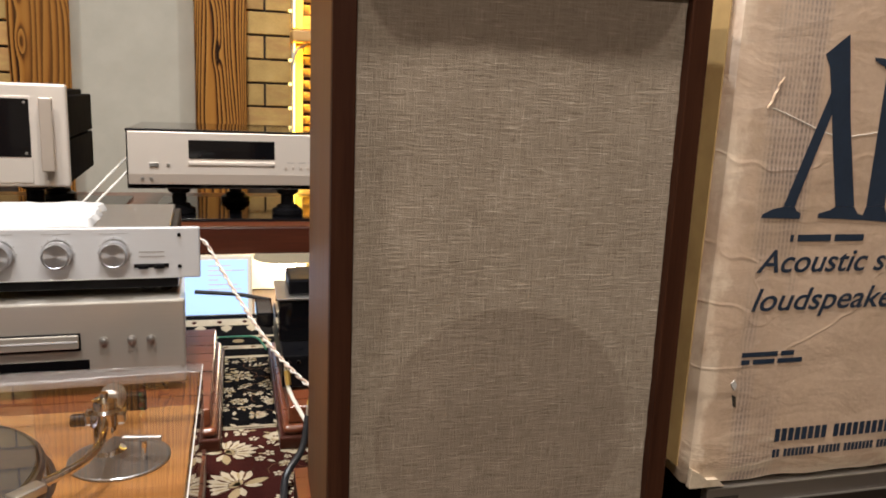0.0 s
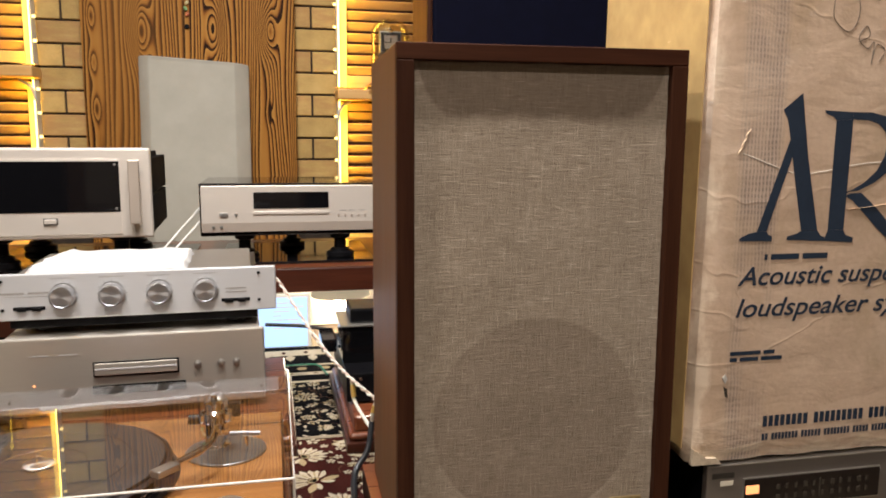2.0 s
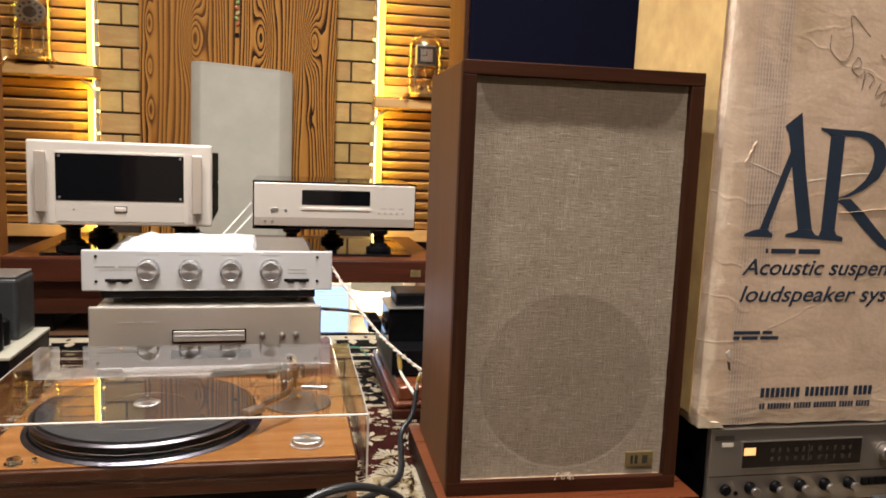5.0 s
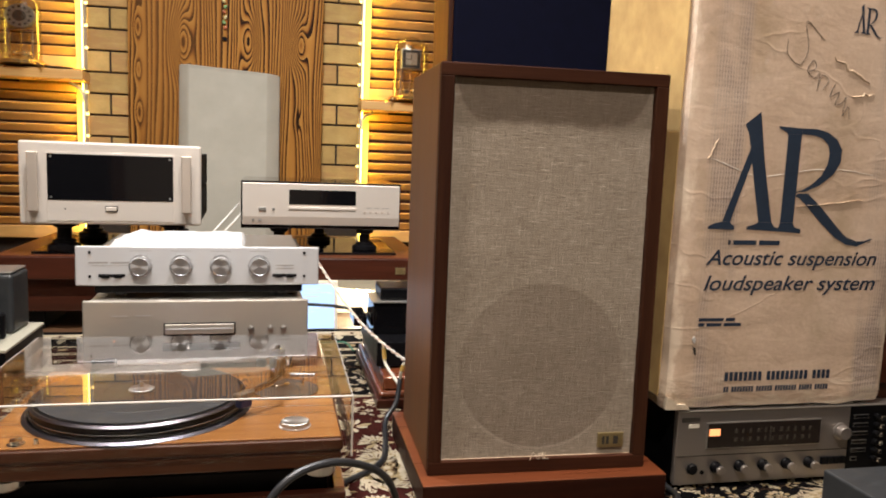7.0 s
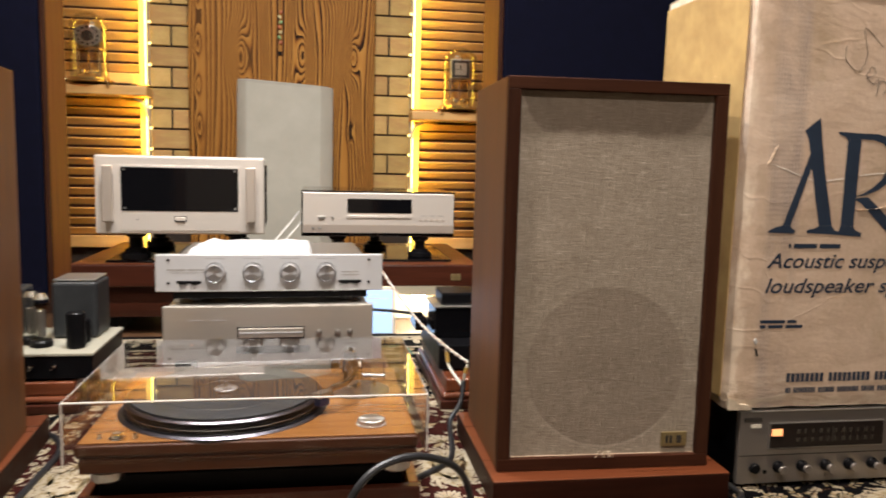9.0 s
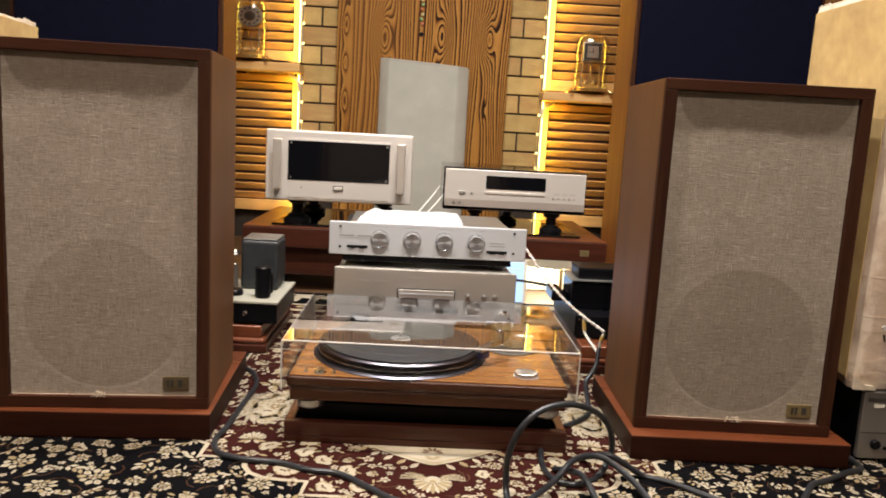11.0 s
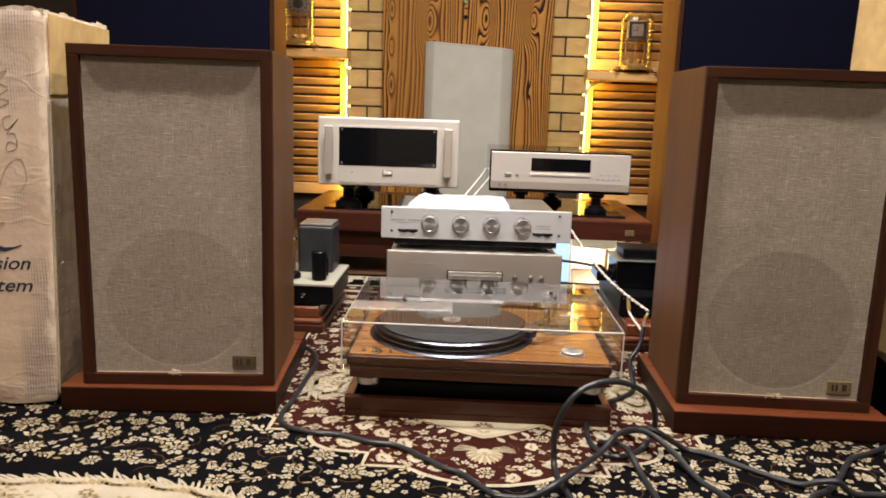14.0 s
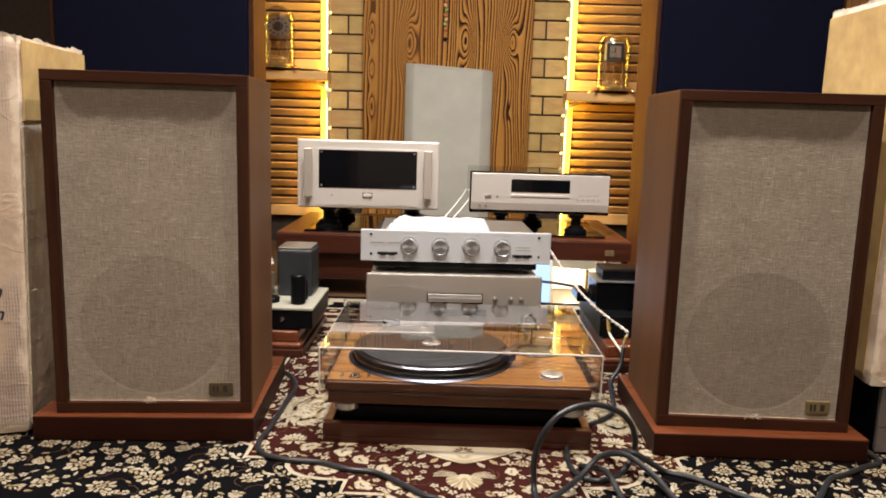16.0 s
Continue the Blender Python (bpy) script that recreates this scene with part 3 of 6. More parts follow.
def prism(outline, m, depth, bm=None):
    """A flat outline in local x and y, thickened along local z."""
    bm = bm or bmesh.new()
    low = [bm.verts.new(m @ Vector((x, y, 0))) for x, y in outline]
    top = [bm.verts.new(m @ Vector((x, y, depth))) for x, y in outline]
    bm.faces.new(low)
    bm.faces.new(top)
    for i in range(len(low)):
        j = (i + 1) % len(low)
        bm.faces.new((low[i], low[j], top[j], top[i]))
    return bm


def frame_bars(x0, x1, z0, z1, y0, y1, t, bev=0.002):
    """Four butted bars round an opening: top, bottom, left, right as separate meshes."""
    return [("top_rail", box(x0, x1, y0, y1, z1 - t[0], z1, bev)), ("bottom_rail", box(x0, x1, y0, y1, z0, z0 + t[1], bev)),
            ("stile", box(x0, x0 + t[2], y0, y1, z0 + t[1], z1 - t[0], bev)), ("stile", box(x1 - t[3], x1, y0, y1, z0 + t[1], z1 - t[0], bev))]


def words(text, size, x, z, y, parent, material, shear=0.0, width=None):
    """Printed words on an upright face that looks towards -y, their lower left corner at x, z."""
    cu = bpy.data.curves.new("print", "FONT")
    cu.body, cu.size, cu.shear, cu.extrude, cu.offset = text, size, shear, 0.0002, 0.0003
    tmp = bpy.data.objects.new("print", cu)
    me = bpy.data.meshes.new_from_object(tmp)
    bpy.data.objects.remove(tmp)
    bpy.data.curves.remove(cu)
    if width:
        xs = [v.co.x for v in me.vertices]
        k = width / (max(xs) - min(xs))
        for v in me.vertices:
            v.co.x *= k
    me.transform(pose(x, y, z, 90, 0, 0))
    me.materials.append(M[material])
    ob = new("printed_line", me)
    ob.parent = parent
    return ob


# ---- the room ----
BACK = 3.03


def slab(name, x0, x1, y0, y1, z0, z1, material, label, category="wall"):
    return tagged(part(name, box(x0, x1, y0, y1, z0, z1, 0), material), label, category, kind="structure")


slab("floor", -2.7, 2.7, -3.1, 3.2, -0.15, -0.012, "floor", "dark wooden floor under the patterned rug", "floor")
slab("ceiling", -2.7, 2.7, -3.1, 3.2, CEILING + 0.05, CEILING + 0.2, "ceiling", "white painted ceiling with small downlights", "ceiling")
slab("wall_west", -2.85, -2.7, -3.1, 3.2, -0.15, CEILING + 0.2, "plaster", "warm brown painted side wall")
slab("wall_east", 2.7, 2.85, -3.1, 3.2, -0.15, CEILING + 0.2, "plaster", "warm brown painted side wall")
slab("wall_south", -2.7, 2.7, -3.25, -3.1, -0.15, CEILING + 0.2, "plaster", "warm brown painted wall")
wall_back = slab("wall_north", -2.7, 2.7, BACK, 3.2, -0.15, CEILING + 0.05, "mortar", "yellow brick wall with dark recessed joints")

wood_panel = tagged(part("wood_panel", box(-0.391, 0.391, -0.03, 0.029, 0.0, 2.3, 0.004), "board"), "wide scorched pine board with dark knotty grain on the brick wall", "wood panel", kind="structure")
wood_panel.matrix_basis = pose(-0.349, 3.0, -0.012)


def shutter(m, width, shelf_z, mirror, label):
    """Two louvred leaves one over the other with a ledge between; the leaf spans local x from 0 (lit edge) outwards."""
    s = -1 if mirror else 1
    ob = thing("louvre_shutter", m, label, "shutter", "louvred shutters beside the board")

    def bx(a, b, *rest, **k):
        lo, hi = min(a * s, b * s), max(a * s, b * s)
        return box(lo, hi, *rest, **k)
    for z0, z1 in ((0.12, shelf_z - 0.055), (shelf_z + 0.005, shelf_z + 0.95)):
        # inner stile's yellow from the led tape is put into its base colour
        part("stile", bx(0.0, 0.036, -0.03, 0.0, z0, z1, bev=0.003), "led_yellow_trim", ob, "inner stile coloured yellow as lit by the led tape")
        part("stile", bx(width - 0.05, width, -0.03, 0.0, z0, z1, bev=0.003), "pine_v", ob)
        part("rail", bx(0.036, width - 0.05, -0.028, -0.002, z0, z0 + 0.05, bev=0.003), "pine", ob)
        part("rail", bx(0.036, width - 0.05, -0.028, -0.002, z1 - 0.03, z1, bev=0.003), "pine", ob)
        part("backing", bx(0.036, width - 0.05, -0.003, 0.0, z0 + 0.05, z1 - 0.03, bev=0), "frame", ob)
        n = int((z1 - z0 - 0.08) / 0.0415)
        first = None
        for i in range(n):
            zc = z0 + 0.05 + (i + 0.5) * (z1 - z0 - 0.08) / n
            if first is None:
                bm = bx(0.037, width - 0.051, -0.0192, 0.0192, -0.003, 0.003, bev=0.002)
                bmesh.ops.rotate(bm, verts=bm.verts, matrix=Matrix.Rotation(radians(-49), 3, "X"))
                first = part("slat", bm, "pine", ob)
                first.location = (0, -0.0165, zc)
            else:
                o = new("slat", first.data)
                o.parent = ob
                o.location = (0, -0.0165, zc)
    part("ledge", bx(-0.012, width, -0.13, 0.0, shelf_z - 0.045, shelf_z - 0.004, bev=0.006), "pine", ob)
    return ob


shutter(pose(0.212, 3.02, 0), 0.62, 0.738, False, "lit pine louvred shutter with a narrow ledge")
shutter(pose(-0.905, 3.02, 0), 0.62, 0.800, True, "lit pine louvred shutter with a narrow ledge")


def led_strip(x, s, z0, z1):
    """Pale trim down the shutter's inner edge with the tape on its outer side, shining across the slats."""
    ob = thing("led_strip", pose(x, 2.977, 0), "glowing warm yellow led tape along a pale trim", "led strip", "led strips")
    part("trim", box(-0.003, 0.003, -0.040, 0.012, z0, z1, 0.001), "cream_plastic", ob)
    part("tape", box(min(0.0035 * s, 0.0075 * s), max(0.0035 * s, 0.0075 * s), -0.036, -0.006, z0, z1, 0.001), "led", ob)
    # added glowing tabs, one per brick course, for the tape's light on the joints
    z = 0.026 + 0.0867 * math.ceil((z0 - 0.02) / 0.0867) - 0.010
    while z < z1 - 0.02:
        part("lit_joint", box(-0.015 if s > 0 else -0.0032, 0.0032 if s > 0 else 0.015, -0.030, -0.0285, z, z + 0.011, 0.0005), "joint_glow", ob)
        z += 0.0867


led_strip(0.206, 1, 0.14, 0.690)
led_strip(0.206, 1, 0.745, 1.68)
led_strip(-0.899, -1, 0.14, 0.750)
led_strip(-0.899, -1, 0.806, 1.70)


# ---- big cabinets behind ----


def tall_speaker(m, w, d, label):
    ob = thing("tall_speaker", m, label, "loudspeaker", "tall dark fronted loudspeakers")
    h = 1.55
    part("cabinet", box(0, w, 0.012, d, 0, h, 0.004), "cab_side", ob)
    for n, bm in frame_bars(0, w, 0, h, 0, 0.012, (0.03, 0.03, 0.014, 0.014)):
        part(n, bm, "frame", ob)
    part("grille", box(0.016, w - 0.016, -0.016, 0.0115, 0.032, h - 0.032, 0.012, 3), "navy", ob, "navy cloth grille")


tall_speaker(pose(0.442, 2.31, -0.012), 0.70, 0.27, "tall wooden loudspeaker with a navy cloth front")
tall_speaker(pose(-1.80, 2.21, -0.012), 0.745, 0.195, "tall wooden loudspeaker with a navy cloth front")

# side panel of pine beyond the tall loudspeaker
panel = thing("pine_panel", pose(1.22, 2.96, -0.012), "varnished pine wall panel beside the tall loudspeaker", "wall panel")
for i in range(4):
    part("plank", box(0.13 * i, 0.13 * i + 0.127, 0, 0.05, 0, 2.2, 0.004), "pine_v", panel)

# ---- felt panel leaning on the board ----
bm = bmesh.new()
prof = [(-0.202, 0.0), (-0.202, -0.012), (-0.160, -0.055), (0.150, -0.062), (0.202, -0.018), (0.202, 0.0)]
rows_ = []
for zz, tilt in ((0.0, 0.0), (0.42, 0.03), (0.835, 0.06), (0.845, 0.055)):
    sh = 0.985 if zz > 0.84 else 1.0
    rows_.append([bm.verts.new((x * sh, y * sh + tilt - 0.004, zz - 0.025 * (x / 0.4) * (zz > 0.5))) for x, y in prof])
for a, b in zip(rows_, rows_[1:]):
    for i in range(len(prof)):
        j = (i + 1) % len(prof)
        bm.faces.new((a[i], a[j], b[j], b[i]))
bm.faces.new(rows_[0])
bm.faces.new(rows_[-1])
bmesh.ops.bevel(bm, geom=[e for e in bm.edges], offset=0.006, segments=2, profile=0.5, affect="EDGES")
felt = thing("acoustic_panel", pose(-0.338, 2.905, -0.012), "pale grey felt acoustic panel leaning against the wooden board", "acoustic panel")
part("felt_cover", bm, "fabric", felt, smooth=True)
part("back_board", box(-0.19, 0.19, 0.0, 0.006, 0.0, 0.40, 0.001), "pine_v", felt)


# ---- pair of bookshelf loudspeakers ----
M["card_pale"] = surface("whitened torn paper", (0.44, 0.36, 0.26), (0.66, 0.57, 0.45), 60, rough=0.7, bumps=0.8)
M["card_fold"] = surface("raised shiny fold of wrapping", (0.50, 0.37, 0.26), (0.68, 0.53, 0.39), 40, rough=0.35, bumps=0.3, coat=0.3)


def bookshelf_speaker(m, label, worn):
    W, H, D = 0.341, 0.598, 0.258
    w = W / 2
    ob = thing("bookshelf_speaker", m, label, "loudspeaker", "pair of vintage loudspeakers")
    part("side_panel", box(-w, -w + 0.019, 0.0085, D, 0, H, 0.0015), "teak", ob)
    part("side_panel", box(w - 0.019, w, 0.0085, D, 0, H, 0.0015), "teak", ob)
    part("top_panel", box(-w + 0.0191, w - 0.0191, 0.0085, D, H - 0.019, H, 0.0008), "teak_x", ob)
    part("bottom_panel", box(-w + 0.0191, w - 0.0191, 0.0085, D, 0, 0.019, 0.0008), "teak_x", ob)
    part("back_panel", box(-w + 0.02, w - 0.02, D - 0.02, D - 0.004, 0.02, H - 0.02, 0), "black", ob)
    # solid lipping round the mouth
    t, s = 0.0198, 0.0197
    bars = frame_bars(-w, w, 0, H, -0.004, 0.0080, (0.0185, t, s, s), 0.0012)
    for n, bm in bars:
        part("face_" + n, bm, "frame_x" if "rail" in n else "frame", ob)
    bars = frame_bars(-w + 0.0193, w - 0.0193, 0.0193, H - 0.0193, 0.0084, 0.022, (0.002, 0.002, 0.002, 0.002), 0)
    for n, bm in bars:
        part("reveal_" + n, bm, "frame", ob)
    # cloth, faintly uneven
    bm = bmesh.new()
    x0, x1, z0, z1 = -w + s + 0.0005, w - s - 0.0005, t + 0.0003, H - 0.019
    nx, nz = 24, 44
    g = [[None] * (nx + 1) for _ in range(nz + 1)]
    for j in range(nz + 1):
        for i in range(nx + 1):
            x, z = x0 + (x1 - x0) * i / nx, z0 + (z1 - z0) * j / nz
            edge = min(i, nx - i, j, nz - j) / 4
            y = 0.0065 + 0.0010 * noise.noise((x * 14 + worn * 7, z * 14, worn)) * min(1, edge)
            if edge == 0:
                y = 0.0060
                k = 0.0012 * noise.noise((x * 160, z * 160, worn + 3))
                x, z = x + (k if i in (0, nx) else 0), z + (k if j in (0, nz) else 0)
            g[j][i] = bm.verts.new((x, y, z))
    for j in range(nz):
        for i in range(nx):
            bm.faces.new((g[j][i], g[j][i + 1], g[j + 1][i + 1], g[j + 1][i]))
    ext = bmesh.ops.extrude_face_region(bm, geom=list(bm.faces))
    bmesh.ops.translate(bm, verts=[v for v in ext["geom"] if isinstance(v, bmesh.types.BMVert)], vec=(0, 0.004, 0))
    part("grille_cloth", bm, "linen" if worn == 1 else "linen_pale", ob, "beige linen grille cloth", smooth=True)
    part("baffle", box(-w + 0.02, w - 0.02, 0.0235, 0.04, 0.02, H - 0.02, 0), "black", ob)
    part("grille_edge", box(x0 + 0.002, x1 - 0.002, 0.0030, 0.0052, t + 0.0003, t + 0.0014, 0.0004), "card_fold", ob, "pale frayed lower cloth edge")
    # tuft of loose threads
    rnd = random.Random(5 + int(worn))
    bm = bmesh.new()
    for k in range(9):
        a = rnd.uniform(-1.3, 1.3)
        L = rnd.uniform(0.006, 0.016)
        tube([(0.004 * a, 0.001, t + 0.004), (0.004 * a + L * 0.5 * math.sin(a), -0.005, t + 0.004 + 0.4 * L), (L * math.sin(a) * 1.3, -0.008, t + 0.002 - 0.2 * L * rnd.random())], 0.0006, 5, 4, bm)
    part("thread_tuft", bm, "card_pale", ob)
    bx = w - s - 0.0563
    badge = part("badge", box(bx, bx + 0.0425, 0.0015, 0.0052, t + 0.0115, t + 0.0350, 0.0012), "badge" if worn == 1 else "badge_dull", ob, "small brass badge")
    for k, (a, b) in enumerate(((0.007, 0.011), (0.0135, 0.018), (0.025, 0.033))):
        part("badge_mark", box(bx + a, bx + b, 0.0009, 0.0014, t + 0.017, t + 0.0295, 0.0002), "ink", badge)
    return ob


def recolour(src, name, along):
    """The same veneer with its grain turned."""
    return wood(name, *src, along, 70, 0.55, 0.0, 1.2, 0.12)


M["teak_x"] = recolour(((0.042, 0.0155, 0.0046), (0.094, 0.0365, 0.0108), (0.155, 0.066, 0.0195)), "oiled walnut veneer across", "x")
M["frame_x"] = recolour(((0.021, 0.0066, 0.0034), (0.041, 0.0135, 0.0066), (0.068, 0.024, 0.0115)), "dark walnut rail", "x")


M["mahog_edge"] = wood("very dark mahogany", (0.0125, 0.0029, 0.0016), (0.024, 0.0058, 0.0028), (0.040, 0.0105, 0.0050), "x", 55, 0.45, 0.0, 1.0, 0.14)


def speaker_plinth(m, w, d, label, h=0.043):
    ob = thing("speaker_plinth", m, label, "plinth", "mahogany plinths under the loudspeakers")
    # body under the thin top board is a much darker mahogany
    part("edge_band", box(-w / 2, w / 2, 0, d, 0.0, h - 0.0025, 0.002), "mahog_edge", ob, "dark mahogany edge")
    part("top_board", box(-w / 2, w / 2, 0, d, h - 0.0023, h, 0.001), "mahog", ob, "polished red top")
    return ob


speaker_plinth(pose(0.2530, 0.609, 0.001, 0, 0, -0.5), 0.377, 0.322, "low polished mahogany plinth on the rug")
speaker_plinth(pose(-0.8420, 0.6015, 0.001, 0, 0, 3.6), 0.385, 0.365, "low polished mahogany plinth on the rug", 0.0455)
bookshelf_speaker(pose(0.2474, 0.6450, 0.0445, 0, 0, -1.35), "walnut bookshelf loudspeaker with worn linen grille on a plinth", 1)
bookshelf_speaker(pose(-0.8287, 0.6238, 0.0470, 0, 0, 5.0), "walnut bookshelf loudspeaker with faded linen grille on a plinth", 2)


# ---- cartons ----


def carton(m, w, d, h, label, seed, mark_shift, upright_scrawl, lift=0.0, lean=0.0):
    """A battered carton with its front at local y 0, standing on z 0, centred across."""
    ob = thing("cardboard_box", m, label, "box", "loudspeaker cartons")
    bm = bmesh.new()
    nx, ny, nz = 26, 22, 44

    def spot(i, j, k):
        x, y, z = -w / 2 + w * i / nx, d * j / ny, h * k / nz
        p = Vector((x, y, z))
        # rounded, crushed edges
        c = Vector((max(-w / 2 + 0.012, min(w / 2 - 0.012, x)), max(0.012, min(d - 0.012, y)), max(0.012, min(h - 0.012, z))))
        o = p - c
        if o.length > 1e-6:
            p = c + o.normalized() * 0.012
        q = Vector((x * 7 + seed * 9, y * 7, z * 7))
        n1 = noise.noise(q)
        n2 = noise.noise(q * 4.3 + Vector((3, 1, 7)))
        edge = min(1.0, min(z, h - z) / 0.05)
        dent = 0.0035 * n1 + 0.0012 * n2 + (1 - edge) * 0.005 * noise.noise(q * 2.2)
        if j == 0 and 0 < i < nx and 0.025 < z:
            dent = 0.0
        out = Vector(((1 if i == nx else -1 if i == 0 else 0), (1 if j == ny else -1 if j == 0 else 0), (1 if k == nz else -1 if k == 0 else 0)))
        if k == 0 and 0 < i < nx and 0 < j < ny:
            dent = 0
        if out.length:
            p += out.normalized() * dent
        if k == 0:
            p.z = max(p.z, 0.0)
        return p
    verts = {}

    def v(i, j, k):
        if (i, j, k) not in verts:
            verts[(i, j, k)] = bm.verts.new(spot(i, j, k))
        return verts[(i, j, k)]
    for i in range(nx):
        for k in range(nz):
            for j in (0, ny):
                bm.faces.new((v(i, j, k), v(i + 1, j, k), v(i + 1, j, k + 1), v(i, j, k + 1)))
    for j in range(ny):
        for k in range(nz):
            for i in (0, nx):
                bm.faces.new((v(i, j, k), v(i, j + 1, k), v(i, j + 1, k + 1), v(i, j, k + 1)))
    for i in range(nx):
        for j in range(ny):
            for k in (0, nz):
                bm.faces.new((v(i, j, k), v(i + 1, j, k), v(i + 1, j + 1, k), v(i, j + 1, k)))
    part("carton_body", bm, "card", ob, smooth=True)
    # tape down the near upright edge and over the top seam
    bm = box(-w / 2 - 0.0045, -w / 2 - 0.003, 0.014, d - 0.014, 0.02, h - 0.014, 0.0006)
    part("tape", bm, "tape", ob)
    part("tape", box(w / 2 - 0.001, w / 2 + 0.0022, 0.012, d - 0.012, h * 0.80, h - 0.006, 0.0006), "tape", ob)
    rub = random.Random(70 + seed)
    for k in range(11):
        z0 = 0.02 + k * (h * 0.80 - 0.03) / 11
        part("rubbed_edge", box(w / 2 - 0.0015, w / 2 + 0.0012 + 0.0008 * rub.random(), 0.006, 0.020 + 0.022 * rub.random(), z0, z0 + (h * 0.80 - 0.03) / 11 - 0.0005, 0.0008, 1), "card_pale", ob, "whitened rubbed edge")
    y = -0.0004
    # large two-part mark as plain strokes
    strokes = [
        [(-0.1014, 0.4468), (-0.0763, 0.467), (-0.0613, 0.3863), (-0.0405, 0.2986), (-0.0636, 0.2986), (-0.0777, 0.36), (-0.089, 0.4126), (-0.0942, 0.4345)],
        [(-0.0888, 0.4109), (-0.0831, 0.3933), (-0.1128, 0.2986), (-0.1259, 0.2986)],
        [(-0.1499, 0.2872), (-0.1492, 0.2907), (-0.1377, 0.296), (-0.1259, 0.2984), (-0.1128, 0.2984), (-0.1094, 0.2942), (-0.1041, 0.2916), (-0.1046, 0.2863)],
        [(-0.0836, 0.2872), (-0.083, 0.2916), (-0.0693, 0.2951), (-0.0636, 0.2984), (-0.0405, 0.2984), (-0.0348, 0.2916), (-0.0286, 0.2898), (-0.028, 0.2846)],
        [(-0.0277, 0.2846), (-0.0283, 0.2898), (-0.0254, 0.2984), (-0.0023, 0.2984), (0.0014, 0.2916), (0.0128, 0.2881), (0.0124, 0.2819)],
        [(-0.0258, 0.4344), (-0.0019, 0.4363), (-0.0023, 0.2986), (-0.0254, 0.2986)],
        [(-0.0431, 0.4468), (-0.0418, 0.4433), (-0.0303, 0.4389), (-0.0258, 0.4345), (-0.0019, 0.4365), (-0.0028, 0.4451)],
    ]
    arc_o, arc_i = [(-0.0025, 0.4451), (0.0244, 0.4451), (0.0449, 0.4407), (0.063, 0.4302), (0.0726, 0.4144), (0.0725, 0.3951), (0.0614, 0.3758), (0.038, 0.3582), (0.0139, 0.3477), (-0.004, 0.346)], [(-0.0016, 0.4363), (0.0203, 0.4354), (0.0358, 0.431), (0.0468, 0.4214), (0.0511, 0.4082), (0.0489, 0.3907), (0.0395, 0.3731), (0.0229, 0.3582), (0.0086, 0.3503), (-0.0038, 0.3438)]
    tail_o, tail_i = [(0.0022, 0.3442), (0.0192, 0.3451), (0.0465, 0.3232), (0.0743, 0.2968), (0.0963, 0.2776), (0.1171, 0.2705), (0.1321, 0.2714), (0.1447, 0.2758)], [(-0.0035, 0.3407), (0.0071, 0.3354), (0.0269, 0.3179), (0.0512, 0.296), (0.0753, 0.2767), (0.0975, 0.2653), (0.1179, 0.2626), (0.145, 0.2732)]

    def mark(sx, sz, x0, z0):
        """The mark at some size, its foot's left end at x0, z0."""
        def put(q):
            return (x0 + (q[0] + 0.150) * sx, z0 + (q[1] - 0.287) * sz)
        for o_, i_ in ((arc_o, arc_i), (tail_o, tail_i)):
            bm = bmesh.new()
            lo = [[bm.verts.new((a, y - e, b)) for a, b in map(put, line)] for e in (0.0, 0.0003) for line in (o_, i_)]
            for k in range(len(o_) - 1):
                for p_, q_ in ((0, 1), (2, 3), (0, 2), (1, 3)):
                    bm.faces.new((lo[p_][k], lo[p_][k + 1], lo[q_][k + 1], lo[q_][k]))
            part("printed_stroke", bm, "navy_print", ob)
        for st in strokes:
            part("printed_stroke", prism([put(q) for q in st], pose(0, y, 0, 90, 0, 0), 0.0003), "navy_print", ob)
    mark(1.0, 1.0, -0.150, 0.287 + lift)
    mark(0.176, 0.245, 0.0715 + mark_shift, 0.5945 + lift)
    words("Acoustic suspension", 0.0335, -0.1465, 0.2315 + lift, y, ob, "navy_print", 0.28, 0.306)
    words("loudspeaker system", 0.0335, -0.1490, 0.1915 + lift, y, ob, "navy_print", 0.28, 0.308)

    def caps(x, z, height, counts, wide, gap):
        """A line of print as one narrow block for each character."""
        z += lift
        for n in counts:
            for _ in range(n):
                part("print_bar", box(x, x + wide * 0.72, y - 0.0003, y, z, z + height, 0), "navy_print", ob)
                x += wide
            x += gap

    def bars(x, z, height, lengths, gap, name="print_bar"):
        z += lift
        for L in lengths:
            part(name, box(x, x + L, y - 0.0003, y, z, z + height, 0), "navy_print", ob)
            x += L + gap
    bars(-0.1125, 0.2630, 0.0070, (0.004, 0.040, 0.036), 0.005)
    bars(-0.1510, 0.1425, 0.0050, (0.043, 0.016), 0.004)
    bars(-0.1510, 0.1345, 0.0050, (0.010, 0.026, 0.030), 0.004)
    caps(-0.097, 0.0457, 0.0145, (8, 9, 4), 0.0085, 0.0075)
    caps(-0.097, 0.0275, 0.0090, (2, 8, 6, 8, 5, 5), 0.0050, 0.0042)
    bars(0.127 + mark_shift, 0.613, 0.0055, (0.007,), 0.0)
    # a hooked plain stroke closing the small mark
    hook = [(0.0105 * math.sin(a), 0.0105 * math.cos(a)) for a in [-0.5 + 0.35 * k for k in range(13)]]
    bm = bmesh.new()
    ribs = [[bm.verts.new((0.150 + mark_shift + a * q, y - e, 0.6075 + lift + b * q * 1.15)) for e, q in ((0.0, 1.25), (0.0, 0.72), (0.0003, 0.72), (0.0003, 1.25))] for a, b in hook]
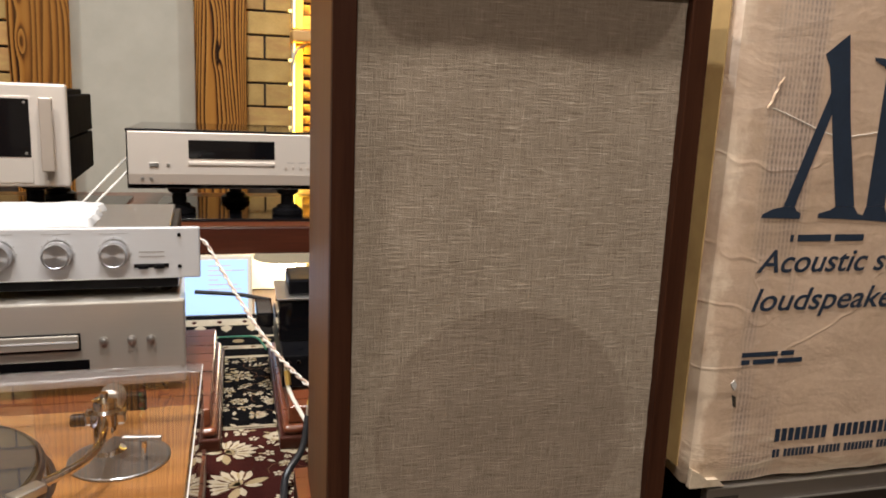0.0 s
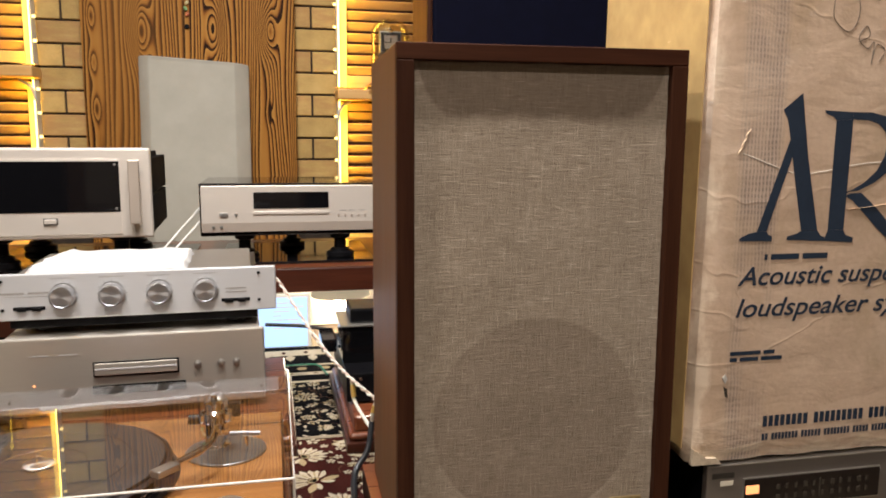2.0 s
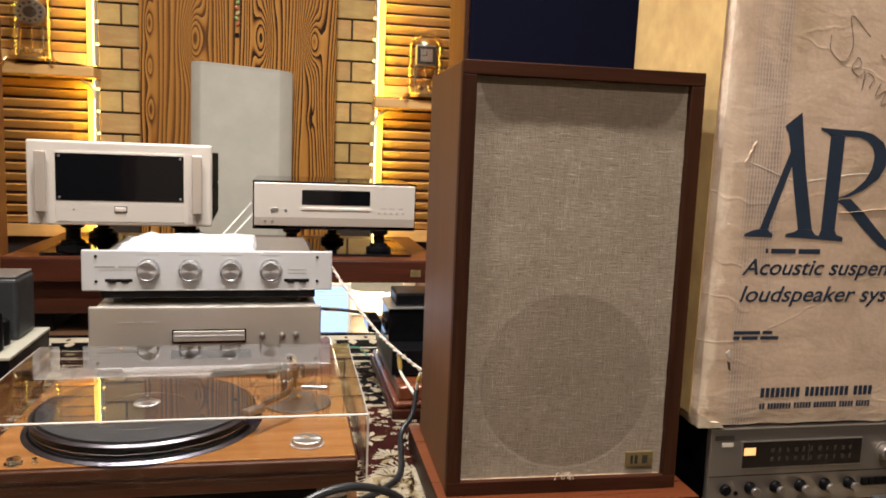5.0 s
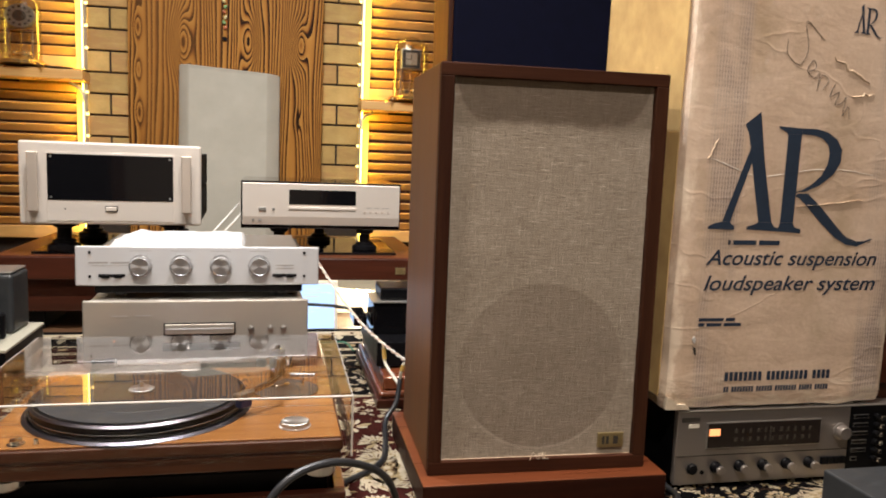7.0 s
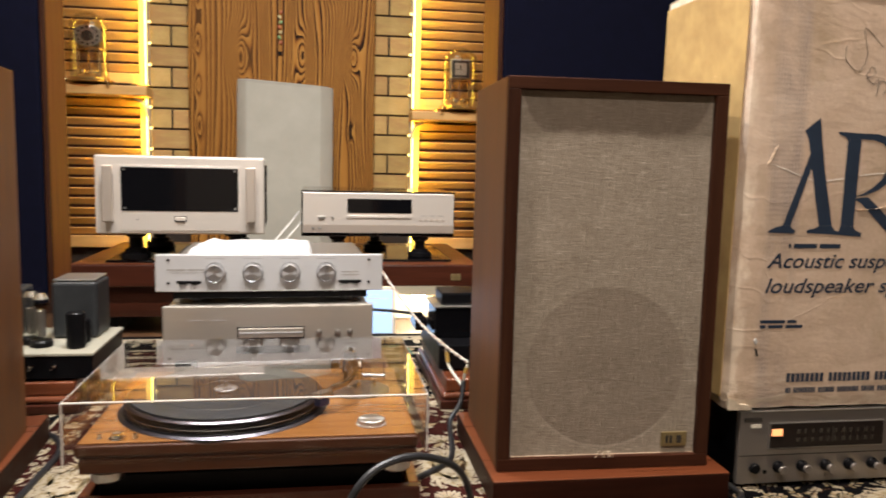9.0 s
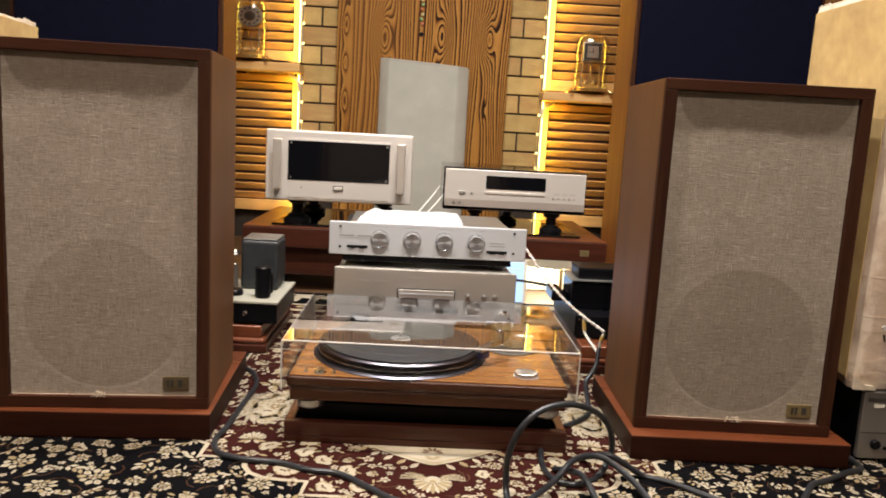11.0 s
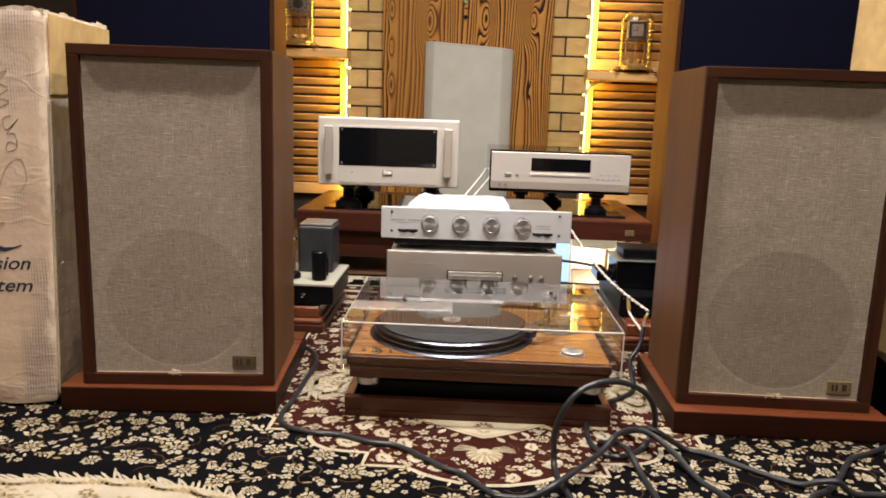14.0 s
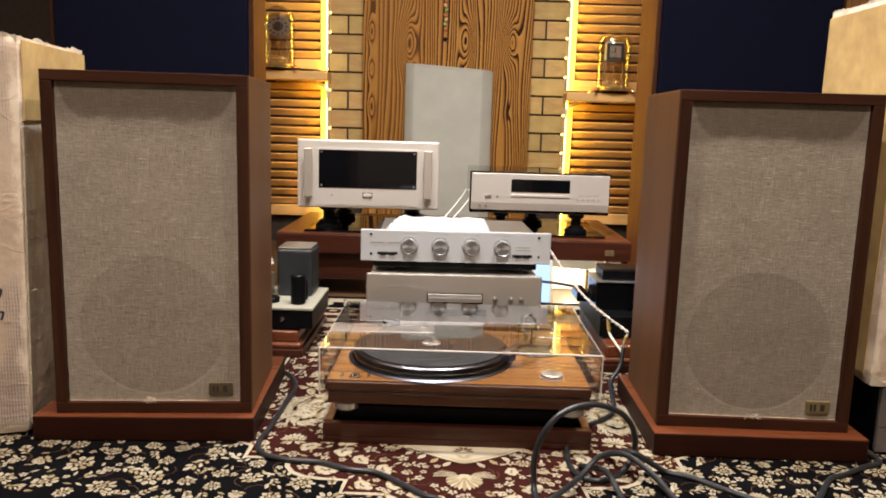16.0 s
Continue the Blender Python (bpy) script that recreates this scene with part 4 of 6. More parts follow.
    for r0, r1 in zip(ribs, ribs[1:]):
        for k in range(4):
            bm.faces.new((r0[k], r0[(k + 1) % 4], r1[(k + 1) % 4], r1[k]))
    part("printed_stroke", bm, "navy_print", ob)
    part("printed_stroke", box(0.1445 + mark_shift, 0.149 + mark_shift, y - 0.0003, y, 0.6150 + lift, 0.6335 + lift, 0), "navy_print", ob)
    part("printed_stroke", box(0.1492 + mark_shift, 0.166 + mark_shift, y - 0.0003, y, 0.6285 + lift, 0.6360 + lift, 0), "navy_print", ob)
    # pencilled scrawl running down to the right
    def pen(line):
        """The scrawl's line, or the same line turned to run straight up the edge."""
        if not upright_scrawl:
            return [(-0.0130 + 0.92 * (a - 0.008), y, 0.606 + 0.95 * (b - 0.628)) for a, b in line]
        return [(0.128 - 0.9 * (0.76 * a + 0.65 * (b - 0.6)), y, 0.405 + 1.25 * (0.65 * a - 0.76 * (b - 0.6))) for a, b in line]
    bm = bmesh.new()
    pts = [(0.045, 0.600), (0.008, 0.628), (0.016, 0.585), (0.002, 0.560), (-0.022, 0.575), (-0.024, 0.598)]
    tube(pen(pts), 0.0004, 5, 6, bm)
    tube(pen([(0.018, 0.548), (0.034, 0.556), (0.028, 0.568), (0.018, 0.552), (0.032, 0.540), (0.042, 0.548), (0.040, 0.520), (0.046, 0.545), (0.060, 0.538), (0.052, 0.524)]), 0.0004, 5, 6, bm)
    tube(pen([(0.074, 0.532), (0.066, 0.512), (0.084, 0.520), (0.078, 0.500), (0.092, 0.504), (0.098, 0.512), (0.094, 0.482), (0.104, 0.498), (0.108, 0.478)]), 0.0004, 5, 6, bm)
    part("pencil_scrawl", bm, "pencil", ob, "pencilled scrawl")
    # tears and a string crease
    part("tear", prism([(-0.160, 0.115), (-0.156, 0.119), (-0.153, 0.113), (-0.155, 0.107), (-0.158, 0.111)], pose(0, y + 0.0005, 0, 90, 0, 0), 0.0014), "white_cloth", ob, "torn pale paper fleck")
    # frayed paper standing up along the top edges
    rnd = random.Random(40 + seed)
    bm = bmesh.new()
    lim = [(-w / 2 + 0.005, 0.005), (w / 2 - 0.005, 0.005), (w / 2 - 0.005, d - 0.005), (-w / 2 + 0.005, d - 0.005)]
    for (ax, ay), (bx_, by) in zip(lim, lim[1:] + lim[:1]):
        n = 46
        prev = None
        for i in range(n + 1):
            u = i / n
            px, py = ax + (bx_ - ax) * u, ay + (by - ay) * u
            up = 0.0035 + max(0.0, 0.0085 * noise.noise((px * 22 + seed, py * 22, 3)) + 0.004 * rnd.random())
            jx, jy = rnd.uniform(-0.0015, 0.0015), rnd.uniform(-0.0015, 0.0015)
            cur = (bm.verts.new((px, py, h - 0.008)), bm.verts.new((px + jx, py + jy, h - 0.004 + up)))
            if prev:
                bm.faces.new((prev[0], cur[0], cur[1], prev[1]))
            prev = cur
    part("torn_rim", bm, "card_pale", ob, "frayed pale paper edge")
    part("crushed_corner", prism([(-w / 2 + 0.002, 0.003), (-w / 2 + 0.044, 0.002), (-w / 2 + 0.036, 0.010), (-w / 2 + 0.022, 0.011), (-w / 2 + 0.012, 0.019), (-w / 2 + 0.003, 0.024)], pose(0, y + 0.004, 0, 90, 0, 0), 0.007), "card_pale", ob, "crushed pale corner")
    for pts in ([(0.158, 0.384), (0.174, 0.386), (0.194, 0.398), (0.192, 0.402), (0.172, 0.392), (0.160, 0.389)], [(-0.157, 0.103), (-0.152, 0.100), (-0.150, 0.088), (-0.154, 0.090)])[upright_scrawl:]:
        part("tear", prism(pts, pose(0, y + 0.0004, 0, 90, 0, 0), 0.0006), "ink", ob, "dark ripped gash")
    for (x, z, L, a, k) in ((0.076, 0.537, 0.078, -29, 0.0045), (0.100, 0.500, 0.040, 8, 0.0030), (-0.03, 0.655, 0.10, -4, 0.0015), (-0.152, 0.408, 0.034, 66, 0.0016), (0.060, 0.330, 0.120, 6, 0.0009)):
        bm = bmesh.new()
        n = 14
        q = pose(x, y, z, 90, 0, 0) @ pose(0, 0, 0, 0, 0, a)
        rows2 = []
        for i in range(n + 1):
            u = i / n - 0.5
            wob = k * 1.4 * noise.noise((u * 6, seed, x * 40))
            half = k * (0.35 + 0.65 * abs(noise.noise((u * 9, x * 30, seed)))) * (1 - (2 * u) ** 4)
            rows2.append([bm.verts.new(q @ Vector((u * L, wob + s_, h_))) for s_, h_ in ((-half, -0.0004), (0, 0.0013), (half, -0.0004))])
        for a_, b_ in zip(rows2, rows2[1:]):
            for i in range(2):
                bm.faces.new((a_[i], a_[i + 1], b_[i + 1], b_[i]))
        part("fold", bm, "card_fold", ob, "raised shiny fold")
    bm = tube([(-w / 2 + 0.012, y + 0.003, 0.400), (-0.146, y + 0.0006, 0.392), (-0.079, y + 0.0005, 0.370), (-0.039, y + 0.0005, 0.372), (0.021, y + 0.0005, 0.3817), (0.081, y + 0.0005, 0.3835), (0.132, y + 0.0008, 0.377), (w / 2 - 0.012, y + 0.003, 0.372)], 0.0006, 6, 6)
    part("crease", bm, "white_wire", ob, "pale folded crease")
    for o in ob.children:
        for v_ in o.data.vertices:
            v_.co.x += lean * (v_.co.z - h / 2)
    return ob


carton(pose(0.6505, 0.6450, 0.130, 0, 0, 0.4), 0.396, 0.31, 0.69, "battered tan loudspeaker carton standing on a receiver", 1, 0.0, False, 0.0, 0.012)
carton(pose(-1.2351, 0.5814, 0.003, 0, 0, 7.9), 0.396, 0.333, 0.695, "battered tan loudspeaker carton standing on the rug", 2, -0.050, True, 0.0208, 0.0248)

# ---- rack and what stands on it ----
rack = thing("audio_rack", pose(-0.298, 1.835, -0.012), "low mahogany audio rack on the rug", "rack")
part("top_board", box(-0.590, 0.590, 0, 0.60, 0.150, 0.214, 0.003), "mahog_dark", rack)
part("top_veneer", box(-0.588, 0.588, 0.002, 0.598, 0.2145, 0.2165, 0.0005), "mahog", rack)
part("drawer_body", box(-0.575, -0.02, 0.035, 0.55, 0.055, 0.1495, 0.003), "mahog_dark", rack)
part("foot", box(-0.55, -0.48, 0.06, 0.52, 0.0, 0.0545, 0.003), "black", rack)
part("foot", box(-0.10, -0.03, 0.06, 0.52, 0.0, 0.0545, 0.003), "black", rack)
part("side_panel", box(0.565, 0.588, 0.03, 0.58, 0.0, 0.1495, 0.003), "mahog_dark", rack)
part("nameplate", box(0.503, 0.533, -0.002, 0.001, 0.168, 0.188, 0.0005), "badge", rack, "small brass nameplate")


def cone_foot(x, y, z0, z1, r):
    h = z1 - z0
    return lathe([(r * 1.75, z0), (r * 1.85, z0 + 0.05 * h), (r * 1.80, z0 + 0.20 * h), (r * 1.30, z0 + 0.27 * h), (r * 1.25, z0 + 0.36 * h), (r * 0.80, z0 + 0.40 * h), (r * 0.78, z0 + 0.76 * h), (r * 1.2, z0 + 0.82 * h), (r * 1.3, z0 + 0.88 * h), (r * 1.3, z1)], pose(x, y, 0), 24)


TOP = 0.2055
amp_plate = tagged(part("glass_plate", box(-0.80, -0.28, 1.86, 2.30, TOP, TOP + 0.007, 0.001), "black_gloss"), "black glass plate on the mahogany rack", "plate", "glass plates")
cd_plate = tagged(part("glass_plate", box(-0.20, 0.215, 1.895, 2.295, TOP, TOP + 0.007, 0.001), "black_gloss"), "black glass plate on the mahogany rack", "plate", "glass plates")


# power amplifier
pa = thing("power_amplifier", pose(-0.583, 1.829, 0.284, 0, 0, 2.5), "champagne power amplifier with a black meter window", "amplifier")
part("front_panel", box(-0.231, 0.232, 0, 0.018, 0.008, 0.2305, 0.006, 3), "champagne", pa)
part("inner_panel", box(-0.163, 0.160, -0.0016, -0.0002, 0.018, 0.204, 0.0015), "champagne", pa)
part("meter_window", box(-0.161, 0.158, -0.0030, -0.0018, 0.074, 0.1975, 0.001), "black_gloss", pa, "black glass meter window")
for x in (-0.152, 0.149):
    for z in (0.082, 0.190):
        part("screw", rod(x, -0.0031, z, 0.0032, 0.0015, "-y", 0.0005, 12), "steel", pa)
btn = part("power_button", box(-0.018, 0.014, -0.0030, -0.0017, 0.044, 0.060, 0.0005), "black", pa)
part("button_face", box(-0.0160, 0.0120, -0.0075, -0.0031, 0.0462, 0.0578, 0.0015), "champagne", btn)
part("indicator", rod(-0.118, -0.0018, 0.050, 0.002, 0.001, "-y", 0, 10), "ink", pa)
for x in (-0.205, 0.181):
    h = part("handle", box(x, x + 0.026, -0.030, -0.018, 0.044, 0.202, 0.003), "champ_shade", pa, "champagne side handle")
    part("handle_post", box(x + 0.004, x + 0.022, -0.0185, -0.0002, 0.046, 0.064, 0.001), "champagne", h)
    part("handle_post", box(x + 0.004, x + 0.022, -0.0185, -0.0002, 0.176, 0.194, 0.001), "champagne", h)
part("body", box(-0.205, 0.205, 0.0182, 0.44, 0.012, 0.218, 0.004), "black_matt", pa)
for s in (-1, 1):
    a, b = min(0.2055 * s, 0.230 * s), max(0.2055 * s, 0.230 * s)
    part("heatsink", box(a, b, 0.030, 0.42, 0.016, 0.110, 0.003), "black_matt", pa, "black side heatsink")
    part("heatsink", box(a, b, 0.030, 0.42, 0.114, 0.206, 0.003), "black_matt", pa, "black side heatsink")
for x, y in ((-0.137, 0.075), (-0.117, 0.395), (0.143, 0.095), (0.143, 0.395)):
    part("isolation_foot", cone_foot(x, y, TOP + 0.0072 - 0.284, 0.0115, 0.024), "black", pa, "black turned isolation foot", smooth=True)

# disc player
cd = thing("disc_player", pose(-0.009, 1.920, 0.279, 0, 0, 0.5), "champagne disc player in a black case on cone feet", "disc player")
part("front_panel", box(-0.234, 0.234, 0, 0.014, 0.012, 0.136, 0.002), "champagne", cd)
part("lower_strip", box(-0.233, 0.233, -0.0008, -0.0002, 0.013, 0.037, 0), "champ_shade", cd)
part("case", box(-0.2385, 0.2385, 0.0142, 0.36, 0.0, 0.1415, 0.003), "black_gloss", cd)
part("case_lip", box(-0.2385, 0.2385, 0.002, 0.0145, 0.1362, 0.1412, 0.001), "black", cd)
part("display", box(-0.099, 0.100, -0.0015, -0.0002, 0.0742, 0.1178, 0.0008), "black_gloss", cd, "dark display window")
part("tray_front", box(-0.100, 0.100, -0.003, -0.0002, 0.0585, 0.067, 0.001), "champagne", cd)
part("tray_gap", box(-0.1005, 0.1005, -0.0010, -0.0002, 0.0560, 0.0583, 0), "champ_shade", cd)
part("power_button", box(-0.187, -0.166, -0.004, -0.0002, 0.054, 0.064, 0.001), "steel", cd)
part("small_button", rod(-0.145, -0.0002, 0.059, 0.004, 0.003, "-y", 0.0008, 14), "steel", cd)
for k in range(5):
    part("small_button", rod(0.127 + k * 0.018, -0.0002, 0.054, 0.0036, 0.002, "-y", 0.0008, 14), "champ_shade", cd)
for k in range(2):
    part("small_button", rod(-0.203 + k * 0.02, -0.0022, 0.026, 0.004, 0.002, "-y", 0.0008, 14), "steel", cd)
for k in range(3):
    part("print_bar", box(0.130 + 0.026 * k, 0.148 + 0.026 * k, -0.0005, -0.0002, 0.0665, 0.0678, 0), "faint", cd)

for x, y in ((-0.126, 0.065), (0.009, 0.285), (0.134, 0.045)):
    part("isolation_foot", cone_foot(x, y, TOP + 0.0072 - 0.279, -0.0005, 0.021), "black", cd, "black turned isolation foot", smooth=True)

# two white leads between them
for dx in (0.0, 0.03):
    bm = tube([(-0.258 + dx * 0.3, 2.06, 0.345), (-0.275 + dx, 1.98, 0.325), (-0.33 + dx, 1.90, 0.262), (-0.37 + dx, 1.89, 0.2185)], 0.0028, 8)
    tagged(part("signal_lead", bm, "white_wire", smooth=True), "thin white signal lead hanging beside the disc player", "cable", "white leads")

# ---- under the rack ----
screen = thing("tablet", pose(-0.045, 1.80, -0.010, -6, 0, 0), "upright tablet with a glowing blue screen under the rack", "tablet")
part("case", box(-0.095, 0.078, 0, 0.008, 0.0, 0.150, 0.003), "cream_plastic", screen)
part("screen", box(-0.085, 0.068, -0.002, -0.0002, 0.012, 0.140, 0.0005), "screen", screen, "glowing blue screen")
for k in range(7):
    part("screen_line", box(-0.02, -0.02 + 0.05 + 0.03 * math.sin(k * 1.7), -0.0024, -0.0021, 0.125 - 0.011 * k, 0.1275 - 0.011 * k, 0), "white_wire", screen)
glow = thing("desk_lamp", pose(0.125, 1.98, -0.010), "low cream lamp shining under the rack", "lamp")
part("shade", lathe([(0.085, 0.108), (0.078, 0.128), (0.045, 0.142), (0.012, 0.147), (0.0, 0.147)], None, 28), plain("lit cream shade", (0.70, 0.62, 0.48), 0.6, 0, (1.0, 0.84, 0.58), 0.35), glow, "domed cream shade", smooth=True)
part("stem", rod(0.06, 0.05, 0.0, 0.006, 0.12, "z", 0.001, 12), "brass", glow)
part("bulb", lathe([(0.0, 0.070), (0.015, 0.074), (0.022, 0.09), (0.015, 0.104), (0.0, 0.107)], None, 20), plain("lit lamp bulb", (1, 1, 1), 0.5, 0, (1.0, 0.86, 0.62), 130), glow, smooth=True)
back = tagged(part("cream_card", box(-0.15, 0.26, 2.075, 2.085, -0.010, 0.130, 0.001), "cream_plastic"), "cream board standing behind the lamp under the rack", "board")

# ---- preamplifier stack ----


def moulded_base(m, w, d, h, label, group):
    """Amplifier stand: plain top board over a stepped, rounded moulding."""
    ob = thing("amplifier_stand", m, label, "stand", group)
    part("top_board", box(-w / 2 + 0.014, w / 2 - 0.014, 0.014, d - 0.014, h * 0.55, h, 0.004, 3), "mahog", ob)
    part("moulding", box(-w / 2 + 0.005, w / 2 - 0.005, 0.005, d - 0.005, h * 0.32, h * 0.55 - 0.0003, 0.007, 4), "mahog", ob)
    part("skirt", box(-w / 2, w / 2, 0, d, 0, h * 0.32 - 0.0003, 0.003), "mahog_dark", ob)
    return ob


moulded_base(pose(-0.294, 1.085, 0.001), 0.535, 0.42, 0.062, "moulded mahogany stand under the player stack", "mahogany stands")

tun = thing("disc_transport", pose(-0.295, 1.176, 0.0635, 0, 0, 2.0), "brushed nickel disc transport on a mahogany stand", "disc player")
part("front_panel", box(-0.2175, 0.2175, 0, 0.010, 0.012, 0.143, 0.003), "silver_dark", tun)
part("body", box(-0.210, 0.210, 0.0102, 0.30, 0.010, 0.138, 0.003), "silver_dark", tun)
part("tray_surround", box(-0.0675, 0.0715, -0.0015, -0.0003, 0.0715, 0.0970, 0), "black", tun)
part("tray", box(-0.065, 0.069, -0.006, -0.0016, 0.0745, 0.0950, 0.0015), "silver_dark", tun, "flat loading tray front")
part("tray_line", box(-0.064, 0.068, -0.0068, -0.0061, 0.0838, 0.0866, 0.0003), "silver", tun, "pale raised line")
part("tray_slot", box(-0.064, 0.070, -0.0022, -0.0004, 0.0705, 0.0743, 0), "black", tun)
part("display_slot", box(-0.070, 0.082, -0.0012, -0.0002, 0.040, 0.056, 0.0005), "black_gloss", tun)
for x in (0.1025, 0.1415, 0.1680):
    part("switch", lathe([(0.0062, 0.0002), (0.0062, 0.0025), (0.0038, 0.0032), (0.0036, 0.0065), (0.0, 0.0072)], pose(x, 0, 0.0835, 90, 0, 0), 14), "steel", tun)
for x in (-0.165, -0.120):
    part("print_bar", box(x, x + 0.030, -0.0005, -0.0002, 0.112, 0.1132, 0), "silver", tun)
part("indicator", rod(-0.160, -0.0002, 0.062, 0.0018, 0.001, "-y", 0, 10), "lamp_amber", tun)
for x in (-0.17, 0.17):
    for y in (0.03, 0.26):
        part("foot", rod(x, y, 0, 0.02, 0.0105, "z", 0.002, 18), "rubber", tun)

pre = thing("preamplifier", pose(-0.2935, 1.213, 0.2065, 0, 0, 2.2), "silver preamplifier with four turned knobs", "preamplifier")
part("front_panel", box(-0.2385, 0.2385, 0, 0.008, 0.0240, 0.1040, 0.0025), "silver", pre)
part("body", box(-0.205, 0.205, 0.0082, 0.25, 0.008, 0.095, 0.002), "black", pre)
part("top_cover", box(-0.190, 0.195, 0.0095, 0.25, 0.0955, 0.103, 0.002), "steel", pre)
for x in (-0.16, 0.16):
    for y in (0.04, 0.22):
        part("foot", rod(x, y, 0, 0.014, 0.0085, "z", 0.002, 16), "rubber", pre)
for x in (-0.117, -0.0395, 0.038, 0.1155):
    prof = [(0.0222, 0.0004), (0.0222, 0.003), (0.0200, 0.0035), (0.0196, 0.0185), (0.0186, 0.0208), (0.0172, 0.0214), (0.0165, 0.0206), (0.0, 0.0202)]
    k = part("knob", lathe(prof, pose(x, 0, 0.0650, 90, 0, 0), 40), "turned_y", pre, "turned aluminium knob", smooth=True)
    part("print_bar", box(x - 0.020, x + 0.020, -0.0004, -0.0002, 0.0945, 0.0952, 0), "faint", pre)
    for q in range(-4, 5):
        a = q * 0.52
        part("dial_tick", box(x + 0.0235 * math.sin(a) - 0.0005, x + 0.0235 * math.sin(a) + 0.0005, -0.0004, -0.0002, 0.0645 + 0.0235 * math.cos(a), 0.0660 + 0.0235 * math.cos(a), 0), "faint", pre)
for x0 in (-0.196, 0.142):
    slot = part("switch_slot", box(x0, x0 + 0.050, -0.0012, -0.0002, 0.0415, 0.0478, 0.0005), "black", pre, "black slotted switch plate")
    for k in (0.006, 0.029):
        part("slide_switch", box(x0 + k, x0 + k + 0.015, -0.0045, -0.0013, 0.0398, 0.0470, 0.0015), "black", slot)
for x in (-0.212, 0.208):
    for z in (0.043, 0.092):
        part("screw", rod(x, -0.0002, z, 0.003, 0.0015, "-y", 0.0004, 12), "black", pre)
for k, (a, b) in enumerate(((-0.214, -0.178), (-0.172, -0.138))):
    part("print_bar", box(a, b, -0.0004, -0.0002, 0.0695, 0.0725, 0), "faint", pre)
part("print_bar", box(-0.208, -0.140, -0.0004, -0.0002, 0.0648, 0.0654, 0), "faint", pre)
for k in range(2):
    part("print_bar", box(0.150, 0.186, -0.0004, -0.0002, 0.058 + k * 0.007, 0.0598 + k * 0.007, 0), "faint", pre)

# folded cloth on top
bm = bmesh.new()
nx, ny = 40, 18
g = []
for j in range(ny + 1):
    row = []
    for i in range(nx + 1):
        u, v = i / nx, j / ny
        x = -0.176 + 0.262 * u + 0.030 * v * (1 - u) + 0.006 * noise.noise((u * 3, v * 6, 0))
        yy = 0.010 + 0.185 * v + 0.004 * noise.noise((u * 5, v * 2, 4))
        rim = min(1, min(u, 1 - u, v, 1 - v) * 14)
        z = 0.0005 + min(1, rim * 2.2) ** 0.5 * (0.0095 + 0.0025 * noise.noise((u * 6, v * 4, 2)) + 0.0012 * noise.noise((u * 15, v * 9, 5)) + 0.005 * max(0, 1 - u / 0.16) + 0.003 * v)
        row.append(bm.verts.new((x, yy, max(0.0004, z))))
    g.append(row)
for j in range(ny):
    for i in range(nx):
        bm.faces.new((g[j][i], g[j][i + 1], g[j + 1][i + 1], g[j + 1][i]))
ext = bmesh.ops.extrude_edge_only(bm, edges=[e for e in bm.edges if e.is_boundary])
for v in ext["geom"]:
    if isinstance(v, bmesh.types.BMVert):
        v.co.z = 0.0
cloth = tagged(part("folded_cloth", bm, "white_cloth", smooth=True), "folded white cotton cloth lying on the preamplifier", "cloth")
cloth.matrix_basis = pose(-0.2935, 1.213, 0.3098, 0, 0, 2.2)

# ---- turntable ----
base = thing("isolation_platform", pose(-0.284, 0.622, 0.001), "dark mahogany slab under the turntable", "platform")
part("board", box(-0.243, 0.240, 0, 0.40, 0.0, 0.012, 0.002), "mahog_dark", base)
part("front_rail", box(-0.243, 0.240, 0.0, 0.018, 0.0122, 0.0365, 0.002), "mahog_dark", base)
part("back_rail", box(-0.243, 0.240, 0.382, 0.40, 0.0122, 0.0365, 0.002), "mahog_dark", base)
# side rails get the lighter mahogany to paint in the light catching them
for x in (-0.243, 0.224):
    part("side_rail", box(x, x + 0.016, 0.0182, 0.3818, 0.0122, 0.0365, 0.002), "mahog", base)
part("inner_block", box(-0.218, 0.216, 0.030, 0.37, 0.0122, 0.0605, 0.002), "black", base)

tt = thing("turntable", pose(-0.283, 0.612, 0.0365), "rosewood turntable under a clear acrylic lid", "turntable")
for x in (-0.203, 0.203):
    for y in (0.028, 0.33):
        part("foot", rod(x, y, 0.0252, 0.022, 0.0166, "z", 0.003, 24), "spun", tt, "round aluminium foot")
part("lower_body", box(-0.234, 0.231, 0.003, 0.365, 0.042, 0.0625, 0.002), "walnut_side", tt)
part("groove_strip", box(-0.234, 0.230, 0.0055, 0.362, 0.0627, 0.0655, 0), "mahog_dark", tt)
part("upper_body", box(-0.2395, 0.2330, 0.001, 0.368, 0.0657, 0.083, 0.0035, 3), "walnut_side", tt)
# veneer colour carries the top's lit gold, far brighter than the body sides
part("top_veneer", box(-0.236, 0.2300, 0.006, 0.364, 0.0832, 0.0852, 0.0008), "walnut_top_lit", tt, "figured rosewood veneer top with lit gold in its colour")
PX, PY, PZ = -0.056, 0.160, 0.0855
part("platter_ring", lathe([(0.1605, 0), (0.1605, 0.0006), (0.1560, 0.0034), (0.1540, 0.0034), (0.1540, 0)], pose(PX, PY, PZ), 64), "platter_rim", tt)
plat = part("platter", lathe([(0.146, 0.003), (0.150, 0.004), (0.150, 0.010), (0.1485, 0.0108), (0.1485, 0.0135), (0.150, 0.0142), (0.150, 0.0205), (0.147, 0.0225), (0.143, 0.0225)], pose(PX, PY, PZ), 80), "black", tt, "black platter with polished rims", smooth=True)
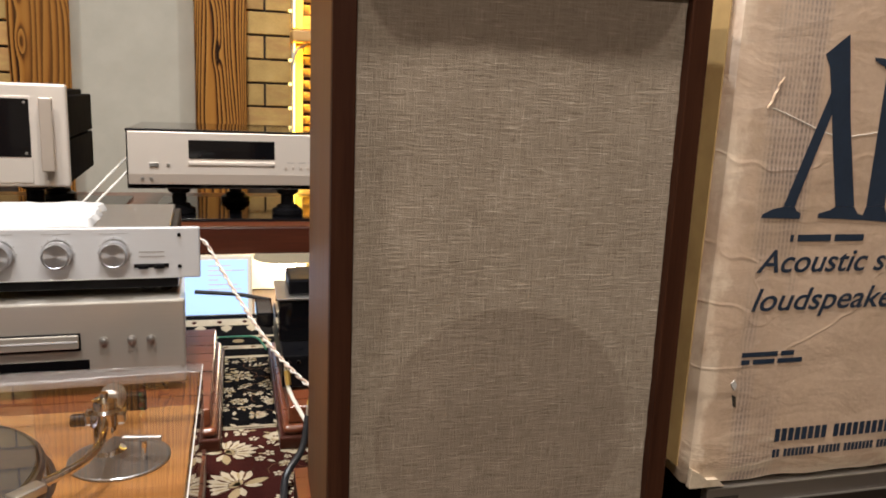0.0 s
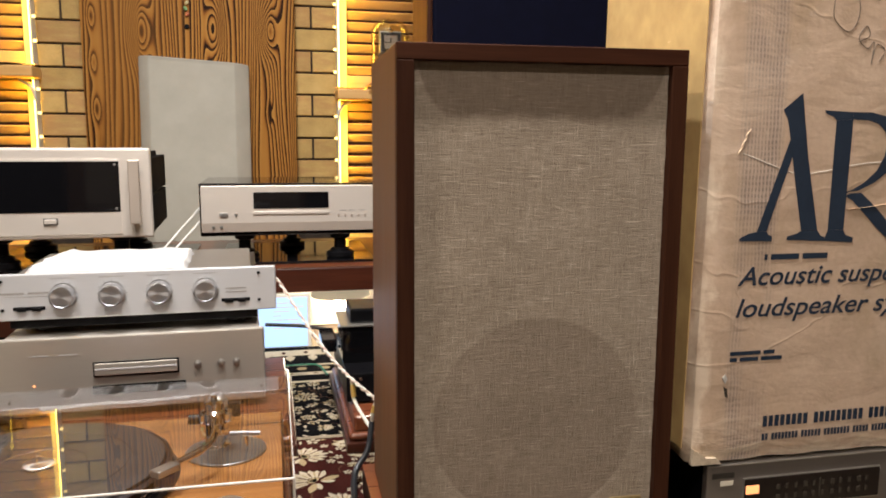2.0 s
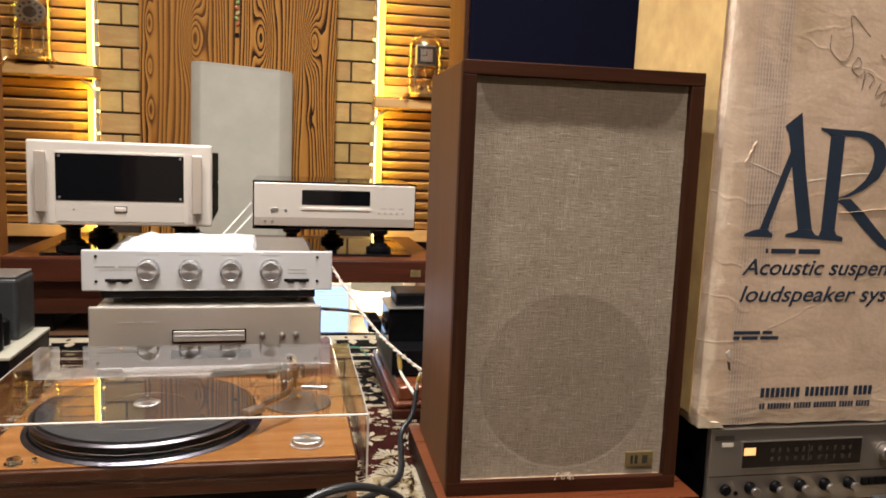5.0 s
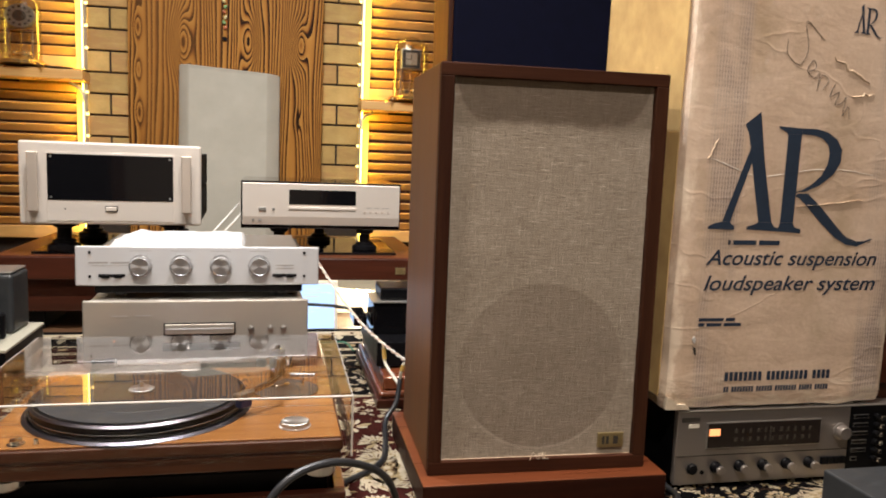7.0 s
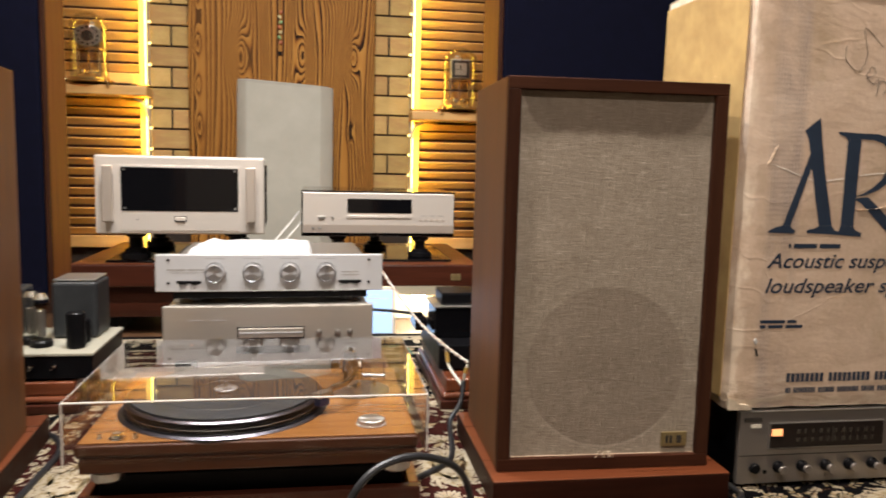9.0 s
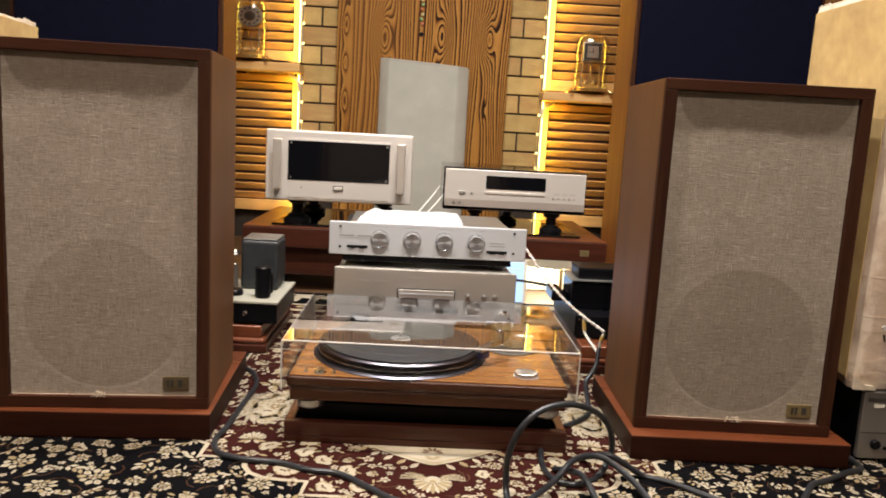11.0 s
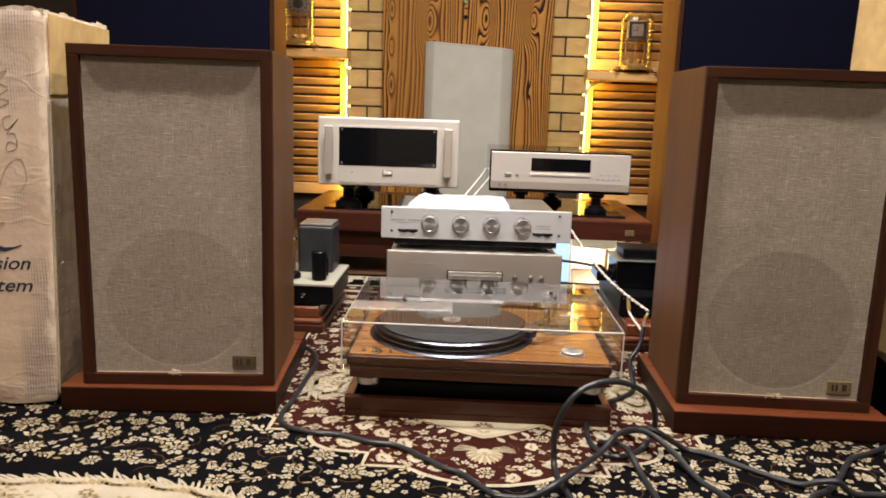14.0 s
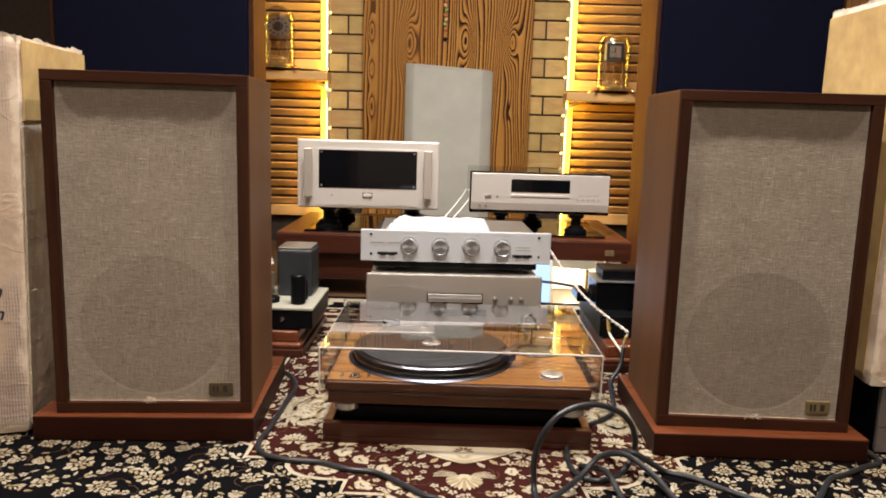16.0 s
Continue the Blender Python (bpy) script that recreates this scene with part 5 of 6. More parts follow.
part("platter_band", lathe([(0.1480, 0.0196), (0.1514, 0.0196), (0.1514, 0.0202), (0.1482, 0.0229), (0.1460, 0.0229), (0.1460, 0.0196)], pose(PX, PY, PZ), 80), "platter_rim", plat, smooth=True)
part("platter_band", lathe([(0.1480, 0.0100), (0.1508, 0.0100), (0.1508, 0.0104), (0.1494, 0.0112), (0.1480, 0.0112)], pose(PX, PY, PZ), 80), "rim_line", plat, smooth=True)
part("platter_line", lathe([(0.1500, 0.0040), (0.1509, 0.0040), (0.1509, 0.0047), (0.1500, 0.0050)], pose(PX, PY, PZ), 80), "rim_line", plat, smooth=True)
part("mat", lathe([(0.1425, 0.0226), (0.1425, 0.0248), (0.140, 0.0255), (0.104, 0.0255), (0.1035, 0.0249), (0.1015, 0.0249), (0.101, 0.0255), (0.053, 0.0255), (0.052, 0.0246), (0.02, 0.0246)], pose(PX, PY, PZ), 80), "mat_rubber", plat, "dark rubber mat", smooth=True)
part("spindle_puck", lathe([(0.0185, 0.0257), (0.0185, 0.028), (0.016, 0.0297), (0.004, 0.0300), (0.0032, 0.0305), (0.0032, 0.0375), (0.0, 0.0385)], pose(PX, PY, PZ), 36), "turned_z", plat, smooth=True)
part("start_button", lathe([(0.0225, 0), (0.0225, 0.001), (0.0205, 0.0015), (0.0200, 0.007), (0.0185, 0.008), (0.0, 0.0078)], pose(0.168, 0.052, PZ), 40), "turned_z", tt, "round aluminium start button")
for x, y, r in ((-0.187, 0.020, 0.0085), (-0.211, 0.021, 0.003), (-0.163, 0.019, 0.003)):
    part("small_knob", lathe([(r * 1.3, 0), (r * 1.3, 0.0015), (r, 0.002), (r * 0.95, 0.007), (0, 0.0075)], pose(x, y, PZ), 24), "chrome", tt)
# tonearm
AX, AY = 0.157, 0.224
arm = part("arm_base", lathe([(0.0525, 0), (0.0525, 0.0018), (0.0505, 0.0028), (0.0, 0.0028)], pose(AX, AY, PZ), 48), "arm_plate", tt, "round tonearm mounting plate")
part("arm_pillar", lathe([(0.020, 0.003), (0.020, 0.008), (0.0135, 0.010), (0.0135, 0.038), (0.017, 0.040), (0.017, 0.054), (0.0125, 0.057), (0.0125, 0.066), (0.004, 0.068), (0.004, 0.074), (0, 0.074)], pose(AX - 0.014, AY + 0.008, PZ), 28), "chrome", arm, smooth=True)
part("arm_yoke", box(AX - 0.034, AX + 0.008, AY - 0.002, AY + 0.018, PZ + 0.040, PZ + 0.054, 0.003), "chrome", arm)
part("arm_rest", tube([(AX + 0.026, AY - 0.012, PZ + 0.003), (AX + 0.026, AY - 0.012, PZ + 0.024)], 0.0035, 10, 2), "chrome", arm)
part("arm_lift", tube([(AX + 0.006, AY - 0.010, PZ + 0.028), (AX + 0.045, AY - 0.016, PZ + 0.028)], 0.0032, 10, 2), "arm_plate", arm)
part("arm_tube", tube([(AX - 0.014, AY + 0.052, PZ + 0.047), (AX - 0.014, AY + 0.008, PZ + 0.047), (AX - 0.010, AY - 0.05, PZ + 0.043), (AX - 0.022, AY - 0.082, PZ + 0.038), (AX - 0.050, AY - 0.110, PZ + 0.034)], 0.0045, 12, 8), "chrome", arm, smooth=True)
part("counterweight", rod(AX - 0.014, AY + 0.045, PZ + 0.047, 0.014, 0.028, "y", 0.003, 24), "steel", arm)
part("side_weight", rod(AX - 0.048, AY + 0.006, PZ + 0.045, 0.007, 0.016, "x", 0.001, 16), "black", arm)
bm = box(-0.008, 0.008, -0.026, 0.006, -0.006, 0.003, 0.002)
head = part("headshell", bm, "steel", arm, "pale metal headshell")
head.matrix_basis = pose(AX - 0.055, AY - 0.114, PZ + 0.033, 0, 0, -42)
bm = box(-0.007, 0.007, -0.022, 0.0, -0.019, -0.0065, 0.002)
cart = part("cartridge", bm, plain("dark blue cartridge", (0.015, 0.02, 0.07), 0.3), arm, "dark blue cartridge")
cart.matrix_basis = head.matrix_basis
# lid: five clear sheets, with pale opaque tubes painting the highlight along their edges
x0, x1, y0, y1, z0, z1, t = -0.2425, 0.241, -0.034, 0.318, 0.0862, 0.1562, 0.0035
lid = part("lid", box(x0, x1, y0, y1, z1 - t, z1, 0.0008, 1), "acrylic", tt, "clear acrylic dust lid")
lid.data.materials.append(M["acrylic_under"])
for f_ in lid.data.polygons:
    f_.material_index = 0 if f_.normal.z > 0.9 else 1
part("lid_side", box(x0, x0 + t, y0 + t, y1 - t, z0 - 0.016, z1 - t - 0.0003, 0), "acrylic_side", lid)
part("lid_side", box(x1 - t, x1, y0 + t, y1 - t, z0 - 0.016, z1 - t - 0.0003, 0), "acrylic_side", lid)
part("lid_front", box(x0, x1, y0, y0 + t, z0 - 0.016, z1 - t - 0.0003, 0), "acrylic_side", lid)
part("lid_back", box(x0, x1, y1 - t, y1, z0 - 0.016, z1 - t - 0.0003, 0), "acrylic_side", lid)
for a, b in (((x0, y0), (x1, y0)), ((x0, y0), (x0, y1)), ((x1, y0), (x1, y1))):
    part("lid_edge", tube([(a[0], a[1], z1 - 0.0015), ((a[0] + b[0]) / 2, (a[1] + b[1]) / 2, z1 - 0.0015), (b[0], b[1], z1 - 0.0015)], 0.0014 if a[0] != b[0] else 0.0007, 8, 2), "edge", lid, "pale line painted as the edge highlight")
for x in (x0, x1):
    part("lid_edge", tube([(x, y0, z0 - 0.014), (x, y0, z1 - 0.003)], 0.0012, 8, 2), "edge", lid)
for x in (-0.15, 0.15):
    part("hinge", box(x - 0.02, x + 0.02, 0.356, 0.372, 0.075, 0.105, 0.002), "black", tt)


# ---- valve amplifiers ----


def valve(x, y, z, r, h, parent):
    v = part("valve", lathe([(r, z + 0.012), (r, z + h * 0.75), (r * 0.85, z + h * 0.9), (r * 0.4, z + h), (0, z + h)], pose(x, y, 0), 24), "glass", parent, "clear glass valve", smooth=True)
    part("socket", lathe([(r * 1.15, z), (r * 1.15, z + 0.010), (r, z + 0.013), (0, z + 0.013)], pose(x, y, 0), 20), "black", v)
    part("anode", rod(x, y, z + 0.02, r * 0.5, h * 0.5, "z", 0.002, 14), "steel", v)
    part("getter", lathe([(r * 0.82, z + h * 0.88), (r * 0.4, z + h * 0.985), (0, z + h * 0.985)], pose(x, y, 0), 20), "chrome", v)


stand_l = moulded_base(pose(-0.815, 1.115, 0.001), 0.31, 0.36, 0.062, "moulded mahogany stand under a valve amplifier", "mahogany stands")
va = thing("valve_amplifier", pose(-0.795, 1.135, 0.064), "valve amplifier with grey transformer and ivory top plate", "amplifier")
part("chassis", box(-0.140, 0.155, 0.0, 0.24, 0.004, 0.050, 0.002), "black", va)
part("top_plate", box(-0.142, 0.157, -0.002, 0.242, 0.0502, 0.0565, 0.0015), "ivory", va, "ivory enamel top plate")
tr = part("transformer", box(0.040, 0.132, 0.125, 0.230, 0.057, 0.180, 0.008, 3), "trafo", va, "grey transformer can")
part("can_lid", box(0.043, 0.129, 0.128, 0.227, 0.1803, 0.185, 0.003), "steel", tr)
tr2 = part("transformer", box(-0.130, -0.030, 0.135, 0.235, 0.057, 0.160, 0.008, 3), "trafo", va, "grey transformer can")
part("capacitor", rod(0.112, 0.046, 0.057, 0.0185, 0.074, "z", 0.003, 24), "black", va)
part("capacitor", rod(0.112, 0.094, 0.057, 0.0150, 0.050, "z", 0.003, 24), "black", va)
for x, y in ((0.040, 0.062), (0.012, 0.090), (-0.055, 0.06), (-0.11, 0.06)):
    valve(x, y, 0.057, 0.019, 0.112, va)
for x in (0.040, 0.082, -0.04):
    part("toggle", lathe([(0.005, 0.0002), (0.005, 0.003), (0.002, 0.004), (0.0028, 0.016), (0, 0.017)], pose(x, 0, 0.030, 100, 0, 0), 14), "chrome", va)

stand_r = moulded_base(pose(0.225, 1.075, 0.001), 0.335, 0.42, 0.062, "moulded mahogany stand under a black amplifier", "mahogany stands")
ba = thing("black_amplifier", pose(0.225, 1.10, 0.064), "black amplifier with stacked transformer covers", "amplifier")
part("chassis", box(-0.160, 0.15, 0.05, 0.36, 0.004, 0.056, 0.002), "black", ba)
tr = part("transformer", box(-0.161, -0.02, 0.118, 0.235, 0.0565, 0.130, 0.003), "black_gloss", ba, "black transformer cover")
part("cover_cap", box(-0.145, -0.03, 0.128, 0.225, 0.1305, 0.158, 0.004), "black", tr)
part("cover_lip", box(-0.164, -0.017, 0.115, 0.238, 0.1262, 0.1303, 0.001), "steel", tr)
part("side_block", box(-0.195, -0.1655, 0.20, 0.30, 0.0565, 0.082, 0.003), "black_gloss", ba)
for x in (-0.150, -0.135):
    part("screw", rod(x, 0.0498, 0.046, 0.003, 0.002, "-y", 0.0005, 12), "chrome", ba)

# ---- receiver under the carton ----
rc = thing("receiver", pose(0.681, 0.6435, 0.001), "silver faced vintage receiver with glowing dial on the rug", "receiver")
part("case", box(-0.205, 0.205, 0.012, 0.30, 0.008, 0.124, 0.002), "black", rc)
part("front_panel", box(-0.206, 0.107, 0, 0.012, 0.006, 0.126, 0.0015), "receiver", rc)
part("side_panel", box(0.1075, 0.206, 0, 0.012, 0.006, 0.126, 0.0015), "black", rc, "black preset panel")
part("top_lip", box(-0.207, 0.207, -0.002, 0.03, 0.1262, 0.1278, 0.0004), "steel", rc)
part("dial_frame", box(-0.1555, 0.0505, -0.003, -0.0002, 0.0645, 0.1080, 0.0008), "steel", rc)
dial = part("dial_window", box(-0.154, 0.049, -0.0042, -0.0032, 0.067, 0.107, 0.0005), plain("smoked brown dial glass", (0.017, 0.012, 0.010), 0.3), rc, "dark dial window")
part("dial_lamp", box(-0.1525, -0.1335, -0.0052, -0.0044, 0.0870, 0.0985, 0.0004), "lamp_amber", dial, "glowing amber dial lamp")
dim = plain("dim dial print", (0.050, 0.042, 0.034), 0.6)
for row in range(2):
    for k in range(11):
        x = -0.108 + k * 0.0135
        part("dial_mark", box(x, x + 0.004 + 0.002 * (k % 3 == 0), -0.0048, -0.0044, 0.076 + 0.014 * row, 0.083 + 0.014 * row, 0), dim, dial)
part("pointer", box(-0.044, -0.042, -0.0048, -0.0044, 0.074, 0.100, 0), dim, dial)
part("seam", box(-0.205, 0.106, -0.0006, -0.0002, 0.053, 0.0545, 0), "ink", rc)
part("nameplate", box(-0.199, -0.168, -0.001, -0.0002, 0.110, 0.117, 0), "ink", rc)
part("nameplate", box(-0.187, -0.169, -0.001, -0.0002, 0.100, 0.106, 0), "cream_plastic", rc)
part("tuning_knob", lathe([(0.0145, 0.0002), (0.0145, 0.003), (0.0118, 0.004), (0.0112, 0.013), (0.0100, 0.0145), (0, 0.014)], pose(0.090, 0, 0.084, 90, 0, 0), 32), "receiver", rc)
for k in range(5):
    x = -0.135 + k * 0.0425
    kb = part("knob", lathe([(0.0095, 0.0002), (0.0095, 0.003), (0.0080, 0.005), (0.0072, 0.015)], pose(x, 0, 0.034, 90, 0, 0), 24), "black", rc)
    part("knob_cap", lathe([(0.0073, 0.0152), (0.0071, 0.0180), (0.006, 0.0190), (0, 0.0188)], pose(x, 0, 0.034, 90, 0, 0), 24), "receiver", kb)
part("input_switch", rod(-0.178, -0.0002, 0.034, 0.009, 0.009, "-y", 0.002, 8), "black", rc)
part("jack", rod(-0.158, -0.0002, 0.026, 0.0035, 0.001, "-y", 0, 14), "black", rc)
for k in range(4):
    part("push_button", box(0.056 + 0.012 * k, 0.066 + 0.012 * k, -0.006, -0.0002, 0.030, 0.042, 0.001), "black", rc)
for k in range(6):
    z = 0.108 - 0.0145 * k
    part("preset_window", box(0.114, 0.142 if k < 5 else 0.126, -0.0008, -0.0002, z - 0.0034, z + 0.0034, 0), "steel", rc)
    part("preset_slot", box(0.1147, 0.1413 if k < 5 else 0.125, -0.0012, -0.0009, z - 0.0024, z + 0.0024, 0), "black_gloss", rc)
    pr = part("preset_knob", rod(0.156, -0.0002, z, 0.005, 0.008, "-y", 0.001, 16), "black", rc)
    part("preset_tip", rod(0.162, -0.0083, z - 0.001, 0.0042, 0.003, "-y", 0.001, 14), "chrome", pr)
for x in (-0.18, 0.18):
    for y in (0.03, 0.27):
        part("foot", rod(x, y, 0.0, 0.012, 0.0085, "z", 0.001, 14), "rubber", rc)

near = thing("dark_case", pose(0.605, 0.475, 0.001), "low dark grey metal case on the rug", "case")
part("shell", box(0, 0.40, -0.34, 0.0, 0.008, 0.098, 0.003), "trafo", near)
for x in (0.03, 0.37):
    for y in (-0.31, -0.03):
        part("foot", rod(x, y, 0, 0.012, 0.0085, "z", 0.001, 14), "rubber", near)

for k in range(3):
    plug = thing("plug", pose(0.912 + 0.02 * k, 0.72 - 0.012 * k, 0.012, 90, 0, 20 * k), "chrome cable plug lying on the rug", "plug", "chrome plugs")
    part("barrel", lathe([(0.004, 0), (0.0065, 0.002), (0.0065, 0.022), (0.0045, 0.026), (0.003, 0.034), (0, 0.034)], None, 16), "chrome", plug)
    part("collar", lathe([(0.0075, 0.008), (0.0075, 0.013)], None, 16), "steel", plug)

# dark cabinet beside the carton
cab = thing("dark_cabinet", pose(0.955, 1.02, -0.010), "dark stained wooden cabinet beside the carton", "cabinet")
part("carcass", box(0, 0.60, 0.018, 0.45, 0, 1.02, 0.004), "mahog_dark", cab)
part("door", box(0.004, 0.298, 0, 0.0175, 0.05, 1.0, 0.003), "mahog_dark", cab)
part("door", box(0.302, 0.596, 0, 0.0175, 0.05, 1.0, 0.003), "mahog_dark", cab)
for k in range(2):
    part("print_bar", box(0.03, 0.10, -0.0006, -0.0002, 0.30 - 0.03 * k, 0.312 - 0.03 * k, 0), "frame", cab)


# ---- clocks on the ledges ----


def dome_clock(m, square, label):
    ob = thing("dome_clock", m, label, "clock", "glass dome clocks")
    part("foot_ring", lathe([(0.070, 0.008), (0.074, 0.011), (0.070, 0.015), (0.063, 0.018), (0.058, 0.024), (0.0, 0.024)], None, 40), "brass", ob, smooth=True)
    part("dome", lathe([(0.0515, 0.0245), (0.054, 0.0245), (0.054, 0.19), (0.051, 0.213), (0.040, 0.234), (0.020, 0.246), (0, 0.248), (0, 0.2455), (0.019, 0.2436), (0.038, 0.232), (0.0487, 0.2115), (0.0515, 0.19), (0.0515, 0.0246)], None, 40), "dome", ob, "clear glass dome", smooth=True)
    for k in range(4):
        a = math.pi / 4 + k * math.pi / 2
        u = Vector((math.cos(a), math.sin(a), 0))
        part("scroll_foot", tube([u * 0.060 + Vector((0, 0, 0.012)), u * 0.078 + Vector((0, 0, 0.013)), u * 0.084 + Vector((0, 0, 0.006)), u * 0.094 + Vector((0, 0, 0.0045))], 0.0045, 8, 4), "brass", ob, smooth=True)
    for x in (-0.030, 0.030):
        part("column", lathe([(0.006, 0.0245), (0.0035, 0.03), (0.0035, 0.115), (0.006, 0.12), (0, 0.12)], pose(x, 0, 0), 12), "brass", ob)
    part("bridge", box(-0.036, 0.036, -0.008, 0.008, 0.1205, 0.127, 0.002), "brass", ob)
    if square:
        c = part("clock_case", box(-0.031, 0.031, -0.018, 0.018, 0.128, 0.204, 0.004), "steel", ob)
        part("dial_border", box(-0.027, 0.027, -0.0192, -0.0183, 0.133, 0.199, 0.0005), "trafo", c)
        part("dial", box(-0.018, 0.018, -0.0202, -0.0194, 0.143, 0.189, 0.0003), "steel", c, "square pale dial")
        part("clock_pointer", box(-0.0015, 0.0015, -0.0212, -0.0204, 0.163, 0.180, 0), "ink", c)
        part("clock_pointer", box(-0.016, 0.0, -0.0212, -0.0204, 0.1630, 0.1655, 0), "ink", c)
    else:
        c = part("clock_case", rod(0, 0.012, 0.168, 0.040, 0.026, "-y", 0.004, 36), "steel", ob)
        part("dial", lathe([(0.038, 0.0), (0.038, 0.0015), (0.0, 0.0015)], pose(0, -0.0142, 0.168, 90, 0, 0), 36), "receiver", c, "round grey dial")
        part("dial_centre", lathe([(0.018, 0.0), (0.018, 0.0012), (0.0, 0.0012)], pose(0, -0.0160, 0.168, 90, 0, 0), 24), "ink", c)
        for k in range(12):
            a = k * math.pi / 6
            part("hour_mark", box(0.029 * math.sin(a) - 0.0035, 0.029 * math.sin(a) + 0.0035, -0.0172, -0.0159, 0.168 + 0.029 * math.cos(a) - 0.0035, 0.168 + 0.029 * math.cos(a) + 0.0035, 0.001), "ink", c)
    part("pendulum_stem", rod(0, 0, 0.05, 0.0015, 0.07, "z", 0, 8), "brass", ob)
    for k in range(4):
        a = k * math.pi / 2 + 0.5
        part("pendulum_ball", lathe([(0, -0.010), (0.007, -0.007), (0.010, 0), (0.007, 0.007), (0, 0.010)], pose(0.019 * math.cos(a), 0.019 * math.sin(a), 0.046), 14), "brass", ob, smooth=True)
    part("crest", lathe([(0.020, 0.2005), (0.012, 0.206), (0.005, 0.214), (0.0, 0.222)], None, 14), "brass", ob)
    return ob


dome_clock(pose(0.414, 2.930, 0.7342) @ Matrix.Diagonal((1.42, 1.0, 1.12, 1.0)), True, "gilt anniversary clock with square dial under glass dome")
dome_clock(pose(-1.124, 2.935, 0.7962) @ Matrix.Diagonal((1.38, 1.0, 1.16, 1.0)), False, "gilt anniversary clock with round dial under glass dome")
for x, z, k in ((0.206, 0.690, 1), (-0.899, 0.750, -1)):
    tagged(part("tape_lead", tube([(x, 2.938, z - 0.075), (x + 0.004 * k, 2.934, z - 0.045), (x + 0.016 * k, 2.930, z - 0.022), (x + 0.040 * k, 2.926, z - 0.008), (x + 0.050 * k, 2.934, z - 0.001)], 0.0055, 8, 6), "cream_plastic", smooth=True), "short white lead curling from the led tape under the ledge", "cable", "tape leads")
dish = tagged(part("small_dish", lathe([(0.03, 0), (0.05, 0.006), (0.046, 0.009), (0.0, 0.005)], None, 24), "mahog_dark"), "small dark dish on the shutter ledge", "dish")
dish.matrix_basis = pose(-0.985, 2.935, 0.7962)

# beaded cord hanging on the board
cord = thing("beaded_cord", pose(-0.361, 2.964, 0), "short cord of red and green twisted beads on the board", "ornament")
for k in range(7):
    mat = plain("red bead", (0.50, 0.16, 0.08), 0.2) if k == 0 else plain("green bead", (0.25, 0.42, 0.18), 0.2) if k == 1 else plain("gold bead", (0.6, 0.5, 0.25), 0.2) if k == 2 else None
    mats = M.setdefault("beads", [])
    if mat:
        mats.append(mat)
    part("bead", lathe([(0, -0.010), (0.005, -0.007), (0.0072, 0), (0.005, 0.007), (0, 0.010)], pose(0.003 * (-1) ** k, 0, 1.005 + 0.021 * k, 0, 35 * (-1) ** k, 0), 14), mats[k % 3], cord, smooth=True)
part("loop", tube([(0, 0.002, 1.14), (0.0, 0.003, 1.20), (0.0, 0.005, 1.26)], 0.0015, 6), "pile_brown", cord)
tagged(part("hook", rod(-0.361, 2.9695, 0.960, 0.009, 0.008, "-y", 0.002, 16), "black"), "small dark round hook on the board", "hook")

# ---- cables ----


def cable(points, r, material, label, group):
    return tagged(part("cable", tube(points, r, 10, 8), material, smooth=True), label, "cable", group)


R = 0.0049
G = "thick dark cables on the rug"
L = "thick dark grey cable lying across the rug"
cable([(-0.78, 1.05, R), (-0.706, 1.016, R), (-0.655, 0.963, R), (-0.632, 0.889, R), (-0.632, 0.80, R), (-0.633, 0.72, R), (-0.634, 0.66, R), (-0.638, 0.607, R), (-0.621, 0.56, R), (-0.576, 0.537, R), (-0.517, 0.53, R), (-0.466, 0.508, R),
       (-0.417, 0.498, R), (-0.368, 0.456, R), (-0.336, 0.426, R), (-0.309, 0.41, R), (-0.271, 0.361, R), (-0.25, 0.346, R), (-0.209, 0.350, R), (-0.166, 0.366, R + 0.017), (-0.093, 0.465, R + 0.017), (-0.052, 0.512, R + 0.034),
       (-0.008, 0.526, R + 0.034), (0.031, 0.494, R + 0.017), (0.058, 0.429, R), (0.084, 0.374, R), (0.12, 0.25, R), (0.2, 0.1, R)], R, "cable", L, G)
cable([(0.092, 1.005, 0.085), (0.082, 0.985, 0.045), (0.060, 0.965, 0.018), (0.052, 0.91, R), (0.042, 0.84, R), (0.030, 0.80, R), (0.006, 0.768, R), (-0.042, 0.72, R), (-0.076, 0.661, R), (-0.092, 0.584, R), (-0.085, 0.517, R), (-0.051, 0.496, R),
       (-0.007, 0.532, R), (0.018, 0.56, 0.036), (0.005, 0.54, 0.084), (-0.024, 0.515, 0.117), (-0.072, 0.485, 0.139), (-0.119, 0.465, 0.134), (-0.150, 0.455, 0.106), (-0.164, 0.460, 0.061), (-0.164, 0.462, 0.025), (-0.163, 0.445, R), (-0.159, 0.393, R), (-0.148, 0.348, R), (-0.12, 0.22, R)], R,
      "cable", "thick dark grey cable coiled in a standing loop", G)
cable([(-0.020, 0.600, R), (-0.012, 0.560, R + 0.02), (0.011, 0.532, R + 0.034), (0.066, 0.540, R), (0.106, 0.517, R), (0.158, 0.468, R), (0.21, 0.43, R), (0.237, 0.417, R + 0.012), (0.262, 0.410, R + 0.016), (0.285, 0.408, R), (0.334, 0.407, R), (0.5, 0.40, R), (0.57, 0.35, R)], R, "cable", L, G)
cable([(-0.075, 0.55, R), (-0.051, 0.505, R + 0.017), (-0.040, 0.480, R + 0.017), (-0.028, 0.433, R), (-0.022, 0.364, R), (-0.02, 0.25, R)], R, "cable", L, G)
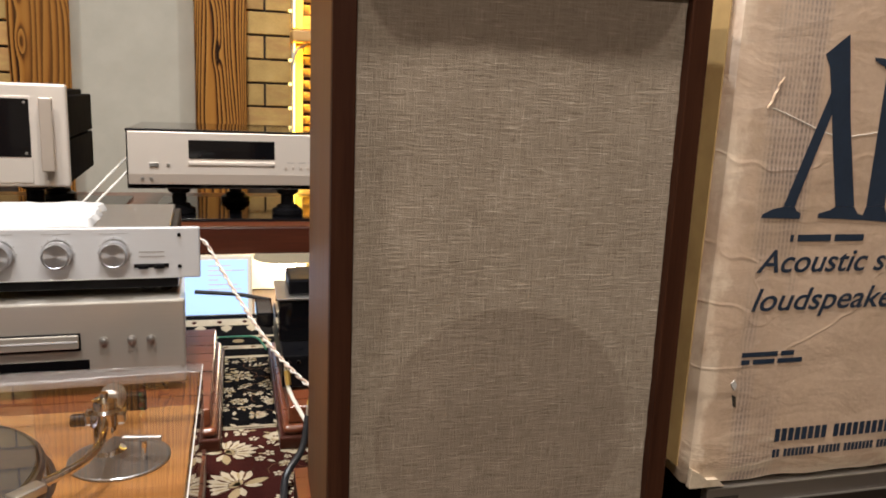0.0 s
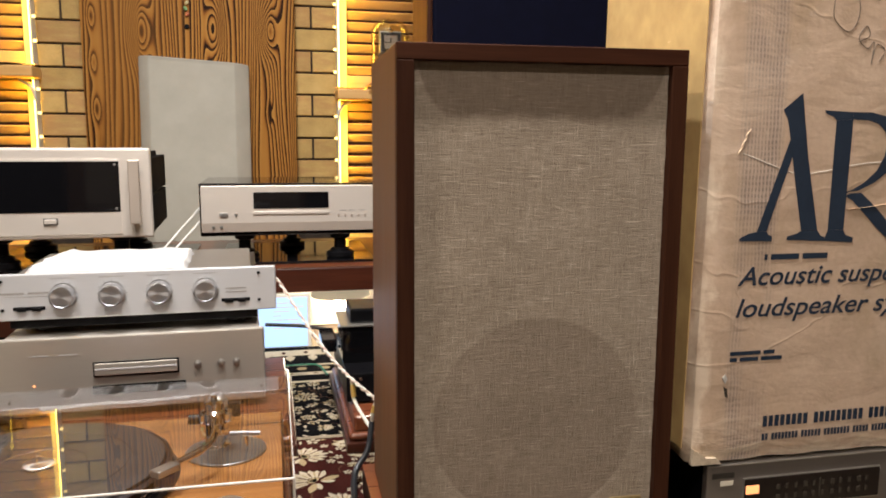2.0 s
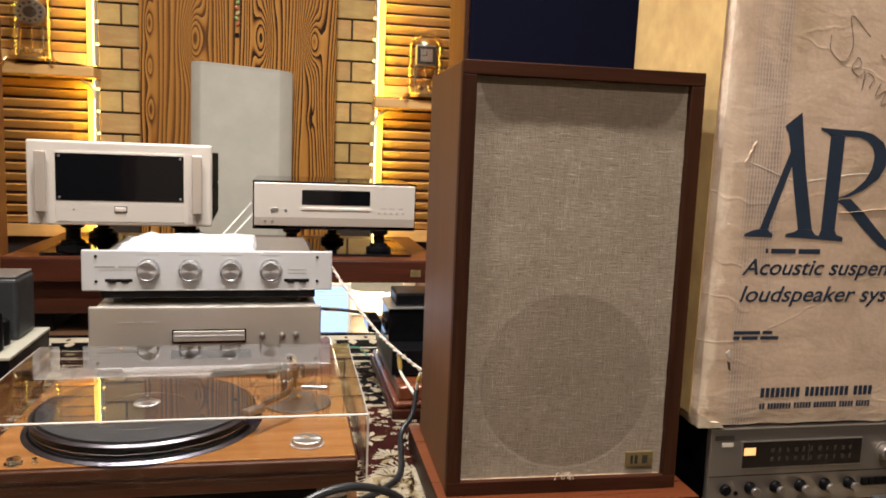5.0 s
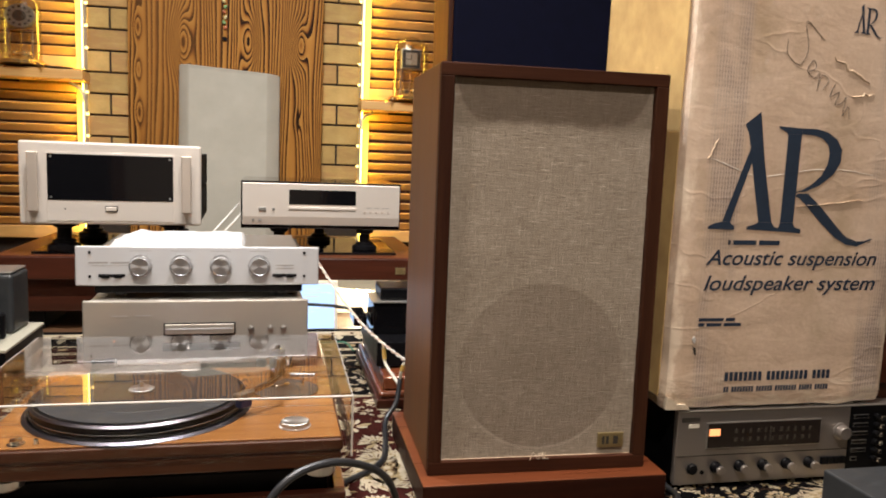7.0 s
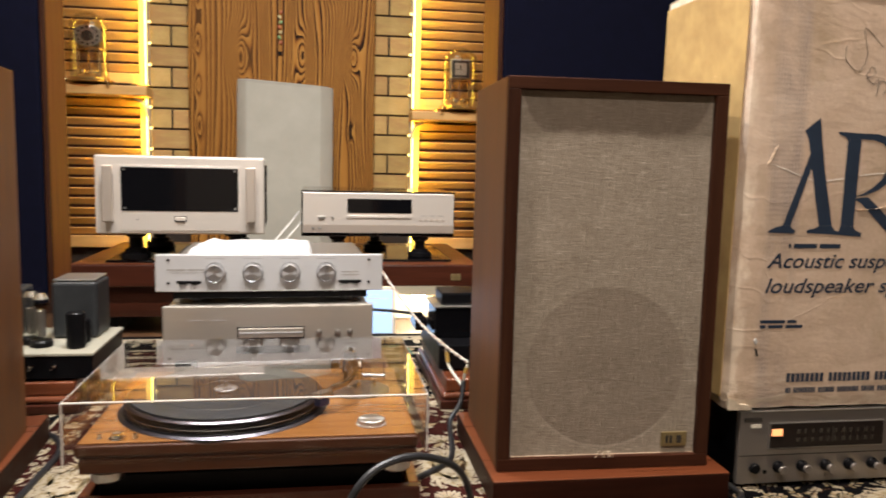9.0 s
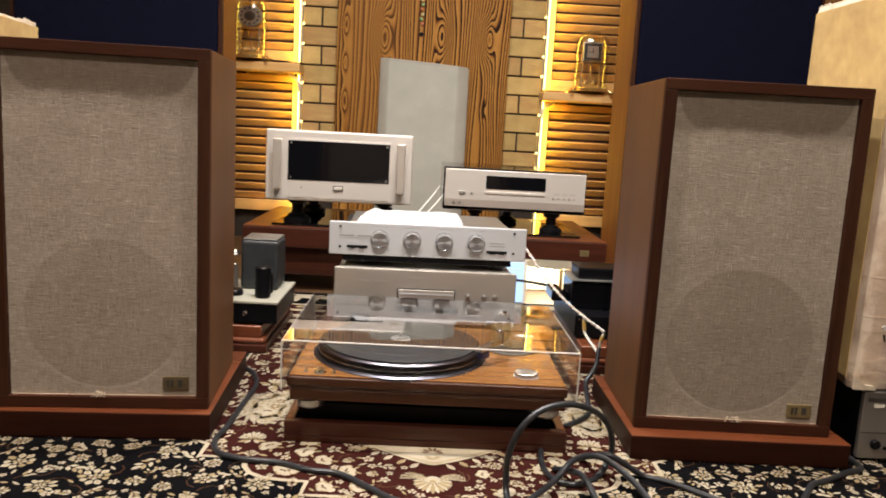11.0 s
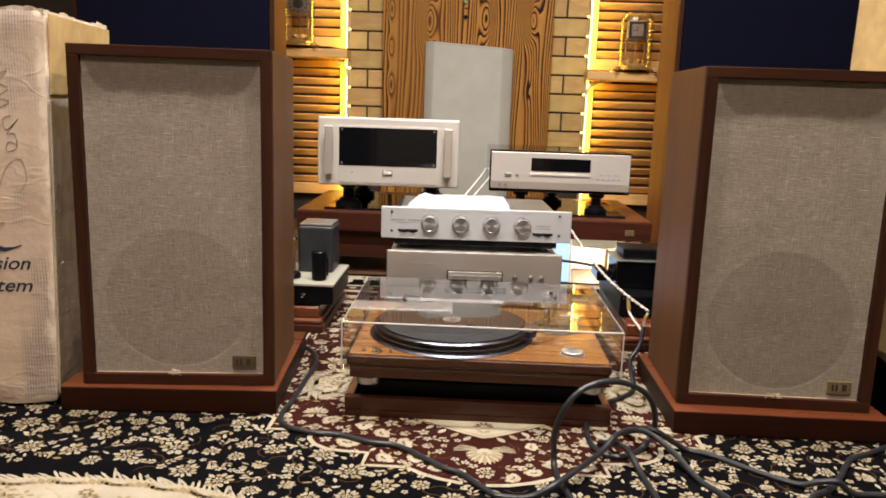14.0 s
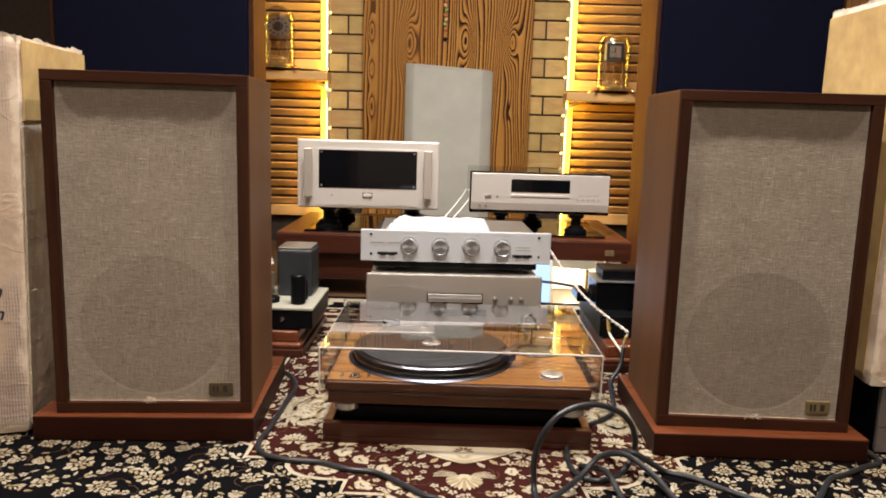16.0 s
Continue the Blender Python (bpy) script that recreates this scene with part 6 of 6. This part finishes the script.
cable([(0.475, 0.85, R), (0.468, 0.75, R), (0.466, 0.66, R), (0.462, 0.605, R), (0.426, 0.584, R), (0.377, 0.552, R), (0.345, 0.535, R), (0.322, 0.508, R), (0.286, 0.456, R), (0.250, 0.414, R), (0.211, 0.383, R), (0.16, 0.28, R)], R, "cable", L, G)

# twisted clear speaker lead from the preamplifier to the plugs
lead = thing("speaker_lead", pose(0, 0, 0), "twisted clear jacketed copper lead with gold plugs", "cable")
PTS = [(-0.075, 1.345, 0.275), (-0.052, 1.34, 0.262), (-0.030, 1.30, 0.232), (0.005, 1.23, 0.186), (0.035, 1.15, 0.156), (0.062, 1.07, 0.140), (0.098, 1.0, 0.122)]
part("strand", tube(PTS, 0.0017, 8, 14, None, (0.0021, 0.0, 30)), "copper_wire", lead, smooth=True)
part("strand", tube(PTS, 0.0017, 8, 14, None, (0.0021, math.pi, 30)), "white_wire", lead, smooth=True)
for top, mid, low in (((0.066, 1.07, 0.138), (0.069, 1.058, 0.103), (0.090, 1.005, 0.072)), ((0.098, 1.0, 0.118), (0.092, 1.0, 0.098), (0.092, 1.004, 0.080))):
    part("tail", tube([top, mid, low], 0.0031, 8, 8), "cream_plastic", lead, smooth=True)
    a, b = Vector(top).lerp(Vector(mid), 0.3), Vector(top).lerp(Vector(mid), 0.85)
    part("gold_plug", tube([a, a.lerp(b, 0.5), b], 0.0042, 12, 3), "gold", lead, "gold plated plug")
cable([(-0.08, 1.52, 0.130), (0.00, 1.50, 0.128), (0.06, 1.46, 0.126)], 0.004, "rubber", "thin black lead running to the black amplifier", "thin leads")
cable([(-0.04, 1.62, 0.004), (0.02, 1.60, 0.010), (0.04, 1.57, 0.014), (0.055, 1.53, 0.004)], 0.002, plain("green wire", (0.03, 0.16, 0.10), 0.5), "thin green wire on the rug", "thin leads")

# ---- rug ----
rug = thing("rug", pose(0, 0, 0), "black and burgundy floral rug with cream motifs", "rug")
X0, X1, Y0, Y1 = -2.0, 1.6, -1.6, 1.80
part("ground", box(X0, X1, Y0, Y1, -0.0118, 0.0, 0.002), "pile_navy", rug, "midnight black ground")
CX = -0.273
HALF = [(0.0, 0.386), (0.035, 0.389), (0.070, 0.400), (0.100, 0.415), (0.126, 0.434), (0.195, 0.434), (0.192, 0.478), (0.232, 0.480), (0.262, 0.486), (0.284, 0.500), (0.296, 0.520), (0.300, 0.545), (0.322, 0.553), (0.376, 0.553), (0.376, 0.600), (0.42, 0.625), (0.42, 1.163)]


def ribbon(bm, pts, w, z):
    """A flat line of yarn along the points."""
    prev = None
    for i, p in enumerate(pts):
        a, b = Vector(pts[max(i - 1, 0)]), Vector(pts[min(i + 1, len(pts) - 1)])
        d = (b - a).normalized()
        n = Vector((-d.y, d.x)) * w / 2
        q = Vector(p)
        cur = (bm.verts.new((q.x + n.x, q.y + n.y, z)), bm.verts.new((q.x - n.x, q.y - n.y, z)))
        if prev:
            bm.faces.new((prev[0], prev[1], cur[1], cur[0]))
        prev = cur


outline = [(CX + a, b) for a, b in HALF] + [(CX - a, b) for a, b in reversed(HALF[1:])]
back_l = [(CX - 0.42, 1.163), (CX - 0.42, 1.62), (CX - 0.13, 1.62), (CX - 0.13, 1.163)]
bm = bmesh.new()
mid = [bm.verts.new((x, y, 0.00027)) for x, y in outline]
bm.faces.new(mid)
bm.faces.new([bm.verts.new((x, y, 0.00027)) for x, y in back_l])
part("medallion", bm, "pile_red", rug, "burgundy medallion")
bm = bmesh.new()
ribbon(bm, outline, 0.009, 0.00054)
ribbon(bm, [(CX + 0.42, 1.167), (CX - 0.12, 1.167)], 0.010, 0.00054)
ribbon(bm, [(X0, 1.50), (CX - 0.1, 1.50), (X1, 1.50)], 0.012, 0.00054)
ribbon(bm, [(X0, 1.56), (X1, 1.56)], 0.022, 0.00054)
ribbon(bm, [(X0, 1.63), (X1, 1.63)], 0.012, 0.00054)
ribbon(bm, [(X0, 1.74), (X1, 1.74)], 0.05, 0.00054)
part("border_line", bm, "pile_cream", rug, "cream outline")

rnd = random.Random(11)


def petal(bm, c, a, r0, r1, w, z):
    d = Vector((math.cos(a), math.sin(a)))
    n = Vector((-d.y, d.x))
    prof = [(r0, 0.0), (r0 + (r1 - r0) * 0.35, w * 0.8), (r0 + (r1 - r0) * 0.7, w), (r1, w * 0.25), (r1, -w * 0.25), (r0 + (r1 - r0) * 0.7, -w), (r0 + (r1 - r0) * 0.35, -w * 0.8)]
    bm.faces.new([bm.verts.new((c[0] + d.x * p + n.x * q, c[1] + d.y * p + n.y * q, z)) for p, q in prof])


def disc(bm, c, r, z, n=8):
    bm.faces.new([bm.verts.new((c[0] + r * math.cos(2 * math.pi * i / n), c[1] + r * math.sin(2 * math.pi * i / n), z)) for i in range(n)])


cream, tan, brown, red = bmesh.new(), bmesh.new(), bmesh.new(), bmesh.new()


def leaf(bm, c, a, r0, r1, w, z):
    """A pointed leaf or petal."""
    d = Vector((math.cos(a), math.sin(a)))
    n = Vector((-d.y, d.x))
    q_ = r1 - r0
    prof = [(r0, 0.0), (r0 + q_ * 0.28, w * 0.75), (r0 + q_ * 0.6, w), (r0 + q_ * 0.85, w * 0.5), (r1, 0.0), (r0 + q_ * 0.85, -w * 0.5), (r0 + q_ * 0.6, -w), (r0 + q_ * 0.28, -w * 0.75)]
    bm.faces.new([bm.verts.new((c[0] + d.x * p + n.x * q, c[1] + d.y * p + n.y * q, z)) for p, q in prof])


def bloom(c, r, n, a0, fancy):
    """A carnation: ragged pale petals round a darker broken ring and a small heart."""
    for k in range(n):
        a = a0 + 2 * math.pi * (k + rnd.uniform(-0.15, 0.15)) / n
        q = r * rnd.choice((1.0, 0.92, 0.78))
        leaf(cream if k % 4 else tan, c, a, r * 0.40, q, r * 1.75 / n, 0.00082)
        if fancy:
            leaf(tan, c, a, r * 0.50, q * 0.86, r * 0.50 / n, 0.00102)
    m_ = max(5, n * 2 // 3)
    for k in range(m_):
        a = a0 + 0.3 + 2 * math.pi * k / m_
        leaf(tan if k % 2 else cream, c, a, r * 0.10, r * 0.40, r * 0.62 / m_, 0.00086)
    disc(brown, c, r * 0.13, 0.00109, 7)
    disc(cream, c, r * 0.07, 0.00126, 6)


def palmette(c, r, a0):
    """Half-opened blossom seen from the side, its petals fanned one way over two sepals."""
    for k in range(9):
        a = a0 + (k - 4) * 0.30
        leaf(cream, c, a, r * 0.25, r * (1.0 - 0.06 * abs(k - 4)) * rnd.uniform(0.86, 1.06), r * 0.115, 0.00082)
        leaf(tan if k % 2 else brown, c, a + 0.15, r * 0.30, r * 0.70, r * 0.035, 0.00102)
    for k in range(5):
        leaf(tan, c, a0 + (k - 2) * 0.45, 0.0, r * 0.30, r * 0.07, 0.00086)
    for s in (-1, 1):
        leaf(tan, c, a0 + s * 2.0, r * 0.1, r * 0.75, r * 0.13, 0.00082)
        leaf(cream, c, a0 + s * 2.5, r * 0.1, r * 0.55, r * 0.10, 0.00080)


def floret(c, r, a0):
    """A small five-petalled flower with a dark eye."""
    for k in range(5):
        petal(cream, c, a0 + k * 2 * math.pi / 5 + rnd.uniform(-0.12, 0.12), r * 0.12, r * rnd.uniform(0.9, 1.05), r * 0.30, 0.00078)
    disc(brown, c, r * 0.22, 0.00104, 6)


def sprig(c, a, r):
    """A bent stem with paired pointed leaves and a bud or floret at its end."""
    bend = rnd.uniform(-0.8, 0.8)

    def on(t):
        return (c[0] + r * t * math.cos(a + bend * t), c[1] + r * t * math.sin(a + bend * t))
    ribbon(brown, [on(t) for t in (-0.25, 0.1, 0.4, 0.7, 1.0)], 0.0013, 0.00068)
    for k in range(3):
        q = on(0.08 + 0.30 * k)
        for s in (-1, 1):
            leaf(cream if rnd.random() < 0.65 else tan, q, a + bend * 0.3 * k + s * rnd.uniform(0.45, 1.0), r * 0.06, r * rnd.uniform(0.36, 0.56), r * rnd.uniform(0.075, 0.11), 0.00075)
    if rnd.random() < 0.55:
        floret(on(1.02), r * 0.24, a)
    else:
        leaf(cream, on(0.9), a + bend, 0, r * 0.5, r * 0.12, 0.00075)


def in_medallion(x, y):
    h = abs(x - CX)
    if y > 1.163:
        return -0.42 < x - CX < -0.13 and y < 1.62
    lim = None
    for (a, b), (c, d) in zip(HALF, HALF[1:]):
        if min(a, c) <= h <= max(a, c) and abs(c - a) > 1e-6:
            v = b + (d - b) * (h - a) / (c - a)
            lim = v if lim is None else max(lim, v)
    return h < 0.42 and (lim is not None and y > lim)


spots = []
cells = {}


def settle(x, y, r):
    spots.append((x, y, r))
    cells.setdefault((int(x // 0.08), int(y // 0.08)), []).append((x, y, r))


def nearby(x, y):
    i, j = int(x // 0.08), int(y // 0.08)
    return [q for a in (-1, 0, 1) for b in (-1, 0, 1) for q in cells.get((i + a, j + b), ())]


def dotted(c, r, a0):
    """A blown blossom of round lobes with dark eyes along its heart."""
    for k in range(6):
        a = a0 + (k - 2.5) * 0.62
        q = rnd.uniform(0.55, 0.7)
        p = (c[0] + r * q * math.cos(a), c[1] + r * q * math.sin(a))
        disc(cream if k % 2 else tan, p, r * rnd.uniform(0.30, 0.42), 0.00080 + 0.00002 * k, 7)
        disc(cream, p, r * 0.22, 0.00098, 6)
    disc(cream, c, r * 0.5, 0.00094, 9)
    for k in range(3):
        a = a0 + (k - 1) * 0.8
        disc(brown, (c[0] + r * 0.34 * math.cos(a), c[1] + r * 0.34 * math.sin(a)), r * 0.13, 0.00112, 6)
    for s in (-1, 1):
        petal(tan, c, a0 + s * 2.5, r * 0.2, r * 1.05, r * 0.12, 0.00076)


# the axis of the medallion: a scallop, a fan and a small flower, with blossoms either side
MX = -0.273
arc = [(MX + 0.110 * u, 0.553 + 0.068 * abs(u) ** 1.25) for u in (-1, -0.8, -0.6, -0.4, -0.2, -0.08, 0, 0.08, 0.2, 0.4, 0.6, 0.8, 1)]
cream.faces.new([cream.verts.new((x, y, 0.00070)) for x, y in arc + [(MX + 0.105, 0.70), (MX - 0.105, 0.70)]])
ribbon(tan, [(x, y + 0.009) for x, y in arc], 0.0022, 0.00084)
ribbon(brown, [(x, y - 0.002) for x, y in arc], 0.0012, 0.00088)
for i, (x, y) in enumerate(arc):
    if abs(x - MX) > 0.012:
        leaf(cream if i % 3 else tan, (x, y - 0.003), -0.95 if x > MX else -2.19, 0.0, 0.024, 0.0055, 0.00080)
for k in range(6):
    petal(brown, (MX, 0.602), math.pi * k / 5, 0.004, 0.019, 0.0030, 0.00092)
    petal(tan, (MX, 0.585), math.pi + math.pi * k / 5, 0.003, 0.013, 0.0026, 0.00094)
for k in range(15):
    a = -math.pi / 2 + (k - 7) * 0.20
    petal(tan if k % 2 else cream, (MX, 0.500), a, 0.010, 0.046 - 0.0022 * abs(k - 7), 0.0040, 0.00082 + 0.00001 * (k % 2))
for s in (-1, 1):
    for k in range(6):
        a = (0.10 + 0.17 * k) if s > 0 else math.pi - (0.10 + 0.17 * k)
        ribbon(tan if k % 2 else cream, [(MX + s * 0.008, 0.500), (MX + 0.028 * math.cos(a), 0.502 + 0.018 * math.sin(a)), (MX + 0.052 * math.cos(a - s * 0.2), 0.502 + 0.030 * math.sin(a - s * 0.1))], 0.0024, 0.00080)
disc(cream, (MX, 0.500), 0.0125, 0.00100, 12)
disc(tan, (MX, 0.494), 0.0060, 0.00110, 8)
bloom((MX, 0.428), 0.021, 8, 0.3, True)
settle(MX, 0.60, 0.075)
settle(MX, 0.505, 0.050)
settle(MX, 0.428, 0.020)
for dx, y, r, a in ((0.108, 0.469, 0.020, -1.0), (0.075, 0.437, 0.017, -1.2), (0.160, 0.464, 0.019, -0.6), (0.206, 0.584, 0.022, 0.4), (0.173, 0.556, 0.020, -0.4), (0.206, 0.62, 0.020, 1.2), (0.270, 0.60, 0.022, 0.8)):
    for s in (-1, 1):
        dotted((MX + s * dx, y), r, a if s > 0 else math.pi - a)
        settle(MX + s * dx, y, r)
BIG = [(-0.600, 0.905, 0.045, 0.8), (-0.585, 0.985, 0.045, 2.2), (-0.570, 1.075, 0.05, 1.0), (0.025, 0.815, 0.045, 1.2), (0.035, 0.895, 0.045, 2.0), (0.005, 0.655, 0.035, 1.4), (-0.580, 0.625, 0.035, 1.7), (0.0, 0.98, 0.055, 2.4), (-0.02, 1.08, 0.05, 0.5)]
for x, y, r, a in BIG:
    palmette((x, y), r, a)
    settle(x, y, r)
def clear_of(x, y, r, factor):
    return not any((x - a) ** 2 + (y - b) ** 2 < ((r + c) * factor) ** 2 for a, b, c in nearby(x, y))


def on_ground(x, y, r, med):
    """Whether a motif of that reach stays on its own colour and clear of the large paisley."""
    if any(in_medallion(x + dx, y + dy) != med for dx, dy in ((r, 0), (-r, 0), (0, -r), (0, r * 0.6))):
        return False
    return ((x + 0.90) / 0.34) ** 2 + ((y - 0.235) / 0.165) ** 2 > 1.0


# large blossoms first, then sprays, then florets and loose leaves in what is left
for tries in range(30000):
    x, y = rnd.uniform(-1.75, 1.30), rnd.uniform(0.0, 1.48) if tries < 20000 else rnd.uniform(-1.50, 0.0)
    med = in_medallion(x, y)
    r = rnd.choice((0.017, 0.021, 0.025, 0.029)) if not med else rnd.choice((0.013, 0.016, 0.020, 0.024))
    if not clear_of(x, y, r, 1.28 if not med else 1.12) or not on_ground(x, y, r, med):
        continue
    settle(x, y, r)
    a, kind = rnd.uniform(0, 6.28), rnd.random()
    if med and kind < 0.45:
        dotted((x, y), r, a)
    elif kind < 0.68:
        bloom((x, y), r, rnd.choice((9, 11, 12, 13)), a, r > 0.02)
    else:
        palmette((x, y), r * 1.1, a)
for tries in range(34000):
    x, y = rnd.uniform(-1.75, 1.30), rnd.uniform(0.0, 1.48) if tries < 24000 else rnd.uniform(-1.50, 0.0)
    med = in_medallion(x, y)
    r = rnd.choice((0.013, 0.016, 0.019))
    if not clear_of(x, y, r, 0.94 if med else 0.99) or not on_ground(x, y, r, med):
        continue
    settle(x, y, r)
    a = rnd.uniform(0, 6.28)
    if med and rnd.random() < 0.6:
        floret((x, y), r * 0.72, a)
        leaf(tan, (x, y), a, r * 0.6, r * 1.25, r * 0.16, 0.00074)
    else:
        sprig((x - r * 0.9 * math.cos(a), y - r * 0.9 * math.sin(a)), a, r * 2.0)
for _ in range(30000):
    x, y = rnd.uniform(-1.75, 1.30), rnd.uniform(0.0, 1.48)
    med = in_medallion(x, y)
    if not clear_of(x, y, 0.006, 0.92) or not on_ground(x, y, 0.008, med):
        continue
    if not med and rnd.random() < 0.35:
        continue
    a, kind = rnd.uniform(0, 6.28), rnd.random()
    settle(x, y, 0.008)
    if kind < (0.5 if med else 0.28):
        floret((x, y), rnd.uniform(0.006, 0.009), a)
    elif kind < 0.72:
        leaf(rnd.choice((cream, cream, tan)), (x, y), a, -0.007, rnd.uniform(0.007, 0.011), rnd.uniform(0.002, 0.0035), 0.00071)
    else:
        ribbon(brown, [(x + 0.02 * t * math.cos(a + t * 0.5), y + 0.02 * t * math.sin(a + t * 0.5)) for t in (-1, -0.3, 0.4, 1)], 0.0013, 0.00065)
# border blocks at the far edge
x = X0 + 0.02
while x < X1 - 0.04:
    disc(tan, (x, 1.60), 0.013, 0.00082, 6)
    petal(cream, (x + 0.03, 1.665), 1.57, 0, 0.05, 0.012, 0.00082)
    petal(red, (x + 0.015, 1.74), 1.57, -0.012, 0.012, 0.006, 0.00082)
    disc(brown, (x + 0.03, 1.56), 0.006, 0.00082, 6)
    x += 0.055
# paisleys: cream bodies with feathered rims and inner sprays


def paisley(cx, cy, rx, ry, n):
    pb = bmesh.new()
    ring = [(cx + rx * (1 + 0.06 * math.sin(3 * t)) * math.cos(t) + 0.12 * rx * math.sin(t), cy + ry * math.sin(t) * (1 + 0.12 * math.cos(t))) for t in [2 * math.pi * i / n for i in range(n)]]
    pb.faces.new([pb.verts.new((x, y, 0.00041)) for x, y in ring])
    for i, (x, y) in enumerate(ring):
        a = math.atan2((y - cy) / ry ** 2, (x - cx) / rx ** 2)
        L = 0.012 + 0.022 * rnd.random() * (0.4 + 0.6 * abs(math.sin(i * 0.37)))
        petal(pb, (x, y), a + 0.85 + rnd.uniform(-0.4, 0.4), -0.010, L, 0.0024, 0.00054)
        petal(tan, (x - 0.006 * math.cos(a), y - 0.006 * math.sin(a)), a + 0.95, -0.006, L * 0.6, 0.00054, 0.00071)
        petal(tan, (x - 0.020 * math.cos(a), y - 0.020 * math.sin(a)), a + 1.2 + 0.6 * math.sin(i * 0.9), -0.004, 0.016, 0.0055, 0.00068)
    part("paisley", pb, "pile_cream", rug, "cream paisley with a feathered rim")
    m = int(70 * rx * ry / 0.035)
    for k in range(m):
        t = k * 2.4
        c = (cx + 0.72 * rx * math.sqrt((k + 0.5) / m) * math.cos(t), cy + 0.66 * ry * math.sqrt((k + 0.5) / m) * math.sin(t))
        R0 = rnd.uniform(0.010, 0.019)
        if k % 3 == 0:
            for j in range(7):
                petal(brown, c, t + j * 0.9, R0 * 0.3, R0, R0 * 0.10, 0.00082)
                petal(tan, c, t + 0.45 + j * 0.9, R0 * 0.2, R0 * 0.9, R0 * 0.2, 0.00068)
        elif k % 3 == 1:
            for j in range(4):
                petal(tan, c, t + j * 1.5, R0 * 0.15, R0, R0 * 0.24, 0.00068)
        else:
            ribbon(brown, [(c[0] + 0.02 * u * math.cos(t + u), c[1] + 0.02 * u * math.sin(t + u)) for u in (-1, -0.4, 0.3, 1)], 0.00054, 0.00071)


paisley(-0.90, 0.235, 0.30, 0.118, 170)
paisley(-1.16, 0.425, 0.085, 0.055, 40)
paisley(0.028, 0.785, 0.046, 0.072, 46)
paisley(-0.582, 0.785, 0.048, 0.075, 46)
paisley(0.74, 0.575, 0.075, 0.045, 36)
for name, b, mt in (("cream_pattern", cream, "pile_cream"), ("tan_pattern", tan, "pile_tan"), ("brown_pattern", brown, "pile_brown"), ("red_pattern", red, "pile_red")):
    o = part(name, b, mt, rug)
    o["kind"] = "stuff"

# ---- ceiling downlights ----
for x, y, power, tone in DOWNLIGHTS:
    d = thing("ceiling_light", pose(x, y, CEILING), "small round recessed ceiling downlight", "ceiling light", "ceiling downlights")
    part("rim", lathe([(0.060, 0.0), (0.060, -0.006), (0.052, -0.010), (0.045, -0.006), (0.045, 0.0)], pose(0, 0, 0.05), 32), "chrome", d)
    part("lens", lathe([(0.044, 0.0), (0.044, -0.004), (0.0, -0.004)], pose(0, 0, 0.05), 24), "bulb", d)
    la = bpy.data.lights.new("downlight", "AREA")
    la.shape, la.size, la.energy, la.color = "DISK", 0.09, power, tone
    lo = new("downlight", la)
    lo.location = (x, y, CEILING + 0.035)

# ---- bricks ----
BL, BH, BJ = 0.2312, 0.0867, 0.008
tmpl = {}


def brick(x0, x1, z):
    key = round(x1 - x0, 3)
    if key not in tmpl:
        o = part("brick", box(0, x1 - x0 - BJ, -0.010, 0.012, 0, BH - BJ, 0.0022, 1), "brick", wall_back)
        tmpl[key] = o.data
    else:
        o = new("brick", tmpl[key])
        o.parent = wall_back
    o.location = (x0 + BJ / 2, BACK, z)


ZB = 0.026
for row in range(0, 20):
    z = ZB + row * BH
    if z < 0.15:
        continue
    shift = 0 if row % 2 else BL / 2
    k0 = -0.8165 - 4 * BL + shift
    for k in range(12):
        a = k0 + k * BL
        for lo_, hi_ in ((-0.99, -0.66), (-0.04, 0.33)):
            if a + BL > lo_ and a < hi_:
                brick(a, a + BL, z)
                break
